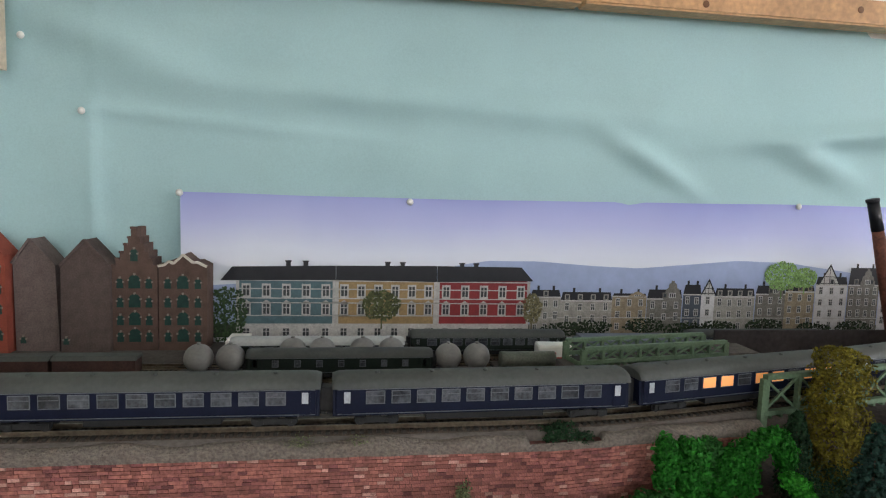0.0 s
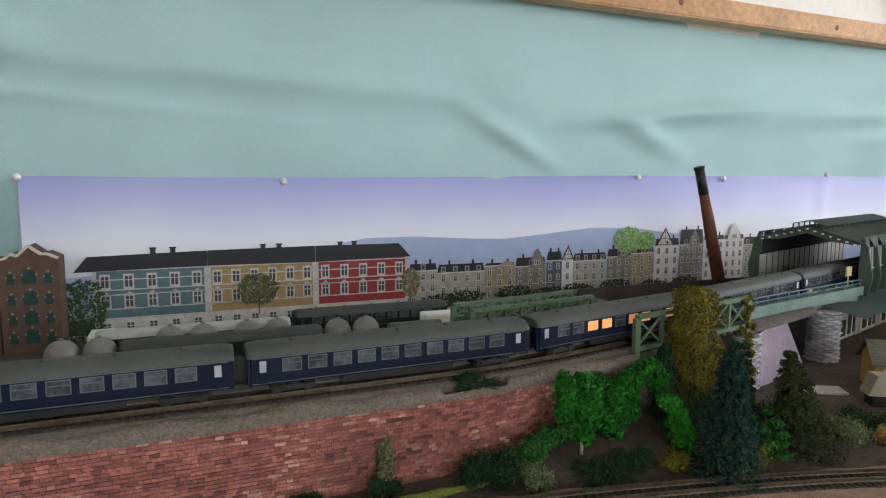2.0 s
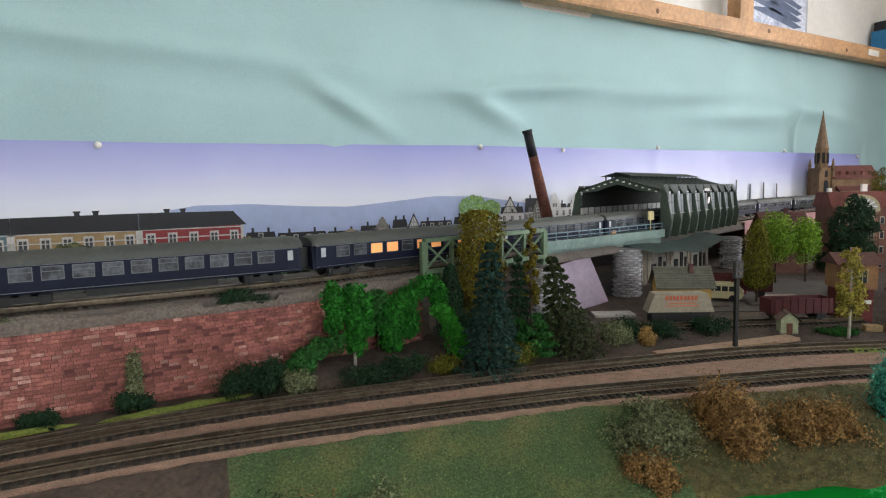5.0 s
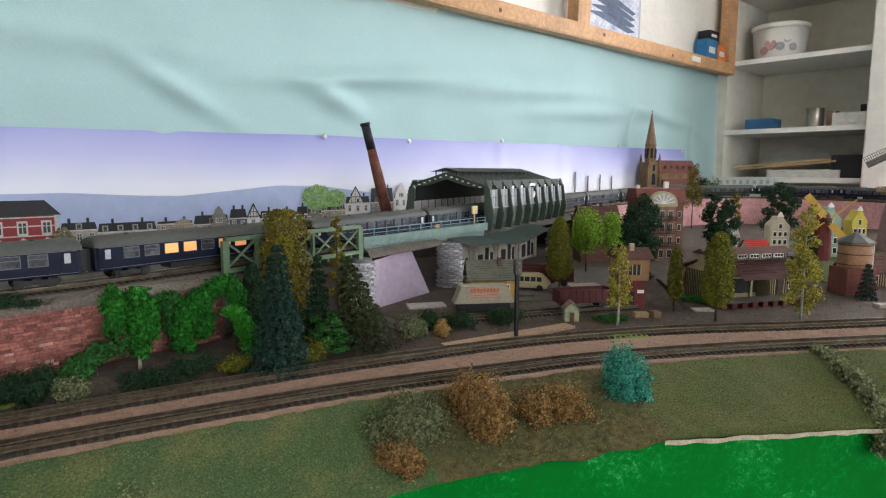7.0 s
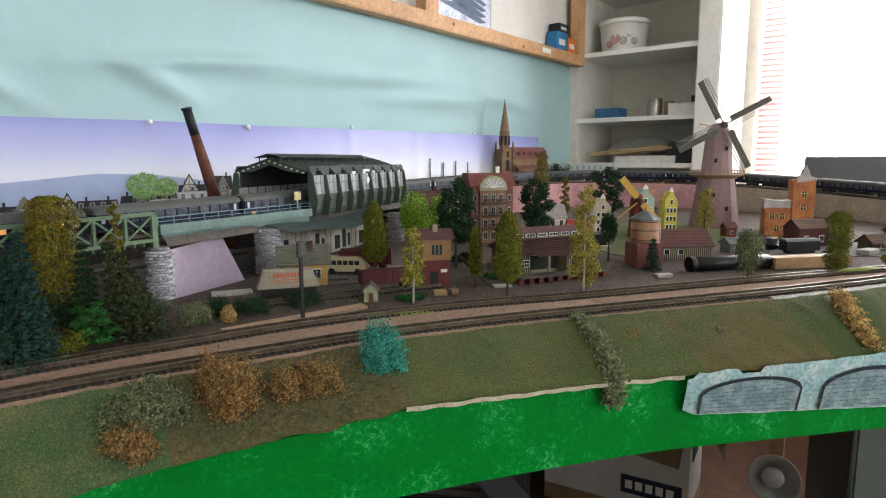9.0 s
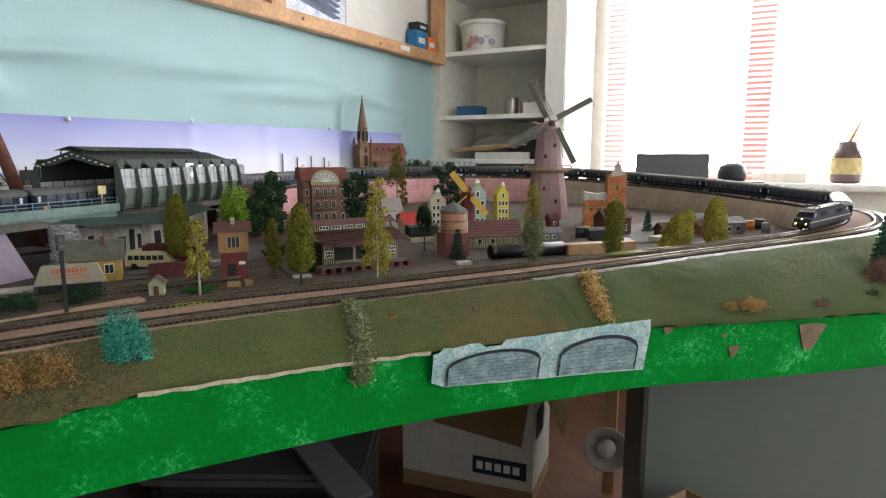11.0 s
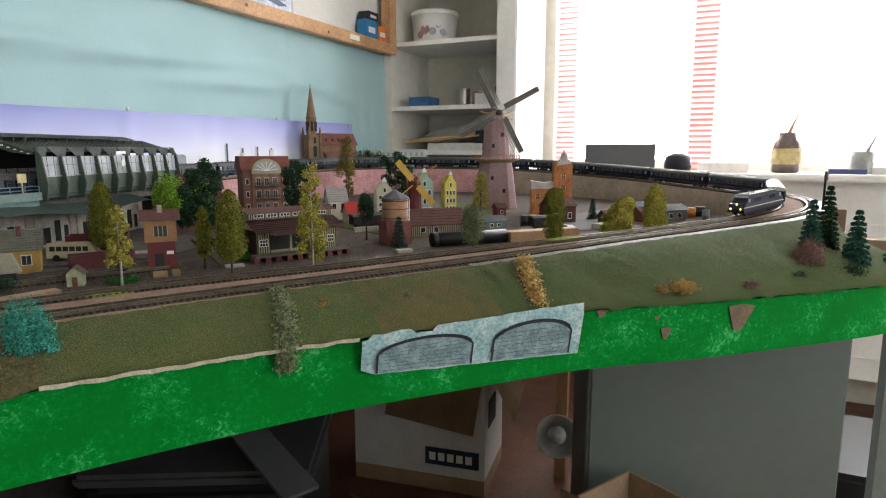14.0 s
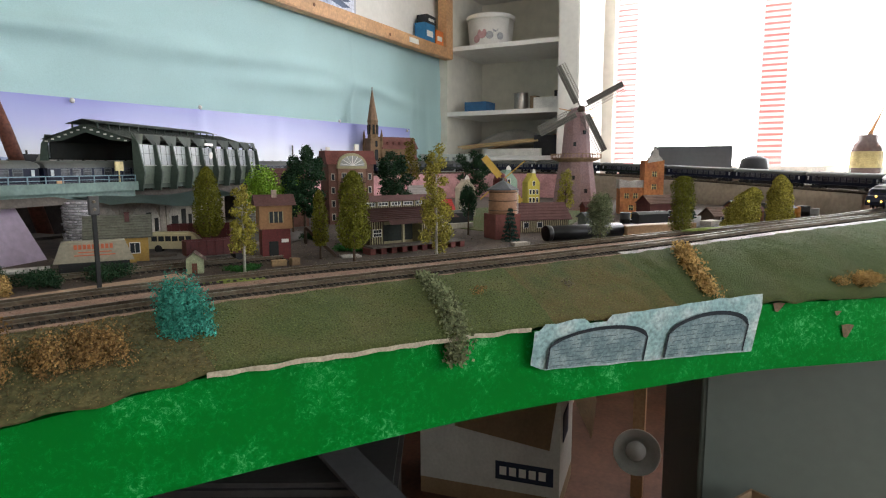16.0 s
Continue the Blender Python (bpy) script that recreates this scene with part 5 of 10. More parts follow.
far_house(1.32, 1.41, 1.16, 1.18, F_grey, 4, 3)


def printed_tree(x, z, rx, rz, colour, n=500, seed=3):
    rg = np.random.RandomState(seed)
    bm = BM()
    for k in range(n):
        a, q = rg.uniform(0, 6.28), rg.uniform(0, 1) ** 0.5
        q *= 1 + 0.22 * noise.noise((math.cos(a) * 2, math.sin(a) * 2, seed))
        cx, cz, s, r = x + rx * q * math.cos(a), z + rz * q * math.sin(a), rg.uniform(0.0014, 0.0032), rg.uniform(0, 3)
        y = PY - 0.0016 - 0.000001 * k
        quad(bm, [(cx + s * math.cos(r + j * 1.57), y, cz + s * math.sin(r + j * 1.57)) for j in range(4)])
    bx(bm, x - 0.0014, x + 0.0014, PY - 0.0015, PY - 0.0013, z - rz * 1.6, z)
    part("printed_tree", bm, leaf_mat(colour[0], colour[1], None, 0.5), poster)


printed_tree(-0.238, 1.095, 0.042, 0.055, ("print_dark", (0.05, 0.085, 0.04)), 900, 1)
printed_tree(0.062, 1.115, 0.037, 0.03, ("print_olive", (0.1, 0.11, 0.05)), 700, 2)
printed_tree(0.372, 1.11, 0.02, 0.03, ("print_brown", (0.18, 0.16, 0.09)), 400, 3)
printed_tree(0.935, 1.185, 0.042, 0.032, ("print_fresh", (0.22, 0.36, 0.13)), 800, 4)
printed_tree(0.99, 1.18, 0.03, 0.022, ("print_fresh", (0.22, 0.36, 0.13)), 500, 5)
for k, x in enumerate((0.44, 0.5, 0.62, 0.71, 0.79, 0.9, 1.02, 1.12)):
    printed_tree(x, 1.066 + 0.004 * (k % 3), 0.045, 0.015, ("print_hedge", (0.03, 0.045, 0.025)), 260, 10 + k)
flat("printed_gasholder", [(0, R(1.74, 1.83, 1.165, 1.205)), (0, [(1.738, 1.205), (1.832, 1.205), (1.82, 1.212), (1.75, 1.212)])], [paper("gasholder", (0.3, 0.31, 0.36), 0.3)], PY - 0.001)
for x, h in ((2.02, 0.06), (2.1, 0.045), (2.18, 0.05), (2.26, 0.045)):
    flat("printed_mast", [(0, R(x - 0.004, x + 0.004, 1.17, 1.19 + h))], [P_dark], PY - 0.001)

for x, z in ((-0.32, 1.327), (0.113, 1.322), (0.96, 1.337), (1.235, 1.335), (1.62, 1.35), (2.3, 1.352), (-0.49, 1.47), (2.82, 1.34)):
    o = copy_thing(pin0, pose(x, 1.218 if x > -0.4 else sheet_y(x, z) - 0.002, z, 90, 0, 0))

# ---- brick warehouses on the left ----
ware = mat("warehouse_brick", (0.12, 0.075, 0.06), 0.9, var=0.3, scale=60, bump=0.5, fine=10)
ware_red = mat("warehouse_red", (0.3, 0.07, 0.045), 0.9, var=0.2, scale=60, bump=0.3, fine=10)
stone_trim = mat("stone_trim", (0.55, 0.5, 0.42), 0.8, var=0.2, scale=80)
shutter = mat("shutter_green", (0.012, 0.05, 0.04), 0.6, var=0.3, scale=90)


def arch_poly(cx, z0, w, h, n=8):
    return [(cx - w / 2, z0), (cx + w / 2, z0)] + [(cx + w / 2 * math.cos(a), z0 + h - w / 2 + w / 2 * math.sin(a)) for a in np.linspace(0, math.pi, n)]


def warehouse(x0, x1, outline, m, label, wins, y=1.14, depth=0.05):
    t = thing("warehouse", ((x0 + x1) / 2, y, Z), 0, label, "warehouse", "warehouses along the wall")
    cx = (x0 + x1) / 2
    bm = BM()
    prism(bm, [(a - cx, b - Z) for a, b in outline], 0, depth)
    part("wall", bm, m, t)
    tops = outline[1:]
    for (a, b), (c, d) in zip(tops, tops[1:]):
        if abs(c - a) > 0.004 and b > 1.15:
            bm = BM()
            rod(bm, (a - cx, -0.002, b - Z), (c - cx, -0.002, d - Z), 0.005, 0.004)
            part("coping_stone", bm, stone_trim if len(outline) == 10 else m, t)
    for wx, wz, ww, wh in wins:
        bm = BM()
        prism(bm, [(a - cx, b - Z) for a, b in arch_poly(wx, wz, ww + 0.003, wh + 0.0015)], -0.0012, 0.001)
        fr = part("window_frame", bm, m, t)
        bm = BM()
        prism(bm, [(a - cx, b - Z) for a, b in arch_poly(wx, wz, ww, wh)], -0.0018, 0.0)
        part("shutter", bm, shutter, t)
        bm = BM()
        for q in (-1, 1):
            bx(bm, wx - cx + q * ww / 2 - 0.0014, wx - cx + q * ww / 2 + 0.0014, -0.0024, 0, wz + wh * 0.55 - Z, wz + wh * 0.55 - Z + 0.003)
        bx(bm, wx - cx - 0.0016, wx - cx + 0.0016, -0.0024, 0, wz + wh - Z - 0.001, wz + wh - Z + 0.0025)
        part("keystone", bm, mat("keystone", (0.24, 0.2, 0.165), 0.85, var=0.2, scale=80), t)
    return t


grid_w = lambda c, w: [(c + dx, z, ww, hh) for z in (1.062, 1.092, 1.124, 1.158) for dx, ww, hh in ((-w * 0.32, 0.011, 0.018), (0, 0.0195, 0.024), (w * 0.32, 0.011, 0.018))]
step = [(-0.413, Z), (-0.413, 1.198), (-0.407, 1.198), (-0.407, 1.21), (-0.4, 1.21), (-0.4, 1.222), (-0.393, 1.222), (-0.393, 1.236), (-0.386, 1.236), (-0.386, 1.248), (-0.381, 1.248), (-0.381, 1.265), (-0.371, 1.265),
        (-0.371, 1.248), (-0.366, 1.248), (-0.366, 1.236), (-0.359, 1.236), (-0.359, 1.222), (-0.352, 1.222), (-0.352, 1.21), (-0.345, 1.21), (-0.345, 1.198), (-0.338, 1.198), (-0.338, Z)]
warehouse(-0.413, -0.338, step, ware, "dark brick warehouse with stepped gable and arched windows", grid_w(-0.376, 0.075) + [(-0.376, 1.206, 0.012, 0.022)])
warehouse(-0.336, -0.254, [(-0.336, Z), (-0.336, 1.198), (-0.326, 1.2), (-0.318, 1.207), (-0.31, 1.203), (-0.294, 1.219), (-0.277, 1.205), (-0.27, 1.206), (-0.254, 1.198), (-0.254, Z)], ware, "dark brick warehouse with broken plaster gable and green shutters", grid_w(-0.295, 0.08))
warehouse(-0.494, -0.42, [(-0.494, Z), (-0.492, 1.198), (-0.452, 1.243), (-0.413, 1.2), (-0.415, Z)], mat("warehouse_side", (0.105, 0.075, 0.066), 0.9, var=0.25, scale=60, bump=0.5), "plain dark brick gable wall of a warehouse", [(-0.485, 1.06, 0.009, 0.012)], 1.13)
warehouse(-0.572, -0.5, [(-0.57, Z), (-0.572, 1.2), (-0.543, 1.242), (-0.505, 1.197), (-0.5, Z)], mat("warehouse_grey", (0.16, 0.12, 0.11), 0.9, var=0.25, scale=60, bump=0.5), "plain greyish brick gable wall of a warehouse", [(-0.558, 1.06, 0.009, 0.012)], 1.14)
warehouse(-0.66, -0.574, [(-0.66, Z), (-0.66, 1.21), (-0.615, 1.262), (-0.574, 1.215), (-0.574, Z)], ware_red, "bright red brick warehouse with arched windows", [(-0.585, z, 0.01, 0.018) for z in (1.07, 1.115, 1.15, 1.185)] + [(-0.61, z, 0.015, 0.024) for z in (1.07, 1.11, 1.15)], 1.12)

# ---- second line of small scenery at the back: bridge, lorry, road ----
bridge_green = mat("bridge_green", (0.11, 0.17, 0.1), 0.6, var=0.25, scale=60, bump=0.1)
deck_blue = mat("deck_green", (0.14, 0.21, 0.19), 0.6, var=0.2, scale=30, bump=0.1)


def truss(name, a, b, h, label, bays, far=0.05, deck=True, zdrop=0.0):
    """A lattice girder bridge from a to b (near side's feet), the second girder on the far side."""
    a, b = Vector(a), Vector(b)
    d = b - a
    L = d.length
    rz = math.degrees(math.atan2(d.y, d.x))
    t = thing(name, tuple(a), rz, label, "bridge")
    for y in (0, far):
        bm = BM()
        bx(bm, 0, L, y - 0.003, y + 0.003, 0, 0.005)
        bx(bm, 0, L, y - 0.0035, y + 0.0035, h - 0.005, h)
        part("girder", bm, bridge_green, t)
        for k in range(bays + 1):
            x = L * k / bays
            bm = BM()
            w = 0.0045 if k in (0, bays) else 0.002
            bx(bm, x - w, x + w, y - 0.0026, y + 0.0026, 0.004 if k not in (0, bays) else -0.012, h - 0.004)
            part("post", bm, bridge_green, t)
        for k in range(bays):
            bm = BM()
            x0, x1 = L * k / bays, L * (k + 1) / bays
            rod(bm, (x0, y, 0.004), (x1, y, h - 0.004), 0.0022, 0.0026)
            rod(bm, (x1, y + 0.0012, 0.004), (x0, y + 0.0012, h - 0.004), 0.0022, 0.0026)
            part("brace", bm, bridge_green, t)
    if deck:
        for k in range(bays * 3 + 1):
            bm = BM()
            x = L * k / (bays * 3)
            bx(bm, x - 0.0015, x + 0.0015, 0.003, far - 0.003, -0.006, 0.0005)
            part("cross_beam", bm, bridge_green, t)
        bm = BM()
        bx(bm, 0, L, 0.014, far - 0.012, 0.0005, 0.0012)
        part("deck_plate", bm, mat("deck_dark", (0.05, 0.05, 0.045), 0.8, var=0.3, scale=50), t)
    return t


truss("truss_bridge", (0.423, 0.562, 1.128), (0.648, 0.606, 1.128), 0.043, "pale green lattice girder bridge carrying the upper track", 5, 0.066)
truss("truss_bridge", (0.322, 0.8, 1.114), (0.56, 0.838, 1.127), 0.024, "second green lattice bridge behind the train", 8, 0.05)
bm = BM()
bx(bm, 0.3, 0.345, 0.79, 0.85, Z - 0.002, 1.108)
solid("bridge_pier", bm, concrete, "grey pier under a lattice bridge", "pier", "structure")
bm = BM()
bx(bm, 0.55, 0.62, 0.84, 0.9, Z - 0.002, 1.117)
solid("bridge_pier", bm, concrete, "grey pier under a lattice bridge", "pier", "structure")
# raised yard behind
bm = BM()
bx(bm, -0.7, 1.0, 0.9, 1.2, Z - 0.001, Z + 0.006)
solid("yard", bm, asphalt, "dark siding yard behind the upper track", "yard", "structure")
truck = thing("lorry", (0.312, 0.985, Z + 0.006), -4, "white box lorry parked in the siding yard", "lorry")
bm = BM()
bx(bm, 0, 0.058, -0.016, 0.016, 0.012, 0.05)
bmesh.ops.bevel(bm, geom=bm.edges[:], offset=0.002, segments=2, affect="EDGES")
part("box", bm, white_paint, truck)
bm = BM()
bx(bm, 0.006, 0.044, -0.0168, -0.016, 0.026, 0.031)
bx(bm, 0.006, 0.03, -0.0168, -0.016, 0.035, 0.039)
part("print_bar", bm, mat("print_red", (0.5, 0.05, 0.04), 0.6), truck)
bm = BM()
prism(bm, [(0.06, 0.006), (0.084, 0.006), (0.084, 0.02), (0.078, 0.034), (0.06, 0.034)], -0.015, 0.015)
part("cab", bm, mat("cab_blue", (0.1, 0.13, 0.2), 0.4), truck)
for x in (0.014, 0.07):
    bm = BM()
    lathe(bm, [(0.006, -0.0165), (0.006, 0.0165)], 12)
    part("wheel", bm, P_roof, truck).matrix_basis = pose(x, 0, 0.006, 90, 0, 0)
bm = BM()
bx(bm, 0.42, 0.72, 1.04, 1.11, Z + 0.0058, 1.085)
bmesh.ops.bevel(bm, geom=[e for e in bm.edges], offset=0.006, segments=2, affect="EDGES")
solid("long_shed", bm, mat("shed_slate", (0.13, 0.15, 0.18), 0.6, var=0.2, scale=30), "long low slate-grey shed roof in the yard", "shed")
bm = BM()
bx(bm, -0.215, -0.18, 1.1, 1.16, Z + 0.0055, 1.072)
solid("white_shed", bm, white_paint, "small white box-shaped shed beside the warehouses", "shed")

# ---- chimney ----
ch = thing("factory_chimney", (0.985, 0.985, 1.0395), 0, "tall leaning brown brick factory chimney with dark top", "chimney")
bm = BM()
tube(bm, [(0.03, 0, 0), (-0.0248, 0.003, 0.2), (-0.0418, 0.005, 0.262)], 0.0145, 0.0098, 14)
part("shaft", bm, mat("chimney_brown", (0.17, 0.06, 0.04), 0.7, var=0.4, scale=30, bump=0.3), ch)
bm = BM()
tube(bm, [(-0.0415, 0.005, 0.261), (-0.0563, 0.0065, 0.315)], 0.0104, 0.0098, 14)
tube(bm, [(-0.0558, 0.0064, 0.312), (-0.0572, 0.0066, 0.318)], 0.0112, 0.0112, 14)
part("cap", bm, P_roof, ch)

# ---- station hall ----
A, B = Vector((1.012, 0.7)), Vector((1.457, 0.857))
HL = (B - A).length
HR = math.degrees(math.atan2(B.y - A.y, B.x - A.x))
hall = thing("station_hall", (A.x, A.y, 1.1365), HR, "grey-green train shed with ribbed glazed side walls and pitched roof", "station hall")
hall_green = mat("hall_green", (0.06, 0.085, 0.066), 0.55, var=0.2, scale=30, bump=0.1)
hall_roof = mat("hall_roof", (0.11, 0.125, 0.113), 0.6, var=0.18, scale=18, bump=0.2)
hall_glass = mat("hall_glass", (0.55, 0.58, 0.6), 0.25, var=0.15, scale=40)
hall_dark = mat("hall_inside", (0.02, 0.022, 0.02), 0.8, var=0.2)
W = 0.165  # depth of the hall
ZB, ZG0, ZG1, ZE, ZP = 0.026, 0.044, 0.08, 0.086, 0.117
prof = [(-0.004, ZE + 0.001), (0.038, ZE + 0.0135), (W / 2, ZP - 0.004), (W - 0.038, ZE + 0.0135), (W + 0.004, ZE + 0.001)]
bm = BM()
loft(bm, [[(x, y, z) for y, z in prof] for x in (-0.012, HL + 0.005)], 0, False)
bmesh.ops.solidify(bm, geom=bm.faces[:], thickness=0.003)
part("roof", bm, hall_roof, hall)
bm = BM()
for x in np.linspace(0.0, HL, 40):
    for (y0, z0), (y1, z1) in zip(prof, prof[1:]):
        rod(bm, (x, y0, z0 + 0.0005), (x, y1, z1 + 0.0005), 0.0014, 0.001)
part("roof_seam", bm, hall_roof, hall)
bm = BM()
loft(bm, [[(x, W / 2 - 0.034, ZP - 0.0035), (x, W / 2, ZP + 0.005), (x, W / 2 + 0.034, ZP - 0.0035)] for x in (-0.014, HL * 0.84)], 0, False)
bmesh.ops.solidify(bm, geom=bm.faces[:], thickness=0.0016)
part("ridge_vent", bm, hall_roof, hall)
for k in range(15):
    x = -0.008 + (HL * 0.84 + 0.002) * k / 14
    for y in (W / 2 - 0.024, W / 2 + 0.024):
        bm = BM()
        bx(bm, x - 0.001, x + 0.001, y - 0.001, y + 0.001, ZP - 0.014, ZP - 0.0015)
        part("vent_post", bm, hall_green, hall)
# side walls: a folded eave with open triangles, glazing, pale lower panels, and fins between the bays
panel_green = mat("panel_green", (0.17, 0.21, 0.165), 0.6, var=0.2, scale=40, bump=0.1)
bays = 9
for y, s in ((0.0, -1), (W, 1)):
    for k in range(bays):
        x0, x1 = HL * k / bays, HL * (k + 1) / bays
        xm, tw = (x0 + x1) / 2, (x1 - x0) * 0.3
        bm = BM()
        top, foot = (y + s * 0.004, ZE + 0.0105), (y + s * 0.011, ZE - 0.0085)
        for q, e in ((-1, x0), (1, x1)):
            quad(bm, [(e, *top), (xm, *top), (xm + q * tw, *foot), (e, *foot)])
        bmesh.ops.solidify(bm, geom=bm.faces[:], thickness=0.0008)
        part("eave_fold", bm, hall_roof, hall)
        bm = BM()
        quad(bm, [(x0 + 0.003, y + s * 0.0085, ZG0 - 0.002), (x1 - 0.003, y + s * 0.0085, ZG0 - 0.002), (x1 - 0.003, y + s * 0.0065, ZG1 - 0.002), (x0 + 0.003, y + s * 0.0065, ZG1 - 0.002)])
        bmesh.ops.solidify(bm, geom=bm.faces[:], thickness=0.001)
        g = part("window", bm, hall_glass, hall)
        bm = BM()
        for j in range(1, 3):
            xx = x0 + (x1 - x0) * j / 3
            rod(bm, (xx, y + s * 0.0092, ZG0 - 0.002), (xx, y + s * 0.0072, ZG1 - 0.002), 0.0005, 0.0005)
        rod(bm, (x0 + 0.003, y + s * 0.0082, ZG0 + 0.018), (x1 - 0.003, y + s * 0.0082, ZG0 + 0.018), 0.0006, 0.0006)
        part("glazing_bar", bm, hall_green, g)
        bm = BM()
        rod(bm, (x0 + 0.002, y + s * 0.0095, ZG0 - 0.003), (x1 - 0.002, y + s * 0.0095, ZG0 - 0.003), 0.002, 0.0016)
        part("window_sill", bm, mat("sill_pale", (0.5, 0.52, 0.48), 0.6), g)
        bm = BM()
        quad(bm, [(x0 + 0.008, y + s * 0.006, 0.008), (x1 - 0.008, y + s * 0.006, 0.008), (x1 - 0.003, y + s * 0.0085, ZG0 - 0.003), (x0 + 0.003, y + s * 0.0085, ZG0 - 0.003)])
        bmesh.ops.solidify(bm, geom=bm.faces[:], thickness=0.001)
        part("lower_panel", bm, panel_green, hall)
    bm = BM()
    prism(bm, [(y + s * 0.0035, 0.0), (y + s * 0.0035, ZG0 - 0.004), (y + s * 0.001, ZG0 - 0.004), (y + s * 0.001, 0.0)], 0, HL, 0, "yz")
    part("side_wall", bm, hall_green, hall)
    for k in range(bays + 1):
        x = HL * k / bays
        bm = BM()
        fin = [(y, ZE + 0.008), (y + s * 0.0115, ZE - 0.006), (y + s * 0.0155, ZG0 + 0.012), (y + s * 0.021, ZG0 - 0.016), (y + s * 0.015, -0.004), (y, -0.004)]
        prism(bm, fin, x - 0.0016, x + 0.0016, 0, "yz")
        part("rib", bm, hall_green, hall)
# open gables with a pale glazed screen at the far side
for x in (-0.008, HL):
    bm = BM()
    prism(bm, [(0.0, ZE - 0.002), (0.004, ZE - 0.004)] + [(y, z - 0.014) for y, z in prof[1:-1]] + [(W - 0.004, ZE - 0.004), (W, ZE - 0.002)] + prof[::-1][1:-1], x, x + 0.004, 0, "yz")
    part("gable_truss", bm, hall_green, hall)
for k in range(13):
    bm = BM()
    q = (k + 0.5) / 13
    y = W * q
    z = float(np.interp(y, [a for a, b in prof], [b for a, b in prof])) - 0.004
    bx(bm, -0.0105, -0.0085, y - 0.0022, y + 0.0022, z - 0.0036, z - 0.0014)
    part("gable_light", bm, white_paint, hall)
bm = BM()
bx(bm, HL * 0.465, HL * 0.535, -0.0135, -0.012, ZE - 0.004, ZE + 0.0015)
part("name_board", bm, white_paint, hall)
bm = BM()
lathe(bm, [(0.0075, 0), (0.0075, 0.001)], 20)
part("clock", bm, white_paint, hall, "round white clock").matrix_basis = pose(HL * 0.5, -0.0165, 0.062, 96, 0, 0)
# added near-black lining: stops light leaking in and gives the hall its inner shade
bm = BM()
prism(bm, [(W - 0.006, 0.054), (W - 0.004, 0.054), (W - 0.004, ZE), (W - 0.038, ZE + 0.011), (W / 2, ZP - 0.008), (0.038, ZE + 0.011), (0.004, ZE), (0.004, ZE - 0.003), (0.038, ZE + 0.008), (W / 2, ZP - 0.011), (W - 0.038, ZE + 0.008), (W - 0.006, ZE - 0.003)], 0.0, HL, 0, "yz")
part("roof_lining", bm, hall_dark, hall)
bm = BM()
for k in range(17):
    x = k * 0.0295
    bx(bm, x, x + 0.0285, W - 0.002, W, 0.004, 0.052)
    bx(bm, x + 0.0285, x + 0.0295, W - 0.003, W, 0.002, 0.054, 1)
bx(bm, 0, HL, W - 0.003, W, 0.052, 0.055, 1)
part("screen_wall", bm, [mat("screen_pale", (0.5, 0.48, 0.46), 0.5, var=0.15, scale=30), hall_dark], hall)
# platform in front
plat = thing("platform", (0.664, 0.621, 1.118), 11.3, "long grey-green platform edge with railing before the hall", "platform")
bm = BM()
PLn = 0.352
bx(bm, 0, PLn, 0, 0.052, 0.022, 0.03)
bx(bm, 0, PLn, -0.002, 0.0, 0.017, 0.032)
part("slab", bm, deck_blue, plat)
bm = BM()
bx(bm, 0.01, PLn, 0.006, 0.05, 0.006, 0.022)
part("girder", bm, deck_blue, plat)
bm = BM()
bx(bm, 0.0, PLn, 0.003, 0.0045, 0.042, 0.0435)
bx(bm, 0.0, PLn, 0.003, 0.0045, 0.036, 0.037)
for k in range(13):
    bx(bm, PLn * k / 12 - 0.0007, PLn * k / 12 + 0.0007, 0.003, 0.0045, 0.03, 0.043)
part("railing", bm, mat("rail_blue", (0.14, 0.22, 0.27), 0.5, var=0.2), plat)
bm = BM()
for k, x in enumerate((0.09, 0.13, 0.21)):
    bx(bm, x, x + 0.012, 0.02, 0.026, 0.03, 0.036)
    bx(bm, x, x + 0.012, 0.026, 0.0275, 0.036, 0.042)
part("bench", bm, pine, plat)
bm = BM()
bx(bm, 0.325, 0.327, 0.012, 0.0135, 0.03, 0.058)
bx(bm, 0.318, 0.335, 0.0115, 0.014, 0.05, 0.066)
part("sign", bm, mat("sign_yellow", (0.6, 0.5, 0.25), 0.5), plat)

# stone piers
stone_mat = mat("pier_stone", (0.5, 0.49, 0.52), 0.9, var=0.4, scale=70, bump=0.6, rnd=0.3, tint=(0.15, 0.14, 0.15))


def stone_block():
    bm = BM()
    vs = bx(bm, -0.004, 0.0016, -0.0125, 0.0125, 0.0003, 0.0038)
    for v in vs:
        if v.co.x > 0:
            v.co.y *= 0.82
            v.co.z = 0.002 + (v.co.z - 0.002) * 0.75
    me = bpy.data.meshes.new("stone")
    bmesh.ops.recalc_face_normals(bm, faces=bm.faces)
    bm.to_mesh(me)
    bm.free()
    me.materials.append(stone_mat)
    return me


stone_me = stone_block()


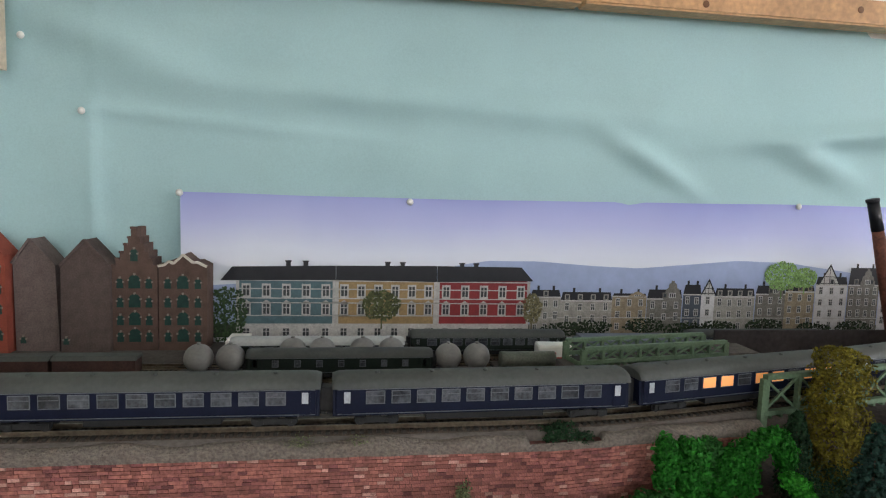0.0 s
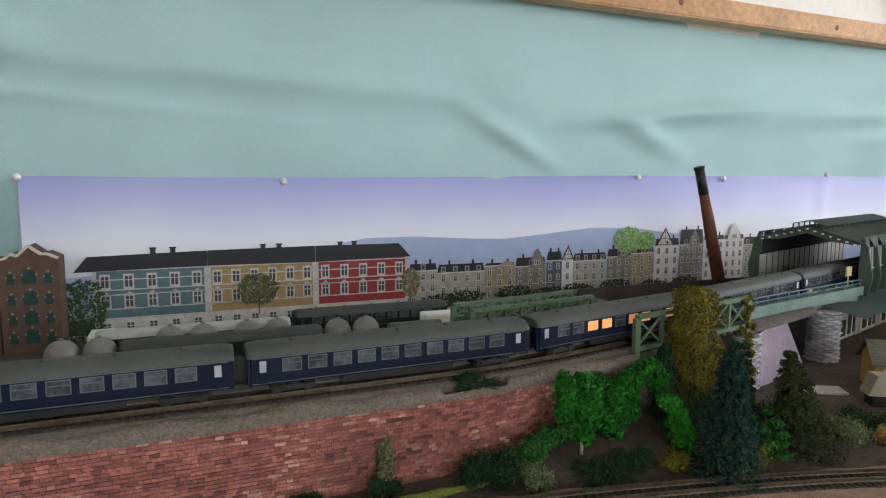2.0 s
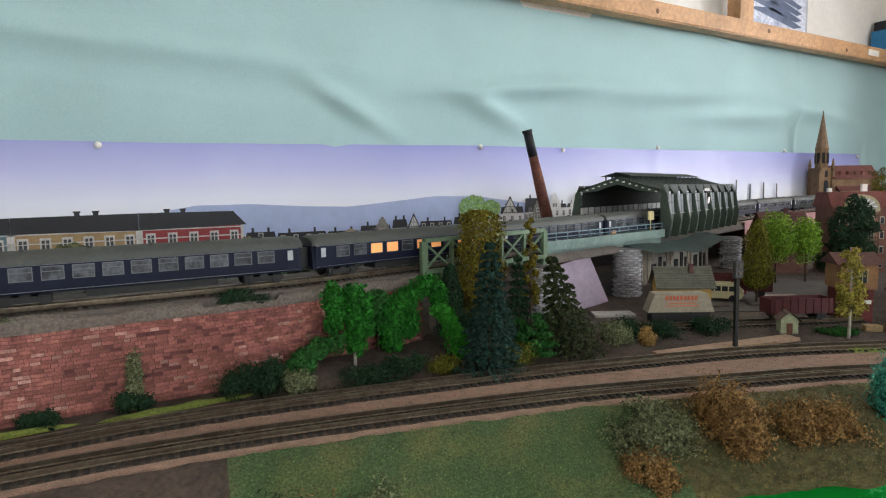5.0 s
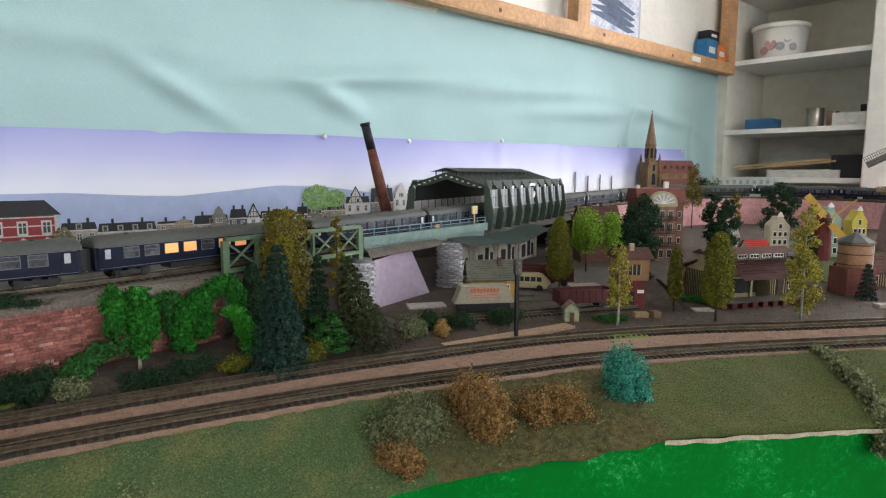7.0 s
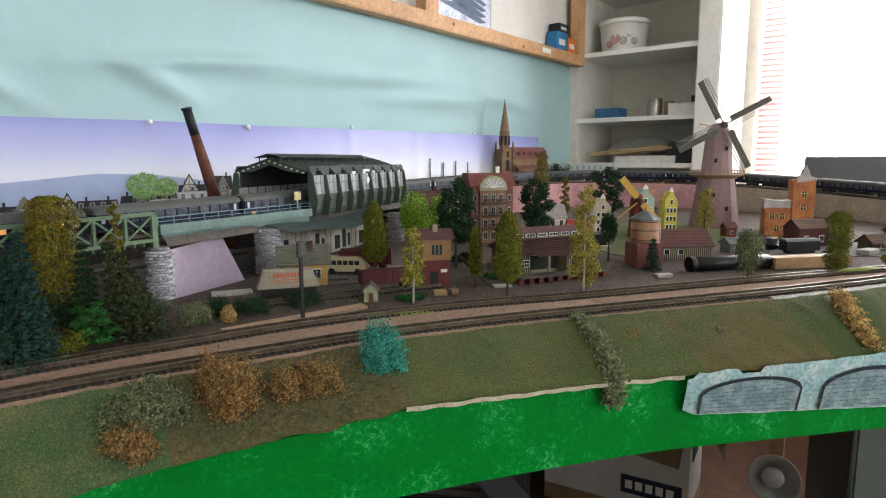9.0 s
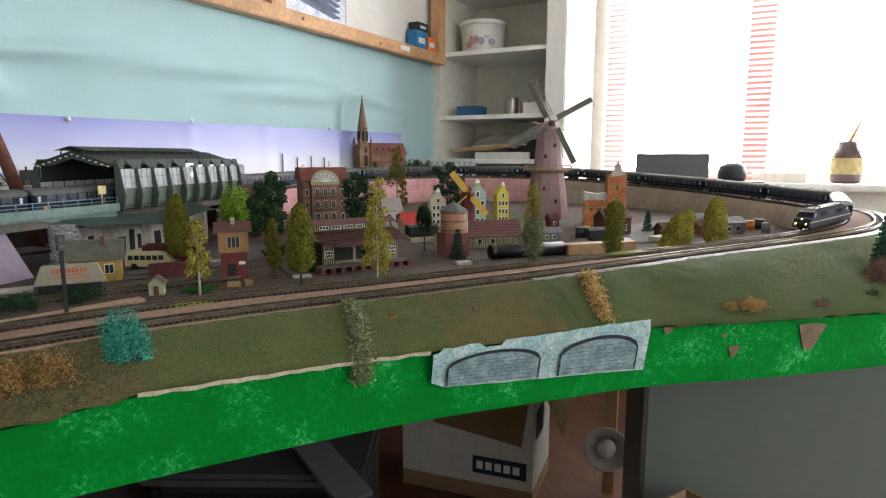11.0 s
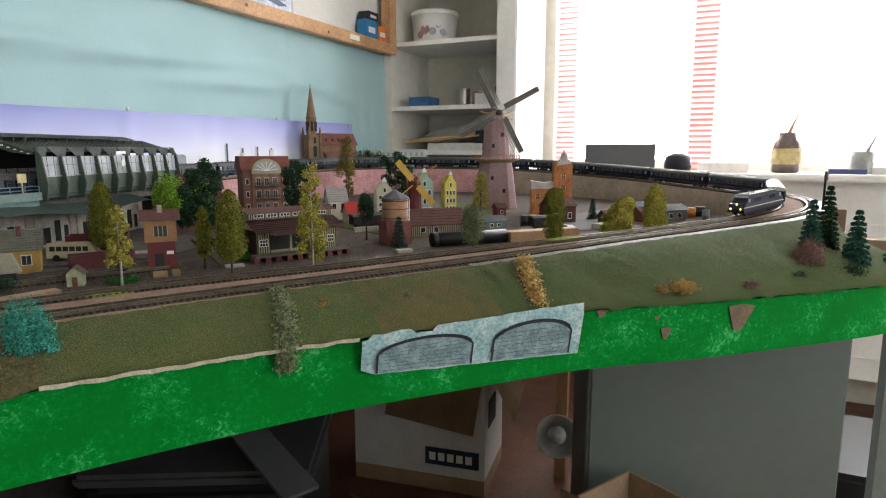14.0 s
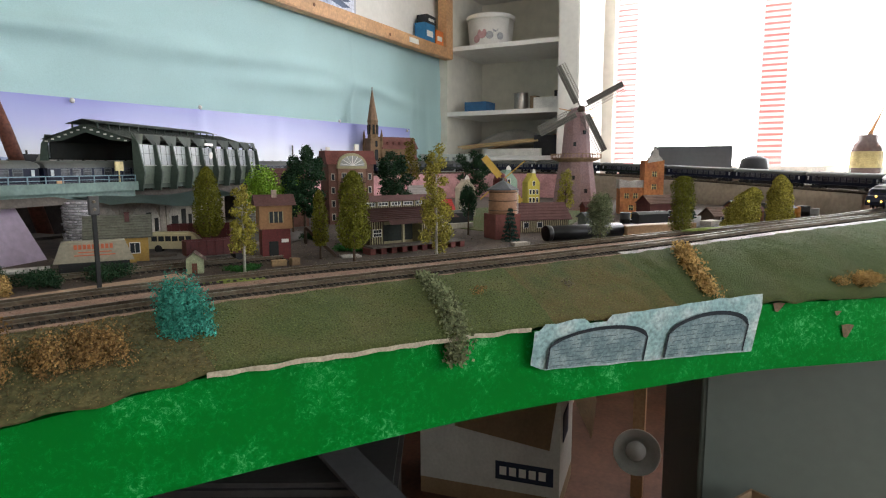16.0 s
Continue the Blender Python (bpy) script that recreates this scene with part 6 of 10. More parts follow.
def pier(x, y, r, ztop, label):
    t = thing("stone_pier", (x, y, Z), 0, label, "pier", "stone piers under the station")
    h = ztop - Z
    bm = BM()
    lathe(bm, [(r - 0.001, -0.003), (r - 0.001, h - 0.003), (r - 0.002, h)], 24)
    part("core", bm, mat("pier_joint", (0.17, 0.165, 0.17), 0.95, var=0.3, scale=60), t)
    rows = int((h - 0.002) / 0.0041)
    per = max(5, int(2 * math.pi * r / 0.019))
    rgp = random.Random(int(x * 1000))
    for i in range(rows):
        for k in range(per):
            a = 2 * math.pi * (k + 0.5 * (i % 2) + rgp.uniform(-0.08, 0.08)) / per
            if math.sin(a) > 0.45:
                continue
            o = new("stone", stone_me)
            o.parent = t
            rr = r + rgp.uniform(-0.0014, 0.0014)
            o.matrix_basis = Matrix.Translation((rr * math.cos(a), rr * math.sin(a), i * 0.0041)) @ Matrix.Rotation(a, 4, "Z") @ Matrix.Diagonal((1, rgp.uniform(0.8, 1.05), 1.0, 1))
    return t


pier(0.888, 0.668, 0.022, 1.124, "round pier of rough grey stones under the platform")
pier(0.655, 0.612, 0.017, 1.119, "round pier of rough grey stones beside the lattice bridge")
pier(1.36, 0.79, 0.022, 1.112, "round pier of rough grey stones under the station hall")
bm = BM()
vs = [bm.verts.new(p) for p in ((0.672, 0.61, 1.113), (0.79, 0.66, 1.118), (0.822, 0.645, 1.036), (0.672, 0.6, 1.03))]
bm.faces.new(vs)
bmesh.ops.solidify(bm, geom=bm.faces[:], thickness=0.003)
solid("card_screen", bm, mat("card_lilac", (0.6, 0.5, 0.62), 0.7, var=0.12, scale=20, bump=0.1), "lilac card leaning under the platform", "card")
# dark sheet added to stand in for the shaded space under the station
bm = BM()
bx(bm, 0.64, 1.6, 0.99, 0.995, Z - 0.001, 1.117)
solid("undercroft_wall", bm, mat("undercroft", (0.055, 0.045, 0.045), 0.9, var=0.3, scale=20), "dark sheet standing in for the shaded space beneath the station", "wall", "structure")

# printed arcade below the hall and the awning above it
arc = thing("arcade_front", (0.9, 0.7, Z - 0.001), HR - 3, "beige arcade front with printed arches under the hall", "building front")
bm = BM()
AL = 0.45
bx(bm, 0, AL, 0, 0.006, 0, 0.078)
part("wall", bm, mat("arcade_beige", (0.4, 0.35, 0.29), 0.8, var=0.3, scale=40, bump=0.1), arc)
for k in range(4):
    cx = 0.06 + 0.11 * k
    bm = BM()
    prism(bm, arch_poly(cx, 0.006, 0.086, 0.062, 12), -0.0012, 0.0)
    ar = part("arch", bm, mat("arcade_arch", (0.5, 0.46, 0.4), 0.8, var=0.3, scale=50), arc)
    bm = BM()
    for q, w, h in ((-0.022, 0.02, 0.03), (0.008, 0.014, 0.042), (0.03, 0.01, 0.03)):
        bx(bm, cx + q - w / 2, cx + q + w / 2, -0.0024, -0.001, 0.008, 0.008 + h)
    part("door", bm, hall_dark, arc)
    for q in (-0.045, 0.045):
        bm = BM()
        bx(bm, cx + q - 0.004, cx + q + 0.004, -0.0022, 0, 0, 0.06)
        part("pilaster", bm, mat("arcade_beige", (0.4, 0.35, 0.29)), arc)
bm = BM()
rows = []
for u in np.linspace(0, 1, 30):
    x, y = 0.897 + (1.29 - 0.897) * u, 0.628 + (0.765 - 0.628) * u
    sag = 0.006 * math.sin(u * 9) - 0.012 * math.sin(math.pi * u)
    rows.append([(x + 0.006, y - 0.016, 1.1165 - 0.005 * u + sag * 0.7), (x - 0.012, y + 0.03, 1.127 + sag * 0.4), (x - 0.025, y + 0.06, 1.1315)])
loft(bm, rows)
bmesh.ops.solidify(bm, geom=bm.faces[:], thickness=0.0012)
solid("awning", bm, mat("awning_green", (0.1, 0.15, 0.14), 0.6, var=0.15, scale=30), "wavy grey-green awning hanging below the hall", "awning")

# ---- houses ----
cream = mat("cream_wall", (0.36, 0.32, 0.19), 0.8, var=0.2, scale=60)
red_paint = mat("red_paint", (0.13, 0.02, 0.018), 0.6, var=0.25, scale=60)
ochre = mat("ochre_wall", (0.3, 0.16, 0.075), 0.8, var=0.2, scale=60)
tile_red = mat("roof_red", (0.105, 0.046, 0.042), 0.8, var=0.3, scale=60, bump=0.4)
tile_grey = mat("roof_grey", (0.115, 0.115, 0.09), 0.8, var=0.3, scale=60, bump=0.4)
slate = mat("slate", (0.1, 0.105, 0.115), 0.6, var=0.3, scale=60, bump=0.3)
win_dark = mat("window_dark", (0.03, 0.035, 0.04), 0.15, var=0.2)
timber = mat("timber", (0.07, 0.045, 0.03), 0.8, var=0.3, scale=80)


def house(name, x, y, rz, w, d, h, rh, wall_m, roof_m, label, wins=(), cat="house", over=0.004, chimney=None, courses=6, z=Z, floor2=None):
    """A gabled house: ridge along its local x. wins: (x, z, w, h) on the front, which faces local -y."""
    t = thing(name, (x, y, z), rz, label, cat)
    bm = BM()
    prism(bm, [(0, 0), (d, 0), (d, h), (d / 2, h + rh), (0, h)], -w / 2, w / 2, 0, "yz")
    part("wall", bm, wall_m, t)
    for s in (0, 1):
        y0, y1 = (-over, d / 2) if s == 0 else (d + over, d / 2)
        z0 = h - rh * over / (d / 2)
        bm = BM()
        prof_r = []
        for k in range(courses):
            q = k / courses
            e = (k + 1) / courses
            prof_r.append((y0 + (y1 - y0) * q, z0 + (h + rh - z0) * q - 0.0002))
            prof_r.append((y0 + (y1 - y0) * q, z0 + (h + rh - z0) * q + 0.0016))
            prof_r.append((y0 + (y1 - y0) * e, z0 + (h + rh - z0) * e + 0.0008))
        loft(bm, [[(-w / 2 - over, y, z) for y, z in prof_r], [(w / 2 + over, y, z) for y, z in prof_r]], 0, False)
        part("roof", bm, roof_m, t)
    for wx, wz, ww, wh in wins:
        bm = BM()
        bx(bm, wx - ww / 2 - 0.001, wx + ww / 2 + 0.001, -0.0012, 0, wz - 0.001, wz + wh + 0.001)
        fr = part("window_frame", bm, white_paint, t)
        bm = BM()
        bx(bm, wx - ww / 2, wx - 0.0003, -0.0016, -0.001, wz, wz + wh)
        bx(bm, wx + 0.0003, wx + ww / 2, -0.0016, -0.001, wz, wz + wh)
        part("pane", bm, win_dark, fr)
    if chimney:
        bm = BM()
        cx, cy, ch_h = chimney
        bx(bm, cx - 0.003, cx + 0.003, cy - 0.003, cy + 0.003, h, h + rh + ch_h)
        bx(bm, cx - 0.0037, cx + 0.0037, cy - 0.0037, cy + 0.0037, h + rh + ch_h, h + rh + ch_h + 0.0012)
        part("chimney", bm, tile_red, t)
    return t


FR = -40  # most of the town is turned to follow the front track
# the small line-side hut
hut = house("hut", 0.846, 0.35, 45, 0.02, 0.02, 0.0185, 0.0085, mat("hut_green", (0.3, 0.33, 0.2), 0.8, var=0.3, scale=90), mat("hut_roof", (0.13, 0.085, 0.07), 0.8, var=0.3), "tiny pale green line-side hut with brown roof", [], "hut", 0.003, None, 4)
bm = BM()
bx(bm, -0.0112, -0.0098, 0.0068, 0.0132, 0.0, 0.0135)
part("door", bm, mat("hut_door", (0.12, 0.045, 0.025), 0.7), hut)
# the signal box
sb = thing("signal_box", (0.965, 0.335, Z), FR, "two-storey signal box, dark red below and ochre above", "signal box")
bm = BM()
bx(bm, -0.02, 0.02, 0, 0.04, 0, 0.046)
part("ground_floor", bm, red_paint, sb)
bm = BM()
bx(bm, -0.023, 0.023, -0.003, 0.043, 0.046, 0.08)
part("upper_floor", bm, ochre, sb)
bm = BM()
prism(bm, [(-0.008, 0.0795), (0.048, 0.0795), (0.02, 0.0945)], -0.029, 0.029, 0, "yz")
part("roof", bm, tile_red, sb)
bm = BM()
bx(bm, -0.003, 0.004, 0.012, 0.019, 0.084, 0.101)
part("chimney", bm, mat("chimney_pale", (0.4, 0.3, 0.25), 0.8), sb)
for x, z, w, h, nm, m in ((0.0, 0.055, 0.019, 0.016, "window", win_dark), (-0.004, 0.004, 0.013, 0.024, "door", hall_dark), (0.012, 0.026, 0.01, 0.005, "name_plate", white_paint)):
    bm = BM()
    bx(bm, x - w / 2, x + w / 2, -0.0042 if z > 0.046 else -0.0012, -0.003 if z > 0.046 else 0, z, z + h)
    o = part(nm, bm, m, sb)
    if nm == "window":
        bm = BM()
        for q in (-0.0095, -0.0032, 0.0032, 0.0095):
            bx(bm, q - 0.0006, q + 0.0006, -0.0048, -0.0042, z, z + h)
        part("glazing_bar", bm, cream, o)
# stairs beside it
bm = BM()
rod(bm, (0.045, 0.012, 0.044), (0.085, -0.004, 0.002), 0.002, 0.004)
rod(bm, (0.045, 0.022, 0.044), (0.085, 0.006, 0.002), 0.002, 0.004)
for k in range(9):
    q = k / 8
    rod(bm, (0.045 + 0.04 * q, 0.012 - 0.016 * q, 0.045 - 0.042 * q), (0.045 + 0.04 * q, 0.022 - 0.016 * q, 0.045 - 0.042 * q), 0.004, 0.001)
part("staircase", bm, timber, sb)

# the goods shed
plank_dark = mat("plank_dark", (0.05, 0.032, 0.024), 0.8, var=0.3, scale=80)


def boarding(bm, a, b, z0, z1, out, every=0.0042):
    """Upright dark cover strips on a wall from a to b in plan."""
    a, b = Vector((*a, 0)), Vector((*b, 0))
    n = max(1, int((b - a).length / every))
    for k in range(n + 1):
        p = a.lerp(b, k / n) + Vector((*out, 0))
        rod(bm, (p.x, p.y, z0), (p.x, p.y, z1), 0.0013, 0.0013)


fh = thing("goods_shed", (1.16, 0.225, Z), -27, "half-timbered cream goods shed with plum roof and loading platform", "goods shed")
bm = BM()
prism(bm, [(0.03, 0.0), (0.085, 0.0), (0.085, 0.05), (0.054, 0.064), (0.03, 0.064)], -0.075, 0.075, 0, "yz")
bx(bm, 0.022, 0.075, 0.0, 0.03, 0.0, 0.052)
bx(bm, -0.075, -0.052, 0.0, 0.03, 0.0, 0.052)
bx(bm, -0.052, 0.022, 0.001, 0.03, 0.042, 0.052)
bx(bm, -0.016, -0.012, 0.0005, 0.004, 0.0, 0.042)
part("wall", bm, cream, fh)
bm = BM()
boarding(bm, (0.024, 0), (0.073, 0), 0.012, 0.05, (0, -0.0006))
boarding(bm, (-0.074, 0), (-0.053, 0), 0.012, 0.05, (0, -0.0006))
boarding(bm, (-0.075, 0.002), (-0.075, 0.083), 0.0, 0.05, (-0.0006, 0))
boarding(bm, (0.075, 0.002), (0.075, 0.083), 0.0, 0.05, (0.0006, 0))
tagged(part("cover_strips", bm, plank_dark, fh), kind="stuff")
bm = BM()
bx(bm, -0.051, 0.021, 0.0285, 0.0298, 0.012, 0.042)
part("gate", bm, mat("gate_dark", (0.03, 0.036, 0.03), 0.8, var=0.3), fh)
for x, z, w, h, m in ((-0.064, 0.024, 0.015, 0.012, win_dark), (0.062, 0.022, 0.013, 0.013, win_dark), (0.04, 0.0125, 0.011, 0.026, timber)):
    bm = BM()
    bx(bm, x - w / 2, x + w / 2, -0.0018, 0.0, z, z + h)
    fr = part("window_frame" if m is win_dark else "door", bm, white_paint if m is win_dark else m, fh)
    if m is win_dark:
        bm = BM()
        for q in range(3):
            bx(bm, x - w / 2 + 0.001 + q * (w - 0.001) / 3, x - w / 2 + (q + 1) * (w - 0.001) / 3, -0.0024, -0.0018, z + 0.001, z + h * 0.45)
            bx(bm, x - w / 2 + 0.001 + q * (w - 0.001) / 3, x - w / 2 + (q + 1) * (w - 0.001) / 3, -0.0024, -0.0018, z + h * 0.55, z + h - 0.001)
        part("pane", bm, win_dark, fr)
for rows in ([(-0.02, 0.0495), (0.028, 0.0665)], [(0.104, 0.0465), (0.052, 0.0665)]):
    bm = BM()
    (ya, za), (yb, zb) = rows
    loft(bm, [[(x, ya + (yb - ya) * v, za + (zb - za) * v + (0.0009 if j % 2 else 0.0)) for j, v in enumerate(np.repeat(np.linspace(0, 1, 8), 2))] for x in (-0.084, 0.084)], 0, False)
    bmesh.ops.solidify(bm, geom=bm.faces[:], thickness=0.0014)
    part("roof", bm, tile_red, fh)
bm = BM()
loft(bm, [[(-0.058, -0.034, 0.0452), (0.028, -0.034, 0.0452)], [(-0.054, -0.0195, 0.0508), (0.024, -0.0195, 0.0508)]], 0, False)
bmesh.ops.solidify(bm, geom=bm.faces[:], thickness=0.0014)
part("canopy", bm, tile_red, fh)
cl = BM()
bx(cl, -0.078, 0.078, 0.029, 0.052, 0.062, 0.0785)
cl = part("clerestory", cl, cream, fh)
bm = BM()
boarding(bm, (-0.078, 0.029), (0.078, 0.029), 0.0665, 0.0785, (0, -0.0005))
tagged(part("cover_strips", bm, plank_dark, cl), kind="stuff")
for k in range(6):
    bm = BM()
    x = -0.06 + 0.024 * k
    bx(bm, x - 0.009, x + 0.009, 0.0268, 0.029, 0.0705, 0.0765)
    fr = part("window_frame", bm, white_paint, cl)
bm = BM()
for k in range(6):
    x = -0.06 + 0.024 * k
    for q in (-1, 0, 1):
        bx(bm, x + q * 0.0055 - 0.0021, x + q * 0.0055 + 0.0021, 0.0262, 0.0268, 0.0714, 0.0756)
part("panes", bm, win_dark, cl)
bm = BM()
prism(bm, [(0.019, 0.0783), (0.062, 0.0783), (0.0405, 0.087)], -0.084, 0.084, 0, "yz")
part("top_roof", bm, tile_red, fh)
bm = BM()
bx(bm, -0.088, 0.088, -0.03, -0.0005, 0.0095, 0.012)
part("platform", bm, mat("platform_grey", (0.12, 0.1, 0.085), 0.9, var=0.3, scale=80), fh)
bm = BM()
for k in range(10):
    bx(bm, -0.086 + 0.019 * k - 0.0045, -0.086 + 0.019 * k + 0.0045, -0.027, -0.002, 0, 0.0095)
part("platform_pier", bm, mat("pier_red", (0.16, 0.05, 0.045), 0.85, var=0.3, scale=90), fh)

# the water tower
wt = thing("water_tower", (1.372, 0.15, Z), FR, "round brown water tower on a dark red brick base", "water tower")
bm = BM()
bx(bm, -0.026, 0.026, -0.022, 0.026, 0, 0.046)
part("base", bm, mat("tower_base", (0.2, 0.07, 0.06), 0.85, var=0.3, scale=70, bump=0.3), wt)
bm = BM()
lathe(bm, [(0.026, 0.046), (0.0265, 0.05), (0.0255, 0.09), (0.0245, 0.091)], 24)
part("tank", bm, mat("tank_brown", (0.3, 0.16, 0.09), 0.7, var=0.25, scale=60), wt)
for z in (0.052, 0.07, 0.086):
    bm = BM()
    lathe(bm, [(0.0268, z), (0.0272, z + 0.0007), (0.0268, z + 0.0015)], 24)
    part("hoop", bm, timber, wt)
bm = BM()
lathe(bm, [(0.031, 0.0905), (0.0305, 0.092), (0.002, 0.108), (0.001, 0.113)], 8, smooth=False)
part("roof", bm, slate, wt)
bm = BM()
for k in range(12):
    rod(bm, (0.028, -0.008 + 0.0, 0.046 + k * 0.0035), (0.028, 0.0, 0.046 + k * 0.0035), 0.0008)
for y in (-0.008, 0.0):
    rod(bm, (0.028, y, 0.045), (0.028, y, 0.09), 0.001)
part("ladder", bm, white_paint, wt)

# goods at the front track: a black pipe, a long wooden box, wagons, small houses
pipe = thing("black_pipe", (1.36, 0.062, Z), -40, "thick black plastic pipe lying beside the track", "pipe")
bm = BM()
tube(bm, [(0, 0, 0.0135), (0.08, 0, 0.0135), (0.165, 0, 0.0135)], 0.0135, 0.0135, 20)
part("body", bm, mat("pipe_black", (0.012, 0.012, 0.013), 0.35, var=0.2, scale=30), pipe)
bm = BM()
lathe(bm, [(0.0142, 0), (0.0145, 0.002), (0.0145, 0.008), (0.0142, 0.01)], 20)
part("rim", bm, mat("pipe_black", (0.012, 0.012, 0.013)), pipe).matrix_basis = pose(0, 0, 0.0135, 0, 90, 0)
bm = BM()
bx(bm, 0, 0.17, 0, 0.03, 0, 0.022)
wb = thing("wooden_box", (1.475, -0.06, Z), -40, "long plain wooden box beside the track", "wooden box")
bmesh.ops.bevel(bm, geom=bm.edges[:], offset=0.001, segments=1, affect="EDGES")
part("body", bm, mat("box_wood", (0.36, 0.22, 0.11), 0.6, var=0.2, scale=30), wb)
shed2 = house("shed", 1.5, 0.12, FR - 6, 0.13, 0.065, 0.03, 0.028, cream, tile_red, "low cream shed with a plain dark red roof", [(-0.03, 0.01, 0.01, 0.01), (0.0, 0.01, 0.01, 0.01)], "shed", 0.006)
bm = BM()
boarding(bm, (-0.064, 0), (0.064, 0), 0.0, 0.029, (0, -0.0006))
boarding(bm, (-0.065, 0.002), (-0.065, 0.063), 0.0, 0.036, (-0.0006, 0))
tagged(part("cover_strips", bm, plank_dark, shed2), kind="stuff")
house("garden_shed", 1.66, 0.04, FR, 0.055, 0.035, 0.022, 0.01, mat("shed_grey", (0.14, 0.16, 0.14), 0.8, var=0.3), slate, "small grey-green wooden shed with slate roof", [(-0.012, 0.007, 0.008, 0.008), (0.008, 0.007, 0.008, 0.008)], "shed", 0.004)
house("garden_shed", 1.95, 0.13, FR, 0.03, 0.025, 0.026, 0.012, red_paint, tile_red, "tiny dark red wooden shed", [(0, 0.008, 0.007, 0.008)], "shed", 0.003)
house("cottage", 1.88, -0.2, FR, 0.05, 0.04, 0.02, 0.016, timber, mat("roof_brown", (0.1, 0.055, 0.035), 0.8, var=0.3), "small dark brown cottage with pitched roof", [(0, 0.006, 0.008, 0.008)], "house", 0.006)
house("cottage", 2.1, -0.24, FR, 0.05, 0.045, 0.026, 0.016, mat("rust_wall", (0.2, 0.08, 0.04), 0.8, var=0.3), slate, "small rust-brown workshop with grey roof", [(-0.01, 0.006, 0.01, 0.008)], "house", 0.005)

# the tall house with balconies
an = thing("apartment_house", (1.49, 0.58, 1.0395), -36, "tall brown brick apartment house with balconies and arched gable", "house")
an_brick = mat("apartment_brick", (0.17, 0.08, 0.06), 0.85, var=0.3, scale=70, bump=0.3)
bm = BM()
bx(bm, -0.055, 0.055, 0, 0.07, 0, 0.14)
part("wall", bm, an_brick, an)
bm = BM()
bx(bm, -0.034, 0.034, -0.006, 0.0, 0, 0.132)
part("bay", bm, mat("bay_brick", (0.24, 0.13, 0.09), 0.85, var=0.3, scale=70), an)
bm = BM()
prism(bm, [(-0.006, 0.14), (0.076, 0.14), (0.058, 0.172), (0.012, 0.172)], -0.06, 0.06, 0, "yz")
part("roof", bm, mat("apartment_roof", (0.17, 0.055, 0.045), 0.8, var=0.3, scale=60), an)
bm = BM()
prism(bm, [(-0.036, 0.13), (0.036, 0.13)] + [(0.036 * math.cos(a), 0.136 + 0.03 * math.sin(a)) for a in np.linspace(0, math.pi, 12)], -0.008, 0.012)
gab = part("gable", bm, cream, an)
bm = BM()
prism(bm, [(0.03 * math.cos(a), 0.136 + 0.024 * math.sin(a)) for a in np.linspace(0, math.pi, 12)], -0.0095, -0.008)
part("pane", bm, mat("an_pane", (0.35, 0.35, 0.33), 0.3, var=0.2, scale=80), gab)
bm = BM()
for k in range(7):
    a = math.pi * (k + 0.5) / 7
    rod(bm, (0, -0.01, 0.137), (0.03 * math.cos(a), -0.01, 0.136 + 0.024 * math.sin(a)), 0.0012)
part("glazing_bar", bm, white_paint, gab)
for fl in range(4):
    z = 0.008 + fl * 0.031
    for x in (-0.02, 0.0, 0.02):
        bm = BM()
        bx(bm, x - 0.006, x + 0.006, -0.0075, -0.006, z, z + 0.02)
        w = part("window", bm, mat("an_frame", (0.45, 0.4, 0.32), 0.6), an)
        bm = BM()
        bx(bm, x - 0.0045, x - 0.0005, -0.0082, -0.0074, z + 0.001, z + 0.018)
        bx(bm, x + 0.0005, x + 0.0045, -0.0082, -0.0074, z + 0.001, z + 0.018)
        part("pane", bm, win_dark, w)
    for x in (-0.045, 0.045):
        bm = BM()
        bx(bm, x - 0.0045, x + 0.0045, -0.0012, 0, z + 0.002, z + 0.018)
        w = part("window", bm, mat("an_frame", (0.45, 0.4, 0.32)), an)
        bm = BM()
        bx(bm, x - 0.0032, x + 0.0032, -0.0018, -0.0011, z + 0.003, z + 0.016)
        part("pane", bm, win_dark, w)
    if 0 < fl:
        bm = BM()
        bx(bm, -0.03, 0.03, -0.018, -0.006, z - 0.004, z - 0.002)
        for k in range(19):
            bx(bm, -0.03 + 0.06 * k / 18 - 0.0004, -0.03 + 0.06 * k / 18 + 0.0004, -0.018, -0.0172, z - 0.002, z + 0.007)
        bx(bm, -0.03, 0.03, -0.0182, -0.017, z + 0.0065, z + 0.0078)
        part("balcony", bm, timber, an)
for a in ((0.02, 0.03, 0.03, 0.038, 0.165, 0.188), (-0.05, -0.042, 0.03, 0.038, 0.165, 0.18)):
    bm = BM()
    bx(bm, *a)
    part("chimney", bm, white_paint, an)
house("cottage", 1.36, 0.66, -36, 0.09, 0.06, 0.1, 0.03, an_brick, tile_red, "brown brick house with red roof beside the apartment house", [(-0.02, 0.06, 0.012, 0.016), (0.02, 0.06, 0.012, 0.016)], "house", 0.005, (0.01, 0.03, 0.008))

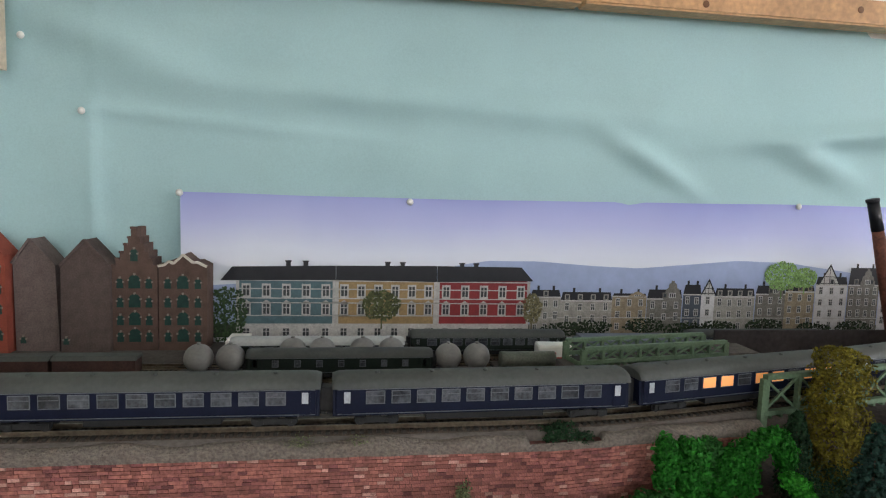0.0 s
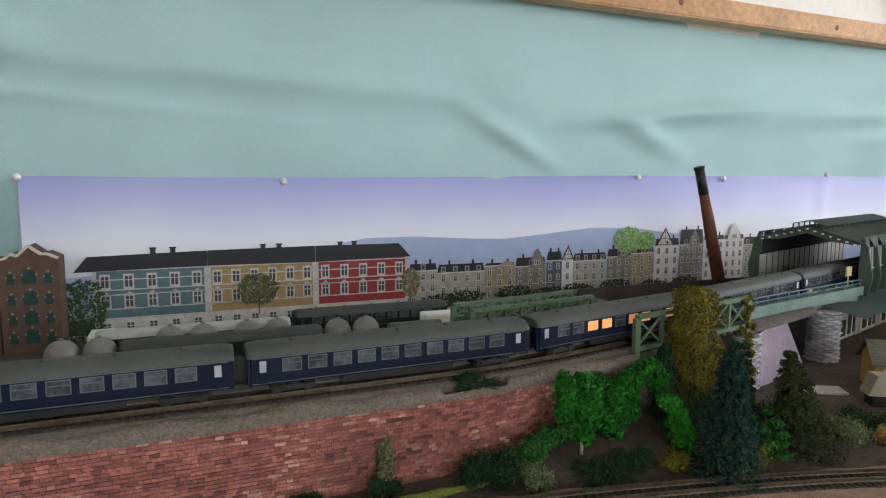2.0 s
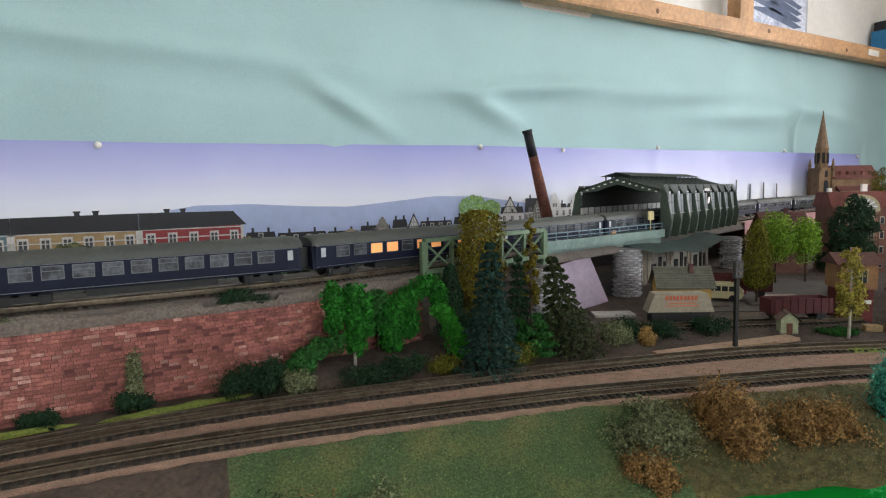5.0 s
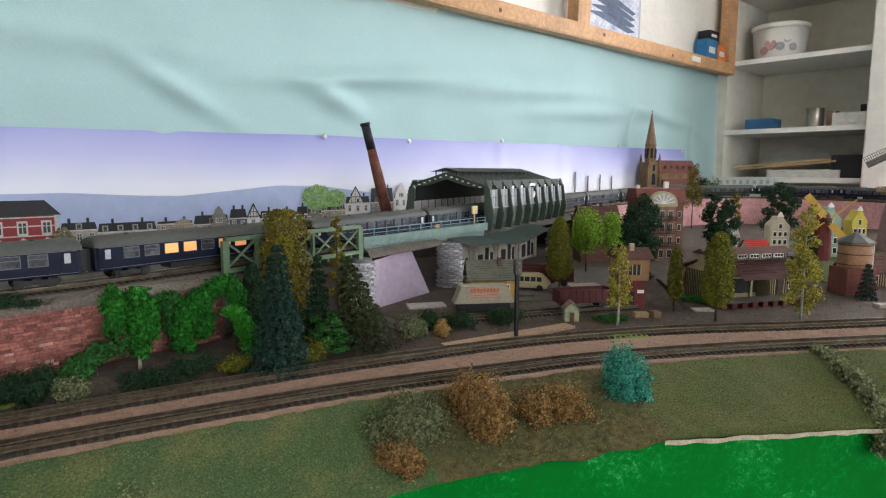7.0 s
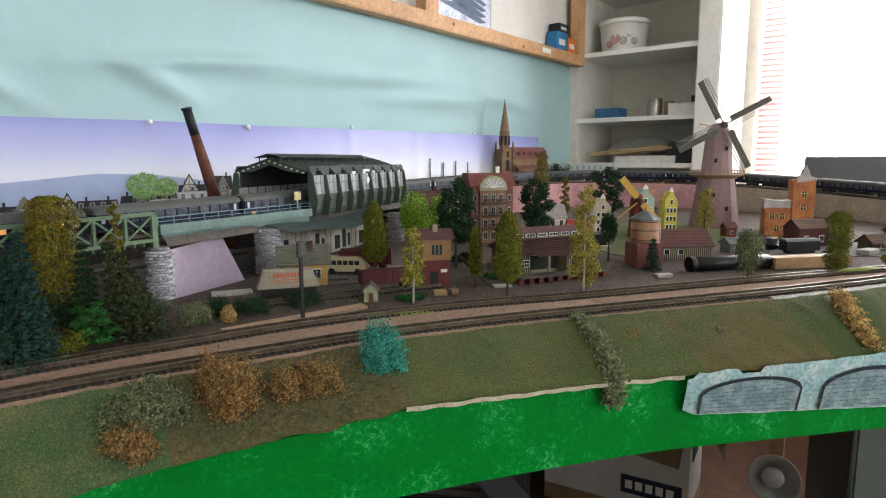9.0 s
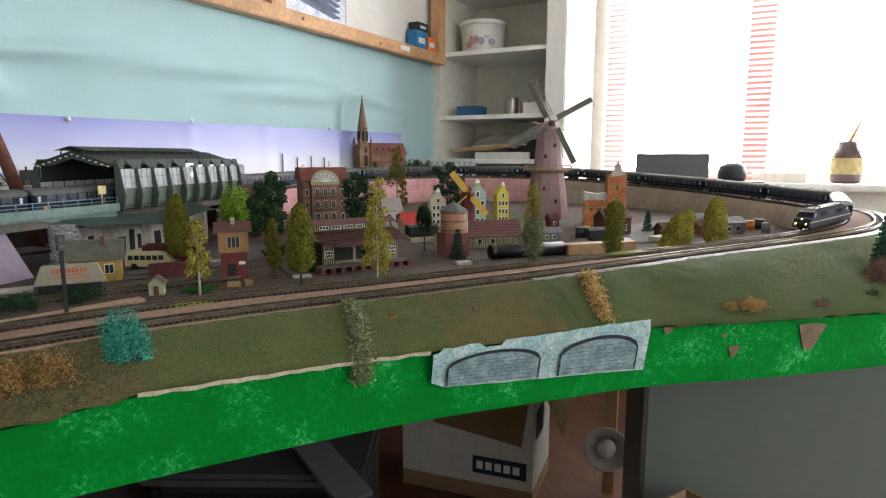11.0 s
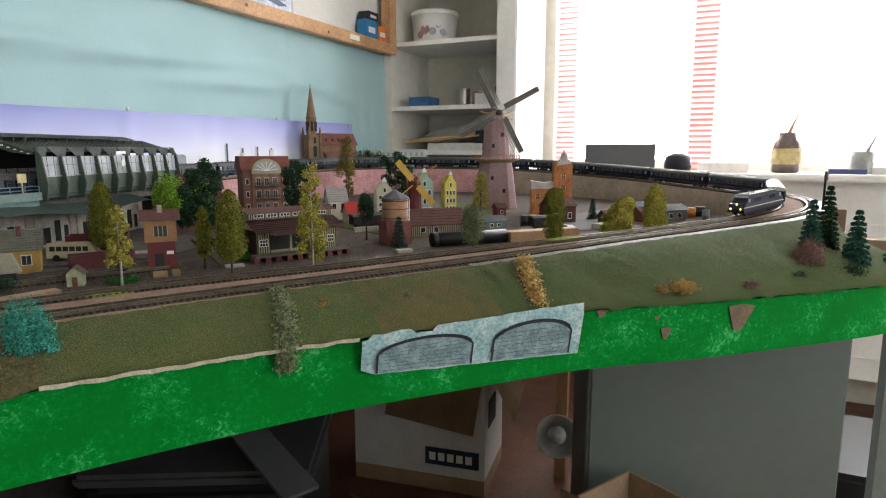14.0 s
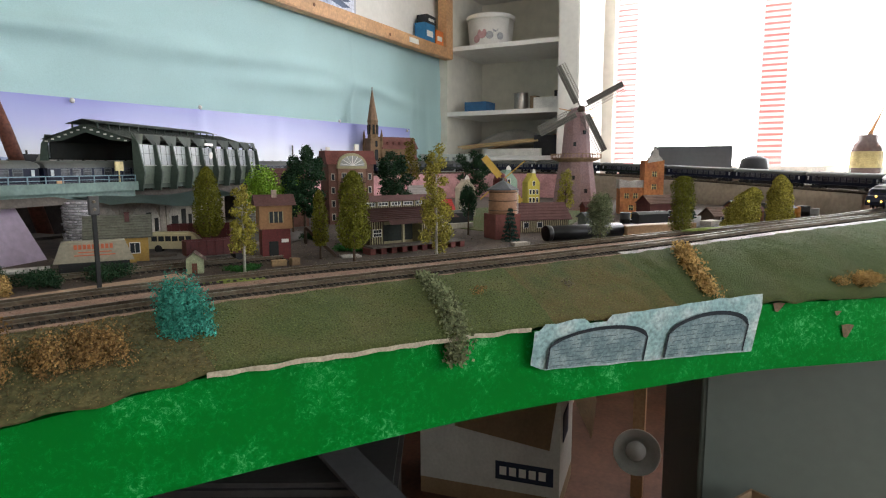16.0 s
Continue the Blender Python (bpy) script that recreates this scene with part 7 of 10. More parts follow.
# the church
chc = thing("church", (2.455, 1.165, 1.0395), -24, "brown stone church with slender spire and red-brown roof", "church")
ch_stone = mat("church_stone", (0.23, 0.145, 0.08), 0.9, var=0.3, scale=40, bump=0.4)
ch_roof = mat("church_roof", (0.16, 0.06, 0.05), 0.8, var=0.3, scale=50, bump=0.3)
bm = BM()
bx(bm, -0.026, 0.026, -0.026, 0.026, 0, 0.25)
part("tower", bm, ch_stone, chc)
for x in (-0.026, 0.026):
    for y in (-0.026, 0.026):
        bm = BM()
        bx(bm, x - 0.005, x + 0.005, y - 0.005, y + 0.005, 0, 0.24)
        lathe(bm, [(0.006, 0.24), (0.0055, 0.262), (0.001, 0.285)], 6, (x, y, 0))
        part("buttress", bm, ch_stone, chc)
bm = BM()
lathe(bm, [(0.022, 0.25), (0.0215, 0.315), (0.0235, 0.322)], 8, smooth=False)
part("belfry", bm, ch_stone, chc)
bm = BM()
lathe(bm, [(0.022, 0.322), (0.014, 0.37), (0.007, 0.415), (0.001, 0.45), (0.0028, 0.453), (0.001, 0.458)], 8, smooth=False)
part("spire", bm, mat("spire_brown", (0.27, 0.17, 0.11), 0.85, var=0.35, scale=60, bump=0.5), chc)
for k in range(8):
    a = (k + 0.5) * math.pi / 4
    bm = BM()
    bx(bm, -0.0015, 0.0015, -0.0045, 0.0045, 0.266, 0.305)
    part("belfry_opening", bm, hall_dark, chc).matrix_basis = pose(0.0212 * math.cos(a), 0.0212 * math.sin(a), 0, 0, 0, math.degrees(a))
bm = BM()
bx(bm, 0.026, 0.2, -0.032, 0.032, 0, 0.21)
part("nave", bm, ch_stone, chc)
bm = BM()
prism(bm, [(-0.038, 0.208), (0.038, 0.208), (0, 0.258)], 0.024, 0.206, 0, "yz")
part("roof", bm, ch_roof, chc)
bm = BM()
bx(bm, 0.04, 0.19, -0.05, -0.032, 0, 0.165)
prism(bm, [(-0.053, 0.165), (-0.03, 0.165), (-0.03, 0.184)], 0.036, 0.194, 1, "yz")
part("aisle", bm, [ch_stone, ch_roof], chc)
for k in range(5):
    x = 0.055 + 0.03 * k
    bm = BM()
    prism(bm, arch_poly(x, 0.125, 0.009, 0.03), -0.0515, -0.05)
    part("window", bm, win_dark, chc)
    bm = BM()
    bx(bm, x + 0.012, x + 0.0165, -0.056, -0.05, 0, 0.158)
    part("buttress", bm, ch_stone, chc)
    bm = BM()
    prism(bm, [(x - 0.005, 0.224), (x + 0.005, 0.224), (x, 0.236)], -0.031, -0.01)
    part("dormer", bm, ch_roof, chc)
for z, w, h in ((0.16, 0.016, 0.045), (0.215, 0.01, 0.025)):
    bm = BM()
    prism(bm, arch_poly(0, z, w, h), -0.0275, -0.026)
    part("window", bm, win_dark, chc)
# white town houses behind it
wh = thing("terrace_house", (2.78, 1.12, 1.0395), -62, "long pale green terrace of houses with rows of windows", "house")
pale = mat("pale_green", (0.5, 0.56, 0.52), 0.8, var=0.15, scale=60)
bm = BM()
bx(bm, 0, 0.3, 0, 0.04, 0, 0.185)
part("wall", bm, pale, wh)
bm = BM()
bx(bm, -0.003, 0.303, -0.004, 0.043, 0.185, 0.19)
part("cornice", bm, pale, wh)
for fl in range(2):
    for k in range(11):
        bm = BM()
        bx(bm, 0.012 + 0.026 * k, 0.024 + 0.026 * k, -0.0015, 0, 0.134 + fl * 0.026, 0.151 + fl * 0.026)
        part("window", bm, mat("pale_window", (0.3, 0.34, 0.34), 0.4), wh)

# gabled town houses of printed card
for k, (x, y, w, h, c, top) in enumerate(((1.86, 0.33, 0.05, 0.125, (0.3, 0.42, 0.33), "step"), (1.95, 0.29, 0.036, 0.115, (0.55, 0.45, 0.08), "point"), (1.79, 0.42, 0.045, 0.1, (0.55, 0.5, 0.38), "point"))):
    t = thing("gabled_house", (x, y, 1.0395), -48, "narrow gabled town house of coloured card, many windows", "house", "gabled card houses")
    wm = mat("gable_card_%s" % "abc"[k], c, 0.8, var=0.2, scale=70)
    bm = BM()
    prism(bm, [(-w / 2, 0), (w / 2, 0), (w / 2, h * 0.78), (w * 0.2, h * 0.92), (w * 0.12, h), (-w * 0.12, h), (-w * 0.2, h * 0.92), (-w / 2, h * 0.78)], 0, 0.04)
    part("wall", bm, wm, t)
    bm = BM()
    prism(bm, [(-w * 0.14, h), (w * 0.14, h), (w * 0.1, h + 0.006), (0, h + 0.012), (-w * 0.1, h + 0.006)], -0.001, 0.006)
    part("gable_top", bm, white_paint, t)
    for fl in range(4):
        for q in (-0.28, 0, 0.28):
            if fl == 3 and q:
                continue
            bm = BM()
            zz = 0.01 + fl * h * 0.2
            bx(bm, q * w - w * 0.1, q * w + w * 0.1, -0.0012, 0, zz, zz + h * 0.13)
            wi = part("window_frame", bm, white_paint, t)
            bm = BM()
            bx(bm, q * w - w * 0.075, q * w + w * 0.075, -0.0018, -0.001, zz + 0.001, zz + h * 0.115)
            part("pane", bm, win_dark, wi)
house("villa", 1.68, 0.5, -36, 0.05, 0.04, 0.055, 0.03, mat("villa_white", (0.6, 0.56, 0.48), 0.8, var=0.15), mat("villa_roof", (0.3, 0.28, 0.26), 0.8), "pale villa with steep gable among the trees", [(-0.012, 0.03, 0.01, 0.014), (0.012, 0.03, 0.01, 0.014)], "house")
house("cottage", 1.62, 0.4, -36, 0.05, 0.045, 0.03, 0.024, mat("cottage_cream", (0.55, 0.5, 0.36), 0.8, var=0.2), mat("bright_red_roof", (0.4, 0.035, 0.03), 0.7, var=0.2), "cream cottage with a bright red roof", [(-0.01, 0.01, 0.01, 0.012), (0.012, 0.01, 0.01, 0.012)])
house("shop", 1.22, 0.35, FR, 0.06, 0.045, 0.032, 0.014, red_paint, tile_red, "low dark red building behind the signal box", [(-0.015, 0.01, 0.012, 0.012), (0.012, 0.01, 0.012, 0.012)])


# ---- the windmills ----
def windmill(x, y, rz, s, body, prof, hub, blade_len, blade_m, tilt, label, z=1.0395, gallery=None, lattice=True, width=0.022):
    t = thing("windmill", (x, y, z), rz, label, "windmill")
    bm = BM()
    lathe(bm, prof, 12, smooth=False)
    part("tower", bm, body, t)
    if gallery:
        gz, gr = gallery
        bm = BM()
        lathe(bm, [(gr - 0.03, gz - 0.012), (gr, gz), (gr, gz + 0.003), (gr - 0.034, gz + 0.003)], 24)
        part("gallery_deck", bm, mat("gallery_wood", (0.3, 0.2, 0.12), 0.8, var=0.3, scale=80), t)
        bm = BM()
        for k in range(44):
            a = 2 * math.pi * k / 44
            rod(bm, (gr * math.cos(a), gr * math.sin(a), gz), (gr * math.cos(a), gr * math.sin(a), gz + 0.014), 0.0014)
            b = 2 * math.pi * (k + 1) / 44
            rod(bm, (gr * math.cos(a), gr * math.sin(a), gz + 0.014), (gr * math.cos(b), gr * math.sin(b), gz + 0.014), 0.0016)
        part("railing", bm, mat("gallery_wood", (0.3, 0.2, 0.12)), t)
    # local -y faces the wind
    hx_, hy, hz = hub
    bm = BM()
    tube(bm, [(0, 0.01, hz), (0, hy, hz)], 0.004 * s, 0.004 * s, 8)
    lathe(bm, [(0.007 * s, -0.006 * s), (0.008 * s, 0), (0.006 * s, 0.006 * s)], 10, (0, hy, hz))
    part("shaft", bm, timber, t)
    for k in range(4):
        a = radians(tilt + 90 * k)
        ob = new("sail")
        ob.parent = t
        ob.matrix_basis = Matrix.Translation((0, hy, hz)) @ Matrix.Rotation(a, 4, "Y")
        bm = BM()
        bx(bm, -0.0014 * s, 0.0014 * s, -0.0014 * s, 0.0014 * s, 0, blade_len)
        L0 = blade_len * 0.16
        if lattice:
            n = 22
            for j in range(n + 1):
                zz = L0 + (blade_len - L0) * j / n
                bx(bm, -width / 2, width / 2, -0.0022, -0.0014, zz - 0.0006, zz + 0.0006)
            for xx in (-width / 2, -width / 4, width / 4, width / 2):
                bx(bm, xx - 0.0008, xx + 0.0008, -0.0024, -0.0012, L0, blade_len)
            bx(bm, -width / 2, -0.001, 0.0012, 0.0018, L0, blade_len, 1)
        elif k % 2 == 0:
            bx(bm, -width / 2, width / 2, -0.002, -0.0005, L0, blade_len)
        me = link("sail", bm, blade_m)
        me.parent = t
        me.matrix_basis = ob.matrix_basis
        bpy.data.objects.remove(ob)
    return t


mill_body = mat("mill_lilac", (0.27, 0.18, 0.185), 0.8, var=0.3, scale=40, bump=0.35, tint=(0.26, 0.16, 0.15))
sail_m = [mat("sail_grey", (0.2, 0.185, 0.16), 0.7, var=0.3, scale=60), mat("sail_cloth", (0.1, 0.095, 0.085), 0.8, var=0.2)]
mill = windmill(2.188, 0.238, -60, 1.4, mill_body, [(0.072, 0), (0.062, 0.08), (0.052, 0.15), (0.045, 0.17), (0.038, 0.26), (0.034, 0.285), (0.02, 0.305), (0.004, 0.312)], (0, -0.05, 0.303), 0.142, sail_m, 62, "lilac-brown brick tower windmill with gallery and lattice sails", gallery=(0.157, 0.076), width=0.03)
bm = BM()
rod(bm, (0.02, 0.02, 0.29), (0.065, 0.05, 0.285), 0.004)
rod(bm, (0.02, -0.01, 0.3), (0.055, 0.02, 0.31), 0.003)
rod(bm, (-0.02, -0.01, 0.3), (-0.05, 0.02, 0.31), 0.003)
part("tail_beam", bm, pine, mill)
for z, a in ((0.2, 250), (0.1, 250), (0.06, 285), (0.235, 290)):
    bm = BM()
    bx(bm, -0.004, 0.004, -0.002, 0.002, -0.006, 0.006)
    rr = np.interp(z, [0, 0.15, 0.26], [0.072, 0.052, 0.038])
    part("window", bm, win_dark, mill).matrix_basis = pose(rr * math.cos(radians(a)), rr * math.sin(radians(a)), z, 0, 0, a + 90)
windmill(1.787, 0.325, -56, 1.0, red_paint, [(0.022, 0), (0.02, 0.06), (0.019, 0.1), (0.012, 0.115), (0.002, 0.12)], (0, -0.03, 0.1), 0.075, mat("sail_yellow", (0.52, 0.32, 0.06), 0.7, var=0.15, scale=40), -40, "small dark red windmill with plain yellow sails", lattice=False, width=0.017)

# the orange card house
oh = thing("orange_house", (2.07, 0.0, 1.0395), -68, "orange card house with stepped tower and painted windows", "house")
orange = mat("orange_card", (0.42, 0.16, 0.055), 0.8, var=0.4, scale=26, tint=(0.25, 0.075, 0.035))
bm = BM()
bx(bm, -0.012, 0.04, 0, 0.06, 0, 0.15)
part("tower", bm, orange, oh)
bm = BM()
bx(bm, -0.075, -0.0125, 0.004, 0.06, 0, 0.075)
part("wing", bm, orange, oh)
grey_card = mat("grey_card", (0.4, 0.37, 0.34), 0.8, var=0.25, scale=50)
bm = BM()
prism(bm, [(-0.078, 0.072), (-0.012, 0.072), (-0.012, 0.095), (-0.04, 0.092), (-0.078, 0.098)], 0.006, 0.06)
part("wing_roof", bm, grey_card, oh)
bm = BM()
prism(bm, [(-0.006, 0.142), (0.036, 0.149), (0.03, 0.158), (0.024, 0.162), (0.022, 0.176), (0.018, 0.178), (0.015, 0.188), (0.012, 0.178), (0.008, 0.176), (0.006, 0.162), (0.0, 0.158)], -0.002, 0.02)
part("gable_top", bm, grey_card, oh)
for x, z in ((0.014, 0.105), (0.014, 0.07), (-0.058, 0.045), (-0.034, 0.045), (-0.045, 0.012), (-0.025, 0.012)):
    y = -0.0012 if x > -0.012 else 0.0028
    bm = BM()
    bx(bm, x - 0.006, x + 0.006, y, y + 0.001, z, z + 0.014)
    w = part("window", bm, win_dark, oh)
    bm = BM()
    for q in (-0.006, 0, 0.006):
        bx(bm, x + q - 0.0006, x + q + 0.0006, y - 0.0005, y, z, z + 0.014)
    bx(bm, x - 0.006, x + 0.006, y - 0.0006, y, z + 0.008, z + 0.0092)
    part("glazing_bar", bm, mat("bar_yellow", (0.6, 0.5, 0.2), 0.7), w)
bm = BM()
prism(bm, arch_poly(0.014, 0, 0.022, 0.036), -0.0012, 0)
part("door", bm, hall_dark, oh)

# grey panel and black thing on the window side
bm = BM()
bx(bm, 0, 0.285, 0, 0.006, 0, 0.212)
gp = thing("screen_board", (2.965, 0.12, 1.0395), 0, "plain grey rectangular panel standing behind the track", "panel")
part("sheet", bm, mat("panel_grey", (0.13, 0.13, 0.135), 0.7, var=0.08, scale=10), gp).matrix_basis = pose(0, 0, 0, 0, 0, -91)
bm = BM()
bx(bm, 0.1, 0.17, 0.006, 0.03, 0, 0.1)
part("foot", bm, timber, gp).matrix_basis = pose(0, 0, 0, 0, 0, -91)
bm = BM()
lathe(bm, [(0.05, 0), (0.056, 0.02), (0.05, 0.06), (0.02, 0.075)], 16, (3.12, -0.24, 1.1398))
solid("black_bowl", bm, P_roof, "round black upturned bowl beside the grey panel", "bowl")
bm = BM()
bx(bm, 3.05, 3.25, -0.36, -0.14, Z - 0.001, 1.14)
solid("support_block", bm, cream_board, "cream block behind the curved tracks", "block")

# ---- rolling stock ----
blue = mat("coach_blue", (0.0045, 0.007, 0.022), 0.5, var=0.15, scale=50, bump=0.02, spec=0.15)
green_c = mat("coach_green", (0.012, 0.018, 0.014), 0.5, var=0.15, scale=50, bump=0.02, spec=0.15)
grey_roof = mat("coach_roof", (0.06, 0.065, 0.06), 0.6, var=0.15, scale=40, bump=0.05)
silver_roof = mat("coach_roof_silver", (0.42, 0.43, 0.42), 0.4, var=0.12, scale=40, bump=0.05)
black = mat("running_gear", (0.012, 0.012, 0.012), 0.6, var=0.3, scale=80)
frame_pale = mat("window_pale", (0.09, 0.1, 0.115), 0.4, var=0.1)
coach_pane = mat("coach_pane", (0.075, 0.08, 0.09), 0.15, var=0.45, scale=55, bump=0.0, tint=(0.02, 0.022, 0.026), rnd=0.5)
band = mat("cream_band", (0.55, 0.5, 0.36), 0.5, var=0.1)
lit = glow("lit_window", (1.0, 0.4, 0.13), 0.3)
HW, HB, HR0, HT = 0.0165, 0.011, 0.036, 0.0475  # half width, floor, eaves, roof


def bogie(t, x):
    bm = BM()
    bx(bm, x - 0.019, x + 0.019, -0.0135, -0.0115, 0.0035, 0.0085)
    bx(bm, x - 0.019, x + 0.019, 0.0115, 0.0135, 0.0035, 0.0085)
    bx(bm, x - 0.004, x + 0.004, -0.0125, 0.0125, 0.004, 0.0112)
    for q in (-0.012, 0.012):
        bx(bm, x + q - 0.003, x + q + 0.003, -0.0145, 0.0145, 0.0035, 0.0075)
    b = part("bogie", bm, black, t)
    for q in (-0.0145, 0.0145):
        bm = BM()
        lathe(bm, [(0.0057, -0.0098), (0.0057, -0.0078), (0.002, -0.0076), (0.002, 0.0076), (0.0057, 0.0078), (0.0057, 0.0098)], 14)
        part("wheelset", bm, black, b).matrix_basis = pose(x + q, 0, 0.0058, 90, 0, 0)


def coach(body, roof, label, L=0.28, wins=10, win=(0.0155, 0.0105), lit_at=(), stripe=None, baggage=False, pane_m=None, cat="railway coach"):
    t = thing("railway_coach", (0, 0, 0), 0, label, cat, "coaches of the train")
    bm = BM()
    prof = [(-HW + 0.001, HB), (-HW, HB + 0.003), (-HW, HR0), (HW, HR0), (HW, HB + 0.003), (HW - 0.001, HB)]
    prism(bm, prof, -L / 2, L / 2, 0, "yz")
    bmesh.ops.bevel(bm, geom=[e for e in bm.edges if abs(e.verts[0].co.x - e.verts[1].co.x) < 1e-6 and abs(e.verts[0].co.z - e.verts[1].co.z) > 0.01], offset=0.0035, segments=3, affect="EDGES")
    part("body", bm, body, t)
    bm = BM()
    rp = [(HW * math.cos(a) * 1.02, HR0 + (HT - HR0) * math.sin(a) ** 0.8) for a in np.linspace(0, math.pi, 13)]
    rows = []
    for x, k in ((-L / 2 - 0.0008, 0.78), (-L / 2 + 0.004, 0.94), (-L / 2 + 0.012, 1.0), (L / 2 - 0.012, 1.0), (L / 2 - 0.004, 0.94), (L / 2 + 0.0008, 0.78)):
        rows.append([(x, y, HR0 - 0.0004 + (z - HR0) * k) for y, z in rp])
    g = loft(bm, rows)
    bm.faces.new(g[0])
    bm.faces.new(g[-1][::-1])
    part("roof", bm, roof, t)
    for k in range(5):
        bm = BM()
        lathe(bm, [(0.0022, 0), (0.0022, 0.0016), (0.001, 0.002)], 8)
        part("roof_vent", bm, roof, t).matrix_basis = pose(-L * 0.36 + L * 0.18 * k, 0.004, HT - 0.0012)
    bm = BM()
    bx(bm, -L * 0.2, L * 0.2, -0.0115, 0.0115, 0.004, HB)
    part("underframe", bm, black, t)
    for x in (-L * 0.36, L * 0.36):
        bogie(t, x)
    for s in (-1, 1):
        xs = [-L / 2 + 0.026 + (L - 0.052) * (k + 0.5) / wins for k in range(wins)]
        for k, x in enumerate(xs):
            if baggage and k % 3 == 1:
                bm = BM()
                bx(bm, x - 0.013, x + 0.013, s * HW - 0.0004, s * HW + 0.0004, HB + 0.003, HR0 - 0.002)
                part("sliding_door", bm, mat("door_" + body.name, tuple(min(1, c * 1.25) for c in (0.022, 0.032, 0.024)), 0.4), t)
            bm = BM()
            w, h = win if not baggage else (0.008, 0.009)
            z0 = 0.0225
            bx(bm, x - w / 2 - 0.0008, x + w / 2 + 0.0008, s * HW - 0.0006, s * HW + 0.0003, z0 - 0.0008, z0 + h + 0.0008)
            f = part("window_frame", bm, frame_pale, t)
            bm = BM()
            bx(bm, x - w / 2, x + w / 2, s * HW - 0.0007, s * HW + 0.0005, z0, z0 + h)
            part("pane", bm, lit if k in lit_at else (pane_m or coach_pane), f)
            if k not in lit_at and not baggage:
                bm = BM()
                bx(bm, x - w / 2, x + w / 2, s * HW - 0.0008, s * HW + 0.0007, z0 + h * 0.62, z0 + h * 0.68)
                part("glazing_bar", bm, frame_pale, f)
        for x in (-L / 2 + 0.0125, L / 2 - 0.0125):
            bm = BM()
            bx(bm, x - 0.0048, x + 0.0048, s * HW - 0.0005, s * HW + 0.0003, HB + 0.002, HR0 - 0.001)
            d = part("door", bm, body, t)
            bm = BM()
            bx(bm, x - 0.0028, x + 0.0028, s * HW - 0.0005, s * HW + 0.0006, 0.023, 0.033)
            part("pane", bm, mat("door_pane", (0.4, 0.42, 0.45), 0.2, var=0.1), d)
        bm = BM()
        bx(bm, -L / 2 + 0.004, L / 2 - 0.004, s * HW - 0.0003, s * HW + 0.00025, HB + 0.0016, HB + 0.0023)
        bx(bm, -L / 2 + 0.004, L / 2 - 0.004, s * HW - 0.0003, s * HW + 0.00025, HR0 - 0.0012, HR0 - 0.0006)
        part("trim_line", bm, stripe or frame_pale, t)
    for s in (-1, 1):
        bm = BM()
        bx(bm, s * (L / 2 + 0.0035) - 0.0035, s * (L / 2 + 0.0035) + 0.0035, -0.0055, 0.0055, 0.012, 0.034)
        part("gangway", bm, black, t)
        bm = BM()
        for y in (-0.01, 0.01):
            tube(bm, [(s * L / 2, y, 0.0125), (s * (L / 2 + 0.005), y, 0.0125)], 0.0012, 0.0012, 6)
        part("buffer", bm, black, t)
    return t


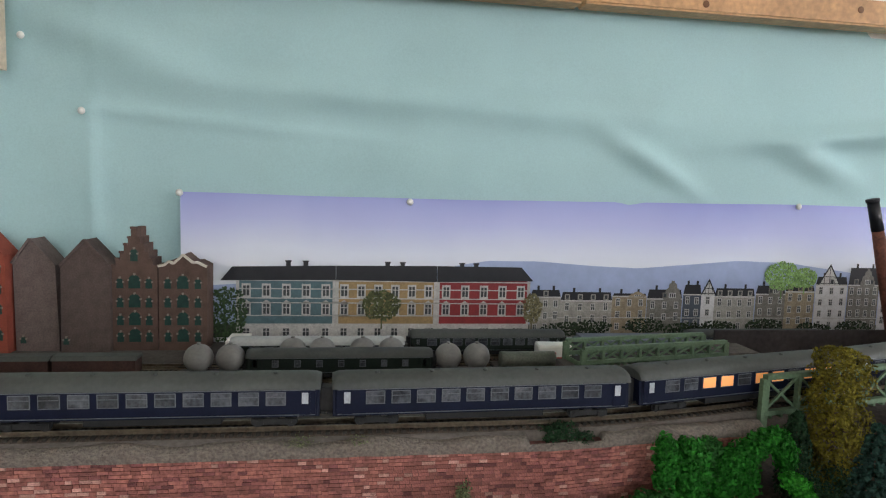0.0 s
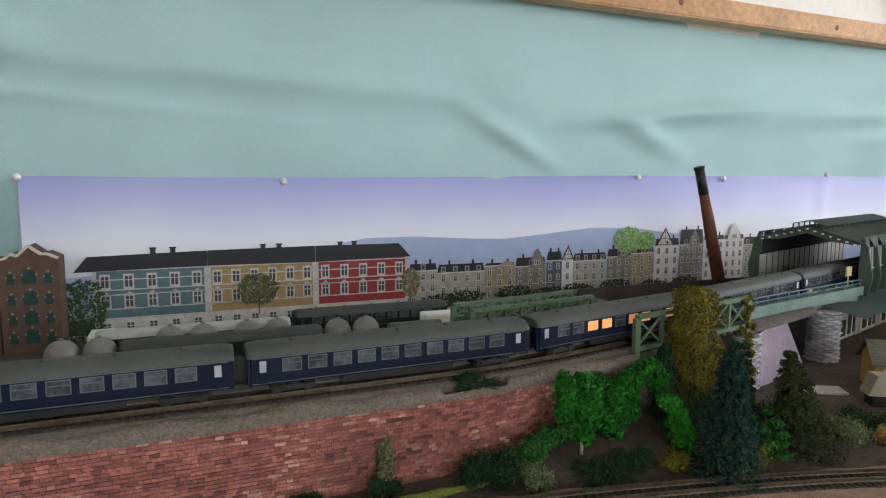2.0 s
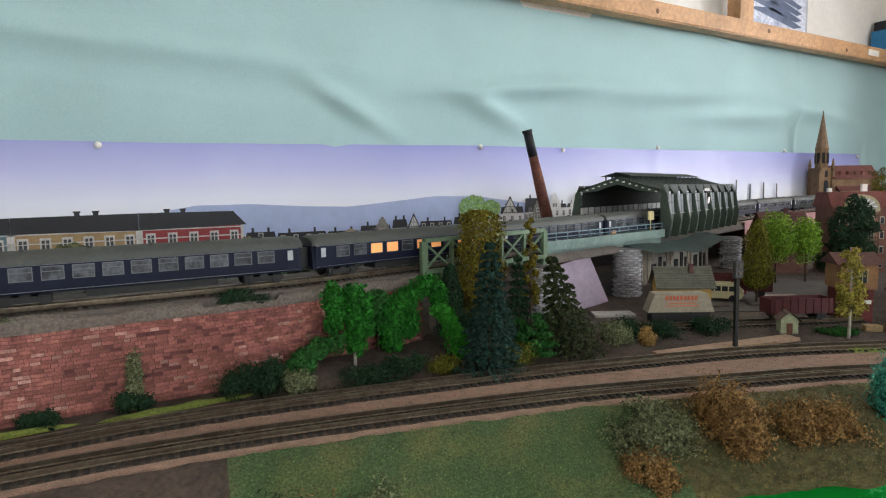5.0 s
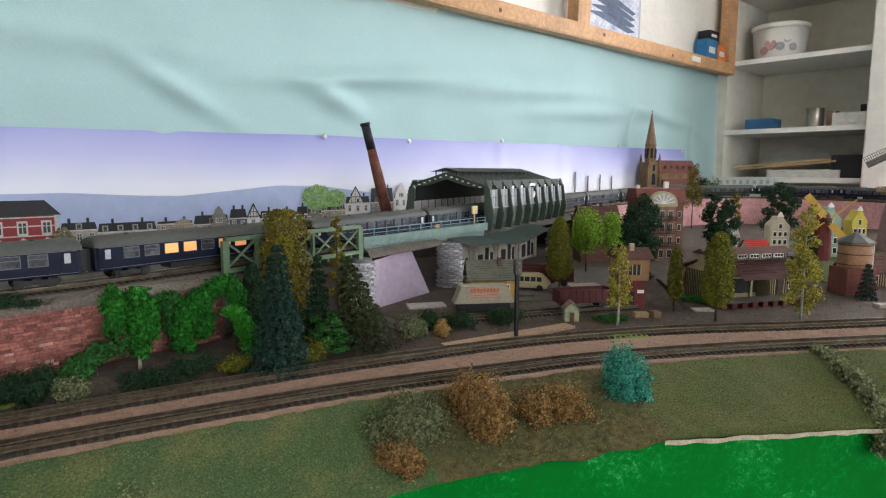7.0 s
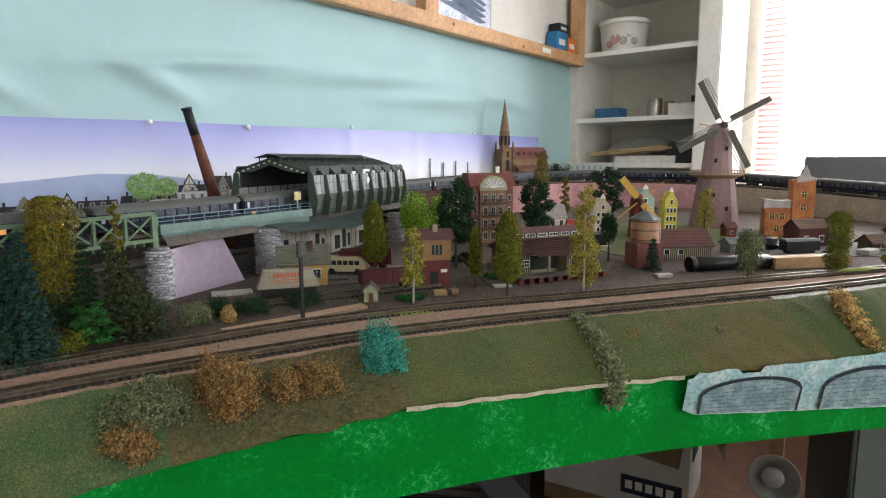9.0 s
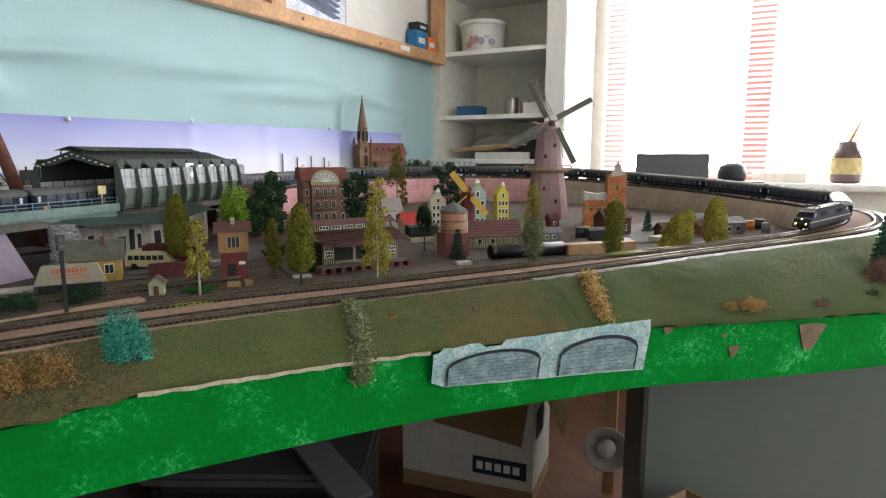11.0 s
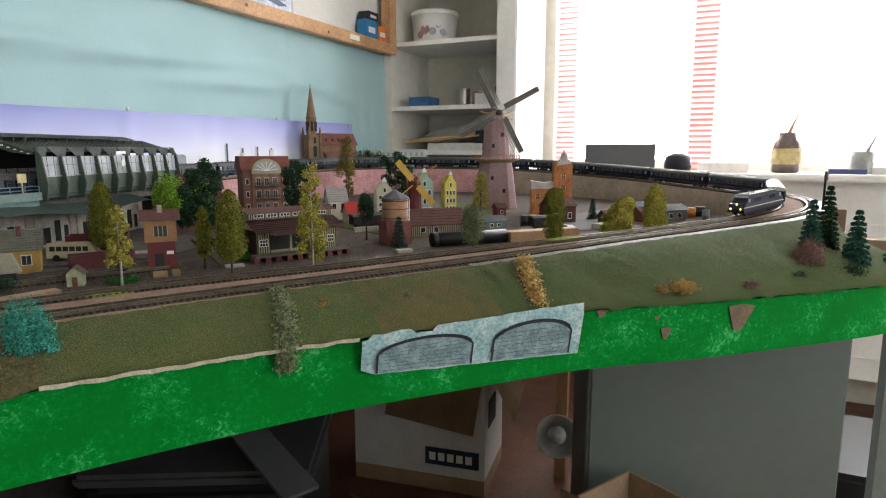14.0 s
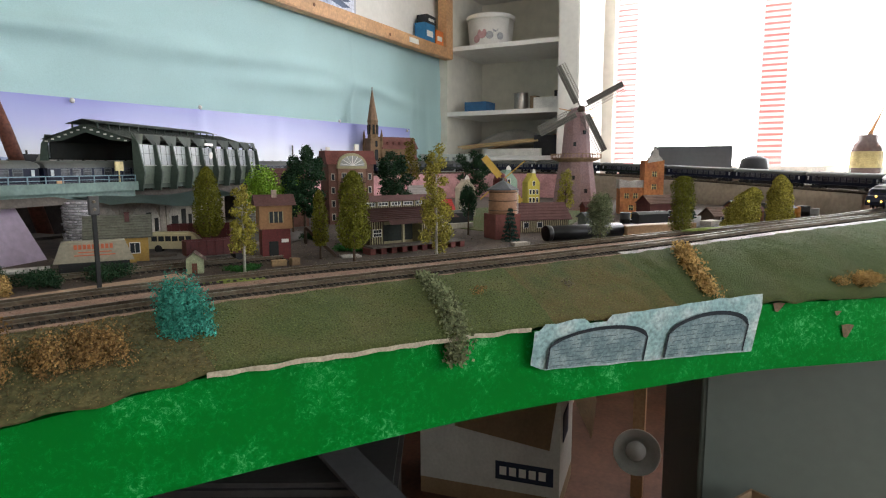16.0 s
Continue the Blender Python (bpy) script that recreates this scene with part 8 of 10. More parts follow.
def locomotive():
    t = thing("locomotive", (0, 0, 0), 0, "dark blue electric locomotive with cream band and folded pantographs", "locomotive")
    L = 0.205
    lb = mat("loco_blue", (0.009, 0.014, 0.04), 0.35, var=0.15, scale=50, bump=0.02, coat=0.3)
    bm = BM()
    side = [(-L / 2, 0.009), (-L / 2 - 0.001, 0.016), (-L / 2 + 0.004, 0.026), (-L / 2 + 0.016, 0.0275), (-L / 2 + 0.021, 0.038), (-L / 2 + 0.03, 0.0405), (L / 2 - 0.03, 0.0405), (L / 2 - 0.021, 0.038), (L / 2 - 0.016, 0.0275), (L / 2 - 0.004, 0.026), (L / 2 + 0.001, 0.016), (L / 2, 0.009)]
    prism(bm, side, -HW, HW)
    bmesh.ops.bevel(bm, geom=[e for e in bm.edges if abs(e.verts[0].co.y - e.verts[1].co.y) < 1e-6 and min(e.verts[0].co.z, e.verts[1].co.z) > 0.015], offset=0.0022, segments=2, affect="EDGES")
    part("body", bm, lb, t)
    bm = BM()
    prism(bm, [(-L / 2 + 0.028, 0.0403), (L / 2 - 0.028, 0.0403), (L / 2 - 0.034, 0.0435), (-L / 2 + 0.034, 0.0435)], -0.012, 0.012)
    part("roof", bm, grey_roof, t)
    for s in (-1, 1):
        bm = BM()
        bx(bm, -L / 2 + 0.001, L / 2 - 0.001, s * HW - 0.0004, s * HW + 0.0003, 0.018, 0.0198)
        part("cream_band", bm, band, t)
        for x in (-0.045, -0.028, 0.028, 0.045):
            bm = BM()
            bx(bm, x - 0.007, x + 0.007, s * HW - 0.0006, s * HW + 0.0004, 0.028, 0.036)
            for k in range(5):
                bx(bm, x - 0.0065, x + 0.0065, s * HW + 0.0003, s * HW + 0.0008, 0.0288 + 0.0015 * k, 0.0294 + 0.0015 * k)
            part("grille", bm, black, t)
        for x in (-L / 2 + 0.024, L / 2 - 0.024):
            bm = BM()
            bx(bm, x - 0.004, x + 0.004, s * HW - 0.0005, s * HW + 0.0004, 0.029, 0.036)
            part("cab_window", bm, mat("door_pane", (0.4, 0.42, 0.45)), t)
    for s in (-1, 1):
        for y in (-0.006, 0.006):
            bm = BM()
            quad(bm, [(s * (L / 2 - 0.0168), y - 0.005, 0.029), (s * (L / 2 - 0.0168), y + 0.005, 0.029), (s * (L / 2 - 0.0205), y + 0.0045, 0.0375), (s * (L / 2 - 0.0205), y - 0.0045, 0.0375)])
            bmesh.ops.solidify(bm, geom=bm.faces[:], thickness=0.0006)
            part("windscreen", bm, win_dark, t)
        for y, z in ((-0.01, 0.0165), (0.01, 0.0165), (0.0, 0.0255)):
            bm = BM()
            lathe(bm, [(0.0017, 0), (0.0016, 0.0012)], 10)
            part("headlamp", bm, glow("headlamp", (1.0, 0.6, 0.1), 5.0) if s < 0 else white_paint, t).matrix_basis = pose(s * (L / 2 + (0.0003 if z < 0.02 else -0.004)), y, z, 0, 90 * s, 0)
        bm = BM()
        for y in (-0.01, 0.01):
            tube(bm, [(s * L / 2, y, 0.0125), (s * (L / 2 + 0.006), y, 0.0125)], 0.0014, 0.0014, 6)
            lathe(bm, [(0.0025, 0), (0.0025, 0.0008)], 8, (s * (L / 2 + 0.006), y, 0.0122))
        part("buffer", bm, black, t)
        # folded pantograph
        bm = BM()
        x0 = s * 0.052
        for y in (-0.008, 0.008):
            rod(bm, (x0 - 0.016, y, 0.0455), (x0 + 0.014, y * 0.6, 0.0475), 0.0008)
            rod(bm, (x0 + 0.016, y, 0.0455), (x0 - 0.014, y * 0.6, 0.0475), 0.0008)
            rod(bm, (x0 - 0.012, y, 0.043), (x0 - 0.012, y, 0.046), 0.0012)
            rod(bm, (x0 + 0.012, y, 0.043), (x0 + 0.012, y, 0.046), 0.0012)
        rod(bm, (x0 - 0.003, -0.014, 0.0485), (x0 - 0.003, 0.014, 0.0485), 0.001)
        rod(bm, (x0 + 0.003, -0.014, 0.0485), (x0 + 0.003, 0.014, 0.0485), 0.001)
        part("pantograph", bm, black, t)
        bm = BM()
        x = s * 0.058
        for y in (-0.0125, 0.0105):
            bx(bm, x - 0.03, x + 0.03, y, y + 0.002, 0.003, 0.0085)
        bx(bm, x - 0.006, x + 0.006, -0.0115, 0.0115, 0.004, 0.0092)
        b = part("bogie", bm, black, t)
        for q in (-0.021, 0, 0.021):
            bm = BM()
            lathe(bm, [(0.0066, -0.0098), (0.0066, -0.0078), (0.002, -0.0076), (0.002, 0.0076), (0.0066, 0.0078), (0.0066, 0.0098)], 14)
            part("wheelset", bm, black, b).matrix_basis = pose(x + q, 0, 0.0066, 90, 0, 0)
    bm = BM()
    bx(bm, -0.03, 0.03, -0.012, 0.012, 0.004, 0.009)
    part("tank", bm, black, t)
    return t


SR = np.concatenate([[0], np.cumsum(np.linalg.norm(np.diff(REAR, axis=0), axis=1))])


def at_s(s):
    return np.array([np.interp(s, SR, REAR[:, k]) for k in range(3)])


def seat(s, half):
    """The pose of a vehicle whose bogies stand on the line about s; its front looks towards smaller s."""
    a, b = at_s(s - half), at_s(s + half)
    m = (a + b) / 2
    d = a - b
    x = Vector(d).normalized() * -1
    y = Vector((0, 0, 1)).cross(x).normalized()
    z = x.cross(y)
    return Matrix(((x.x, y.x, z.x, m[0]), (x.y, y.y, z.y, m[1]), (x.z, y.z, z.z, m[2]), (0, 0, 0, 1)))


def s_at(x, y):
    return SR[int(np.argmin(np.hypot(REAR[:, 0] - x, REAR[:, 1] - y)))]


s = s_at(1.7, -0.47)
loco = locomotive()
loco.matrix_basis = seat(s + 0.1, 0.058)
s += 0.211
c_blue = coach(blue, grey_roof, "dark blue railway coach with grey roof")
c_lit = coach(blue, grey_roof, "dark blue railway coach with warmly lit windows", lit_at=(0, 1, 3, 4, 6, 7))
c_green = coach(green_c, grey_roof, "dark green railway coach with grey roof")
c_bag = coach(green_c, silver_roof, "dark green baggage van with silvery roof", L=0.25, wins=8, baggage=True)
end_s = s_at(0.271, 0.563)
n_c = int(round((end_s - s - 0.26) / 0.291))
pitch = (end_s - s - 0.26) / n_c
c_bag.matrix_basis = seat(s + 0.127, 0.09)
s += 0.26
used = {}
for k in range(n_c + 3):
    proto = c_blue
    left = n_c - k  # coaches up to the brick wall's middle
    if left == 1:
        proto = c_lit
    elif left in (7, 9, 12):
        proto = c_green
    m = seat(s + pitch / 2, 0.1)
    if proto.name in used:
        copy_thing(proto, m)
    else:
        proto.matrix_basis = m
        used[proto.name] = 1
    s += pitch

# ---- sidings at the back ----
def siding(pts, label):
    return track(spline(pts, 0.01), 0, 100000, label)


YS = Z + 0.006 + 0.0075
siding([(-0.65, 1.02, YS), (0.25, 1.02, YS)], "straight siding track in the back yard")
siding([(-0.65, 0.945, YS), (0.5, 0.945, YS)], "straight siding track in the back yard")
siding([(-0.15, 0.983, YS), (0.2, 0.983, YS)], "short siding track between two others")
siding([(0.0, 1.07, YS), (0.95, 1.07, YS)], "straight siding track close to the wall")
sil = coach(green_c, silver_roof, "dark coach with pale silver roof parked in a siding", wins=9)
sil.matrix_basis = pose(-0.05, 1.02, YS)
dk = coach(green_c, grey_roof, "dark green mail coach parked in a siding", wins=7, win=(0.008, 0.009))
dk.matrix_basis = pose(-0.012, 0.945, YS)
dk2 = copy_thing(c_green, pose(0.246, 1.07, YS))
tagged(dk2, "dark green coach parked close to the wall")
dk3 = copy_thing(c_green, pose(0.775, 1.07, YS))
tagged(dk3, "dark green coach parked behind the lattice bridge")


def ball_wagon(x, y, label, r=0.0215):
    t = thing("tank_wagon", (x, y, YS), 0, label, "tank wagon", "tank wagons in the sidings")
    bm = BM()
    bx(bm, -0.05, 0.05, -0.01, 0.01, 0.009, 0.013)
    part("frame", bm, black, t)
    ball = mat("tank_grey", (0.2, 0.195, 0.185), 0.45, var=0.12, scale=40, bump=0.0)
    for q in (-0.023, 0.023):
        bm = BM()
        lathe(bm, [(r * math.sin(a), -r * math.cos(a)) for a in np.linspace(0.05, math.pi - 0.05, 14)], 22, (q, 0, 0.013 + r * 0.9))
        lathe(bm, [(0.003, 0), (0.003, 0.003)], 8, (q, 0, 0.012 + r * 1.9))
        part("tank", bm, ball, t)
    for q in (-0.032, 0.032):
        bm = BM()
        lathe(bm, [(0.0055, -0.0098), (0.0055, -0.0078), (0.002, -0.0076), (0.002, 0.0076), (0.0055, 0.0078), (0.0055, 0.0098)], 14)
        part("wheelset", bm, black, t).matrix_basis = pose(q, 0, 0.0055, 90, 0, 0)
    bm = BM()
    for y0 in (-0.008, 0.008):
        rod(bm, (-0.05, y0, 0.02), (0.05, y0, 0.02), 0.001)
    part("handrail", bm, black, t)
    return t


ball_wagon(-0.2, 0.945, "grey wagon with two spherical tanks in a siding")
ball_wagon(0.044, 0.983, "grey wagon with two spherical tanks beside coaches")
ball_wagon(-0.066, 0.983, "grey wagon with two spherical tanks behind a mail coach")
ball_wagon(0.178, 0.945, "grey wagon with two spherical tanks in a siding")
tk = thing("tank_wagon", (0.285, 0.945, YS), 0, "long grey-green cylindrical tank wagon in a siding", "tank wagon", "tank wagons in the sidings")
bm = BM()
tube(bm, [(-0.045, 0, 0.026), (-0.042, 0, 0.026), (0.042, 0, 0.026), (0.045, 0, 0.026)], 0.0135, 0.0135, 16)
part("tank", bm, mat("tank_dull", (0.12, 0.13, 0.1), 0.5, var=0.3, scale=50), tk)
bm = BM()
bx(bm, -0.05, 0.05, -0.01, 0.01, 0.0, 0.013)
part("frame", bm, black, tk)
# a dark tank train below the warehouses
for k in range(3):
    t = thing("goods_wagon", (-0.6 + 0.118 * k, 0.945, YS), 0, "low dark brown goods wagon in a siding", "goods wagon", "goods wagons in the sidings")
    bm = BM()
    bx(bm, -0.056, 0.056, -0.0145, 0.0145, 0.012, 0.034)
    part("body", bm, mat("wagon_brown", (0.055, 0.025, 0.02), 0.7, var=0.3, scale=60), t)
    bm = BM()
    prism(bm, [(-0.016, 0.0335), (0.016, 0.0335), (0.009, 0.039), (-0.009, 0.039)], -0.058, 0.058, 0, "yz")
    part("roof", bm, grey_roof, t)
    bm = BM()
    bx(bm, -0.04, 0.04, -0.01, 0.01, 0.0, 0.012)
    part("running_gear", bm, black, t)

# ---- at the front of the town ----
def open_wagon(x, y, rz, label, L=0.085, h=0.018):
    t = thing("goods_wagon", (x, y, Z + 0.0065), rz, label, "goods wagon", "red goods wagons")
    m = mat("wagon_red", (0.085, 0.015, 0.015), 0.6, var=0.3, scale=60, bump=0.1)
    bm = BM()
    bx(bm, -L / 2, L / 2, -0.014, 0.014, 0.01, 0.012)
    for y0 in (-0.014, 0.013):
        bx(bm, -L / 2, L / 2, y0, y0 + 0.001, 0.012, 0.012 + h)
    for x0 in (-L / 2, L / 2 - 0.001):
        bx(bm, x0, x0 + 0.001, -0.013, 0.013, 0.012, 0.012 + h)
    part("body", bm, m, t)
    for k in range(8):
        bm = BM()
        x0 = -L / 2 + L * (k + 0.5) / 8
        bx(bm, x0 - 0.0007, x0 + 0.0007, -0.015, -0.014, 0.01, 0.012 + h)
        part("stake", bm, m, t)
    for q in (-L * 0.32, L * 0.32):
        bm = BM()
        lathe(bm, [(0.0055, -0.0098), (0.0055, -0.0078), (0.002, -0.0076), (0.002, 0.0076), (0.0055, 0.0078), (0.0055, 0.0098)], 14)
        part("wheelset", bm, black, t).matrix_basis = pose(q, 0, 0.0055, 90, 0, 0)
        bm = BM()
        bx(bm, q - 0.006, q + 0.006, -0.013, 0.013, 0.004, 0.01)
        part("axle_box", bm, black, t)
    return t


siding([(0.68, 0.475, Z + 0.0075), (0.78, 0.43, Z + 0.0075), (0.9, 0.375, Z + 0.0075), (0.98, 0.335, Z + 0.0075)], "siding track beside the goods shed")
open_wagon(0.895, 0.378, -28, "dark red open goods wagon behind the hut")
open_wagon(1.0, 0.53, -50, "dark red goods wagon with high sides near the road", 0.095, 0.024)
lorry = thing("trailer", (0.787, 0.482, Z), -33, "beige trailer with red print on its sloping side", "trailer")
bm = BM()
prism(bm, [(-0.046, 0.014), (0.046, 0.014), (0.036, 0.04), (-0.036, 0.04)], -0.012, 0.014)
part("body", bm, mat("trailer_beige", (0.3, 0.27, 0.2), 0.6, var=0.2, scale=40), lorry)
bm = BM()
for k in range(9):
    bx(bm, -0.022 + 0.005 * k, -0.0185 + 0.005 * k, -0.0128, -0.012, 0.031, 0.037)
bx(bm, -0.018, 0.02, -0.0128, -0.012, 0.0265, 0.0278)
bx(bm, -0.022, 0.024, -0.0128, -0.012, 0.0225, 0.0238)
part("print_bar", bm, mat("print_orange", (0.5, 0.12, 0.05), 0.6), lorry)
bm = BM()
bx(bm, -0.04, 0.04, -0.011, 0.011, 0, 0.014)
part("underframe", bm, black, lorry)
gh = house("kiosk", 0.845, 0.515, -36, 0.075, 0.045, 0.042, 0.024, mat("kiosk_ochre", (0.4, 0.25, 0.06), 0.7, var=0.2, scale=60), tile_grey, "ochre wooden kiosk with grey-green shingled roof", [(-0.02, 0.014, 0.012, 0.014), (0.02, 0.014, 0.012, 0.014)], "kiosk", 0.006, (0.012, 0.016, 0.004), 9)
bus = thing("bus", (0.968, 0.548, Z), -58, "old cream coach bus with rounded roof parked by the road", "bus")
bm = BM()
prism(bm, [(-0.04, 0.006), (0.036, 0.006), (0.04, 0.012), (0.04, 0.018), (0.032, 0.028), (0.022, 0.0325), (-0.034, 0.0325), (-0.04, 0.028)], -0.0135, 0.0135)
bmesh.ops.bevel(bm, geom=[e for e in bm.edges if e.verts[0].co.z > 0.02 and e.verts[1].co.z > 0.02], offset=0.0025, segments=2, affect="EDGES")
part("body", bm, mat("bus_cream", (0.5, 0.45, 0.28), 0.4, var=0.1, coat=0.3), bus)
for k in range(6):
    for s in (-1, 1):
        bm = BM()
        bx(bm, -0.034 + 0.0105 * k, -0.0255 + 0.0105 * k, s * 0.0133, s * 0.0139, 0.018, 0.026)
        part("window", bm, win_dark, bus)
for x in (-0.024, 0.024):
    bm = BM()
    lathe(bm, [(0.006, -0.0138), (0.006, 0.0138)], 14)
    part("wheel", bm, black, bus).matrix_basis = pose(x, 0, 0.006, 90, 0, 0)


def car(x, y, rz, colour, label, z=Z):
    t = thing("car", (x, y, z), rz, label, "car", "parked model cars")
    bm = BM()
    prism(bm, [(-0.024, 0.004), (0.024, 0.004), (0.025, 0.009), (0.013, 0.0115), (0.006, 0.017), (-0.012, 0.0175), (-0.02, 0.012), (-0.025, 0.0105)], -0.009, 0.009)
    bmesh.ops.bevel(bm, geom=[e for e in bm.edges if abs(e.verts[0].co.y - e.verts[1].co.y) < 1e-6], offset=0.0012, segments=2, affect="EDGES")
    part("body", bm, mat("car_" + colour[0], colour[1], 0.25, var=0.05, coat=0.6), t)
    for s in (-1, 1):
        bm = BM()
        prism(bm, [(0.011, 0.0118), (0.0052, 0.0162), (-0.0105, 0.0166), (-0.0165, 0.0118)], s * 0.0088, s * 0.0094)
        part("window", bm, win_dark, t)
    for q in (-0.015, 0.015):
        bm = BM()
        lathe(bm, [(0.0042, -0.0096), (0.0042, 0.0096)], 12)
        part("wheel", bm, black, t).matrix_basis = pose(q, 0, 0.0042, 90, 0, 0)


car(1.69, -0.12, 60, ("white", (0.65, 0.66, 0.68)), "small white model car parked near the track")
car(1.1, 0.62, -40, ("grey", (0.25, 0.25, 0.27)), "small grey model car parked under the station")
car(1.9, 0.02, 10, ("yellow", (0.5, 0.28, 0.02)), "small yellow model car near the windmill")
car(1.78, -0.03, -50, ("black", (0.02, 0.02, 0.022)), "small black model car beside the orange house")
car(1.06, 0.57, 40, ("red", (0.45, 0.02, 0.03)), "small bright red model car under the trees")


def signal_mast(x, y, z, h, label):
    t = thing("signal", (x, y, z), -20, label, "railway signal")
    bm = BM()
    bx(bm, -0.002, 0.002, -0.002, 0.002, -0.002, h)
    lathe(bm, [(0.006, 0), (0.005, 0.004), (0.003, 0.006)], 8)
    part("mast", bm, black, t)
    bm = BM()
    bx(bm, -0.005, 0.005, -0.004, 0.002, h - 0.02, h)
    bmesh.ops.bevel(bm, geom=bm.edges[:], offset=0.001, segments=1, affect="EDGES")
    part("head", bm, mat("signal_grey", (0.06, 0.06, 0.06), 0.6), t)
    for k in range(2):
        bm = BM()
        lathe(bm, [(0.0018, 0), (0.0014, 0.0015)], 8)
        part("lamp", bm, mat("lamp_dark", (0.15, 0.12, 0.08), 0.3), t).matrix_basis = pose(0, -0.004, h - 0.006 - 0.008 * k, 90, 0, 0)


signal_mast(0.694, 0.333, Z, 0.105, "dark light signal on a mast beside the track")
signal_mast(1.888, -0.645, 1.075, 0.105, "grey light signal on a mast at the curve")
bm = BM()
rod(bm, (0.6, 0.362, 1.0455), (0.79, 0.322, 1.0465), 0.02, 0.004)
solid("wood_strip", bm, mat("strip_pale", (0.36, 0.24, 0.16), 0.8, var=0.3, scale=40), "flat pale wooden strip beside the track", "wood strip")
# road and yards in the town
for nm, poly, m, lab in (("road", [(0.86, 0.5), (0.98, 0.42), (1.3, 0.5), (1.28, 0.62), (0.95, 0.64)], asphalt, "grey-brown road in the model town"),
                         ("lawn", [(1.45, 0.2), (1.6, 0.1), (2.1, 0.15), (2.3, 0.4), (2.0, 0.6), (1.55, 0.42)], grass_mat, "olive green lawn round the windmill"),
                         ("pavement", [(1.62, -0.02), (1.78, -0.2), (2.2, -0.34), (2.3, -0.1), (1.9, 0.02)], mat("paving", (0.11, 0.098, 0.088), 0.9, var=0.3, scale=40), "pale dusty yard behind the front track")):
    bm = BM()
    prism(bm, poly, Z - 0.001, Z + 0.0015, 0, "xy")
    solid(nm, bm, m, lab, nm, "structure")
for x, y, rz in ((0.9, 0.53, -38), (1.0, 0.47, -38)):
    bm = BM()
    bx(bm, -0.04, 0.04, -0.014, 0.014, 0, 0.004)
    t = thing("loading_ramp", (x, y, Z + 0.001), rz, "low pale loading ramp beside the road", "ramp")
    part("slab", bm, concrete, t)

# clutter between the front track and the curved viaduct
house("engine_shed", 1.86, -0.07, FR, 0.08, 0.05, 0.045, 0.018, mat("dark_red_wall", (0.09, 0.025, 0.022), 0.8, var=0.3, scale=60), mat("roof_brown", (0.1, 0.055, 0.035)), "dark red engine shed with a flat brown roof", [(-0.02, 0.012, 0.01, 0.014), (0.02, 0.012, 0.01, 0.014)], "shed", 0.003)
house("workshop", 2.04, -0.33, FR, 0.075, 0.05, 0.03, 0.012, mat("workshop_grey", (0.16, 0.15, 0.14), 0.8, var=0.3), slate, "low grey workshop with slate roof before the viaduct", [(-0.02, 0.008, 0.012, 0.012), (0.01, 0.008, 0.012, 0.012)], "shed", 0.005)
house("workshop", 1.97, -0.27, FR, 0.05, 0.04, 0.026, 0.014, mat("rust_wall", (0.2, 0.08, 0.04)), tile_red, "small rusty hut with red roof before the viaduct", [(0, 0.008, 0.01, 0.01)], "shed", 0.005)
for k, (x, y, r, c, lab) in enumerate(((2.15, -0.36, 0.012, (0.45, 0.17, 0.02), "orange round drum standing by the viaduct"), (2.2, -0.38, 0.016, (0.02, 0.02, 0.022), "black round drum standing by the viaduct"), (2.1, -0.4, 0.01, (0.2, 0.2, 0.19), "grey round drum standing by the viaduct"),
                                      (1.76, 0.0, 0.012, (0.03, 0.03, 0.032), "black round drum beside the sheds"))):
    t = thing("drum", (x, y, Z), 0, lab, "drum", "drums in the yard")
    bm = BM()
    lathe(bm, [(r * 0.96, 0), (r, 0.001), (r, 0.012), (r * 1.04, 0.0125), (r, 0.013), (r, 0.026), (r * 0.94, 0.027)], 18)
    part("body", bm, mat("drum_%s" % "abcd"[k], c, 0.5, var=0.2, scale=60), t)
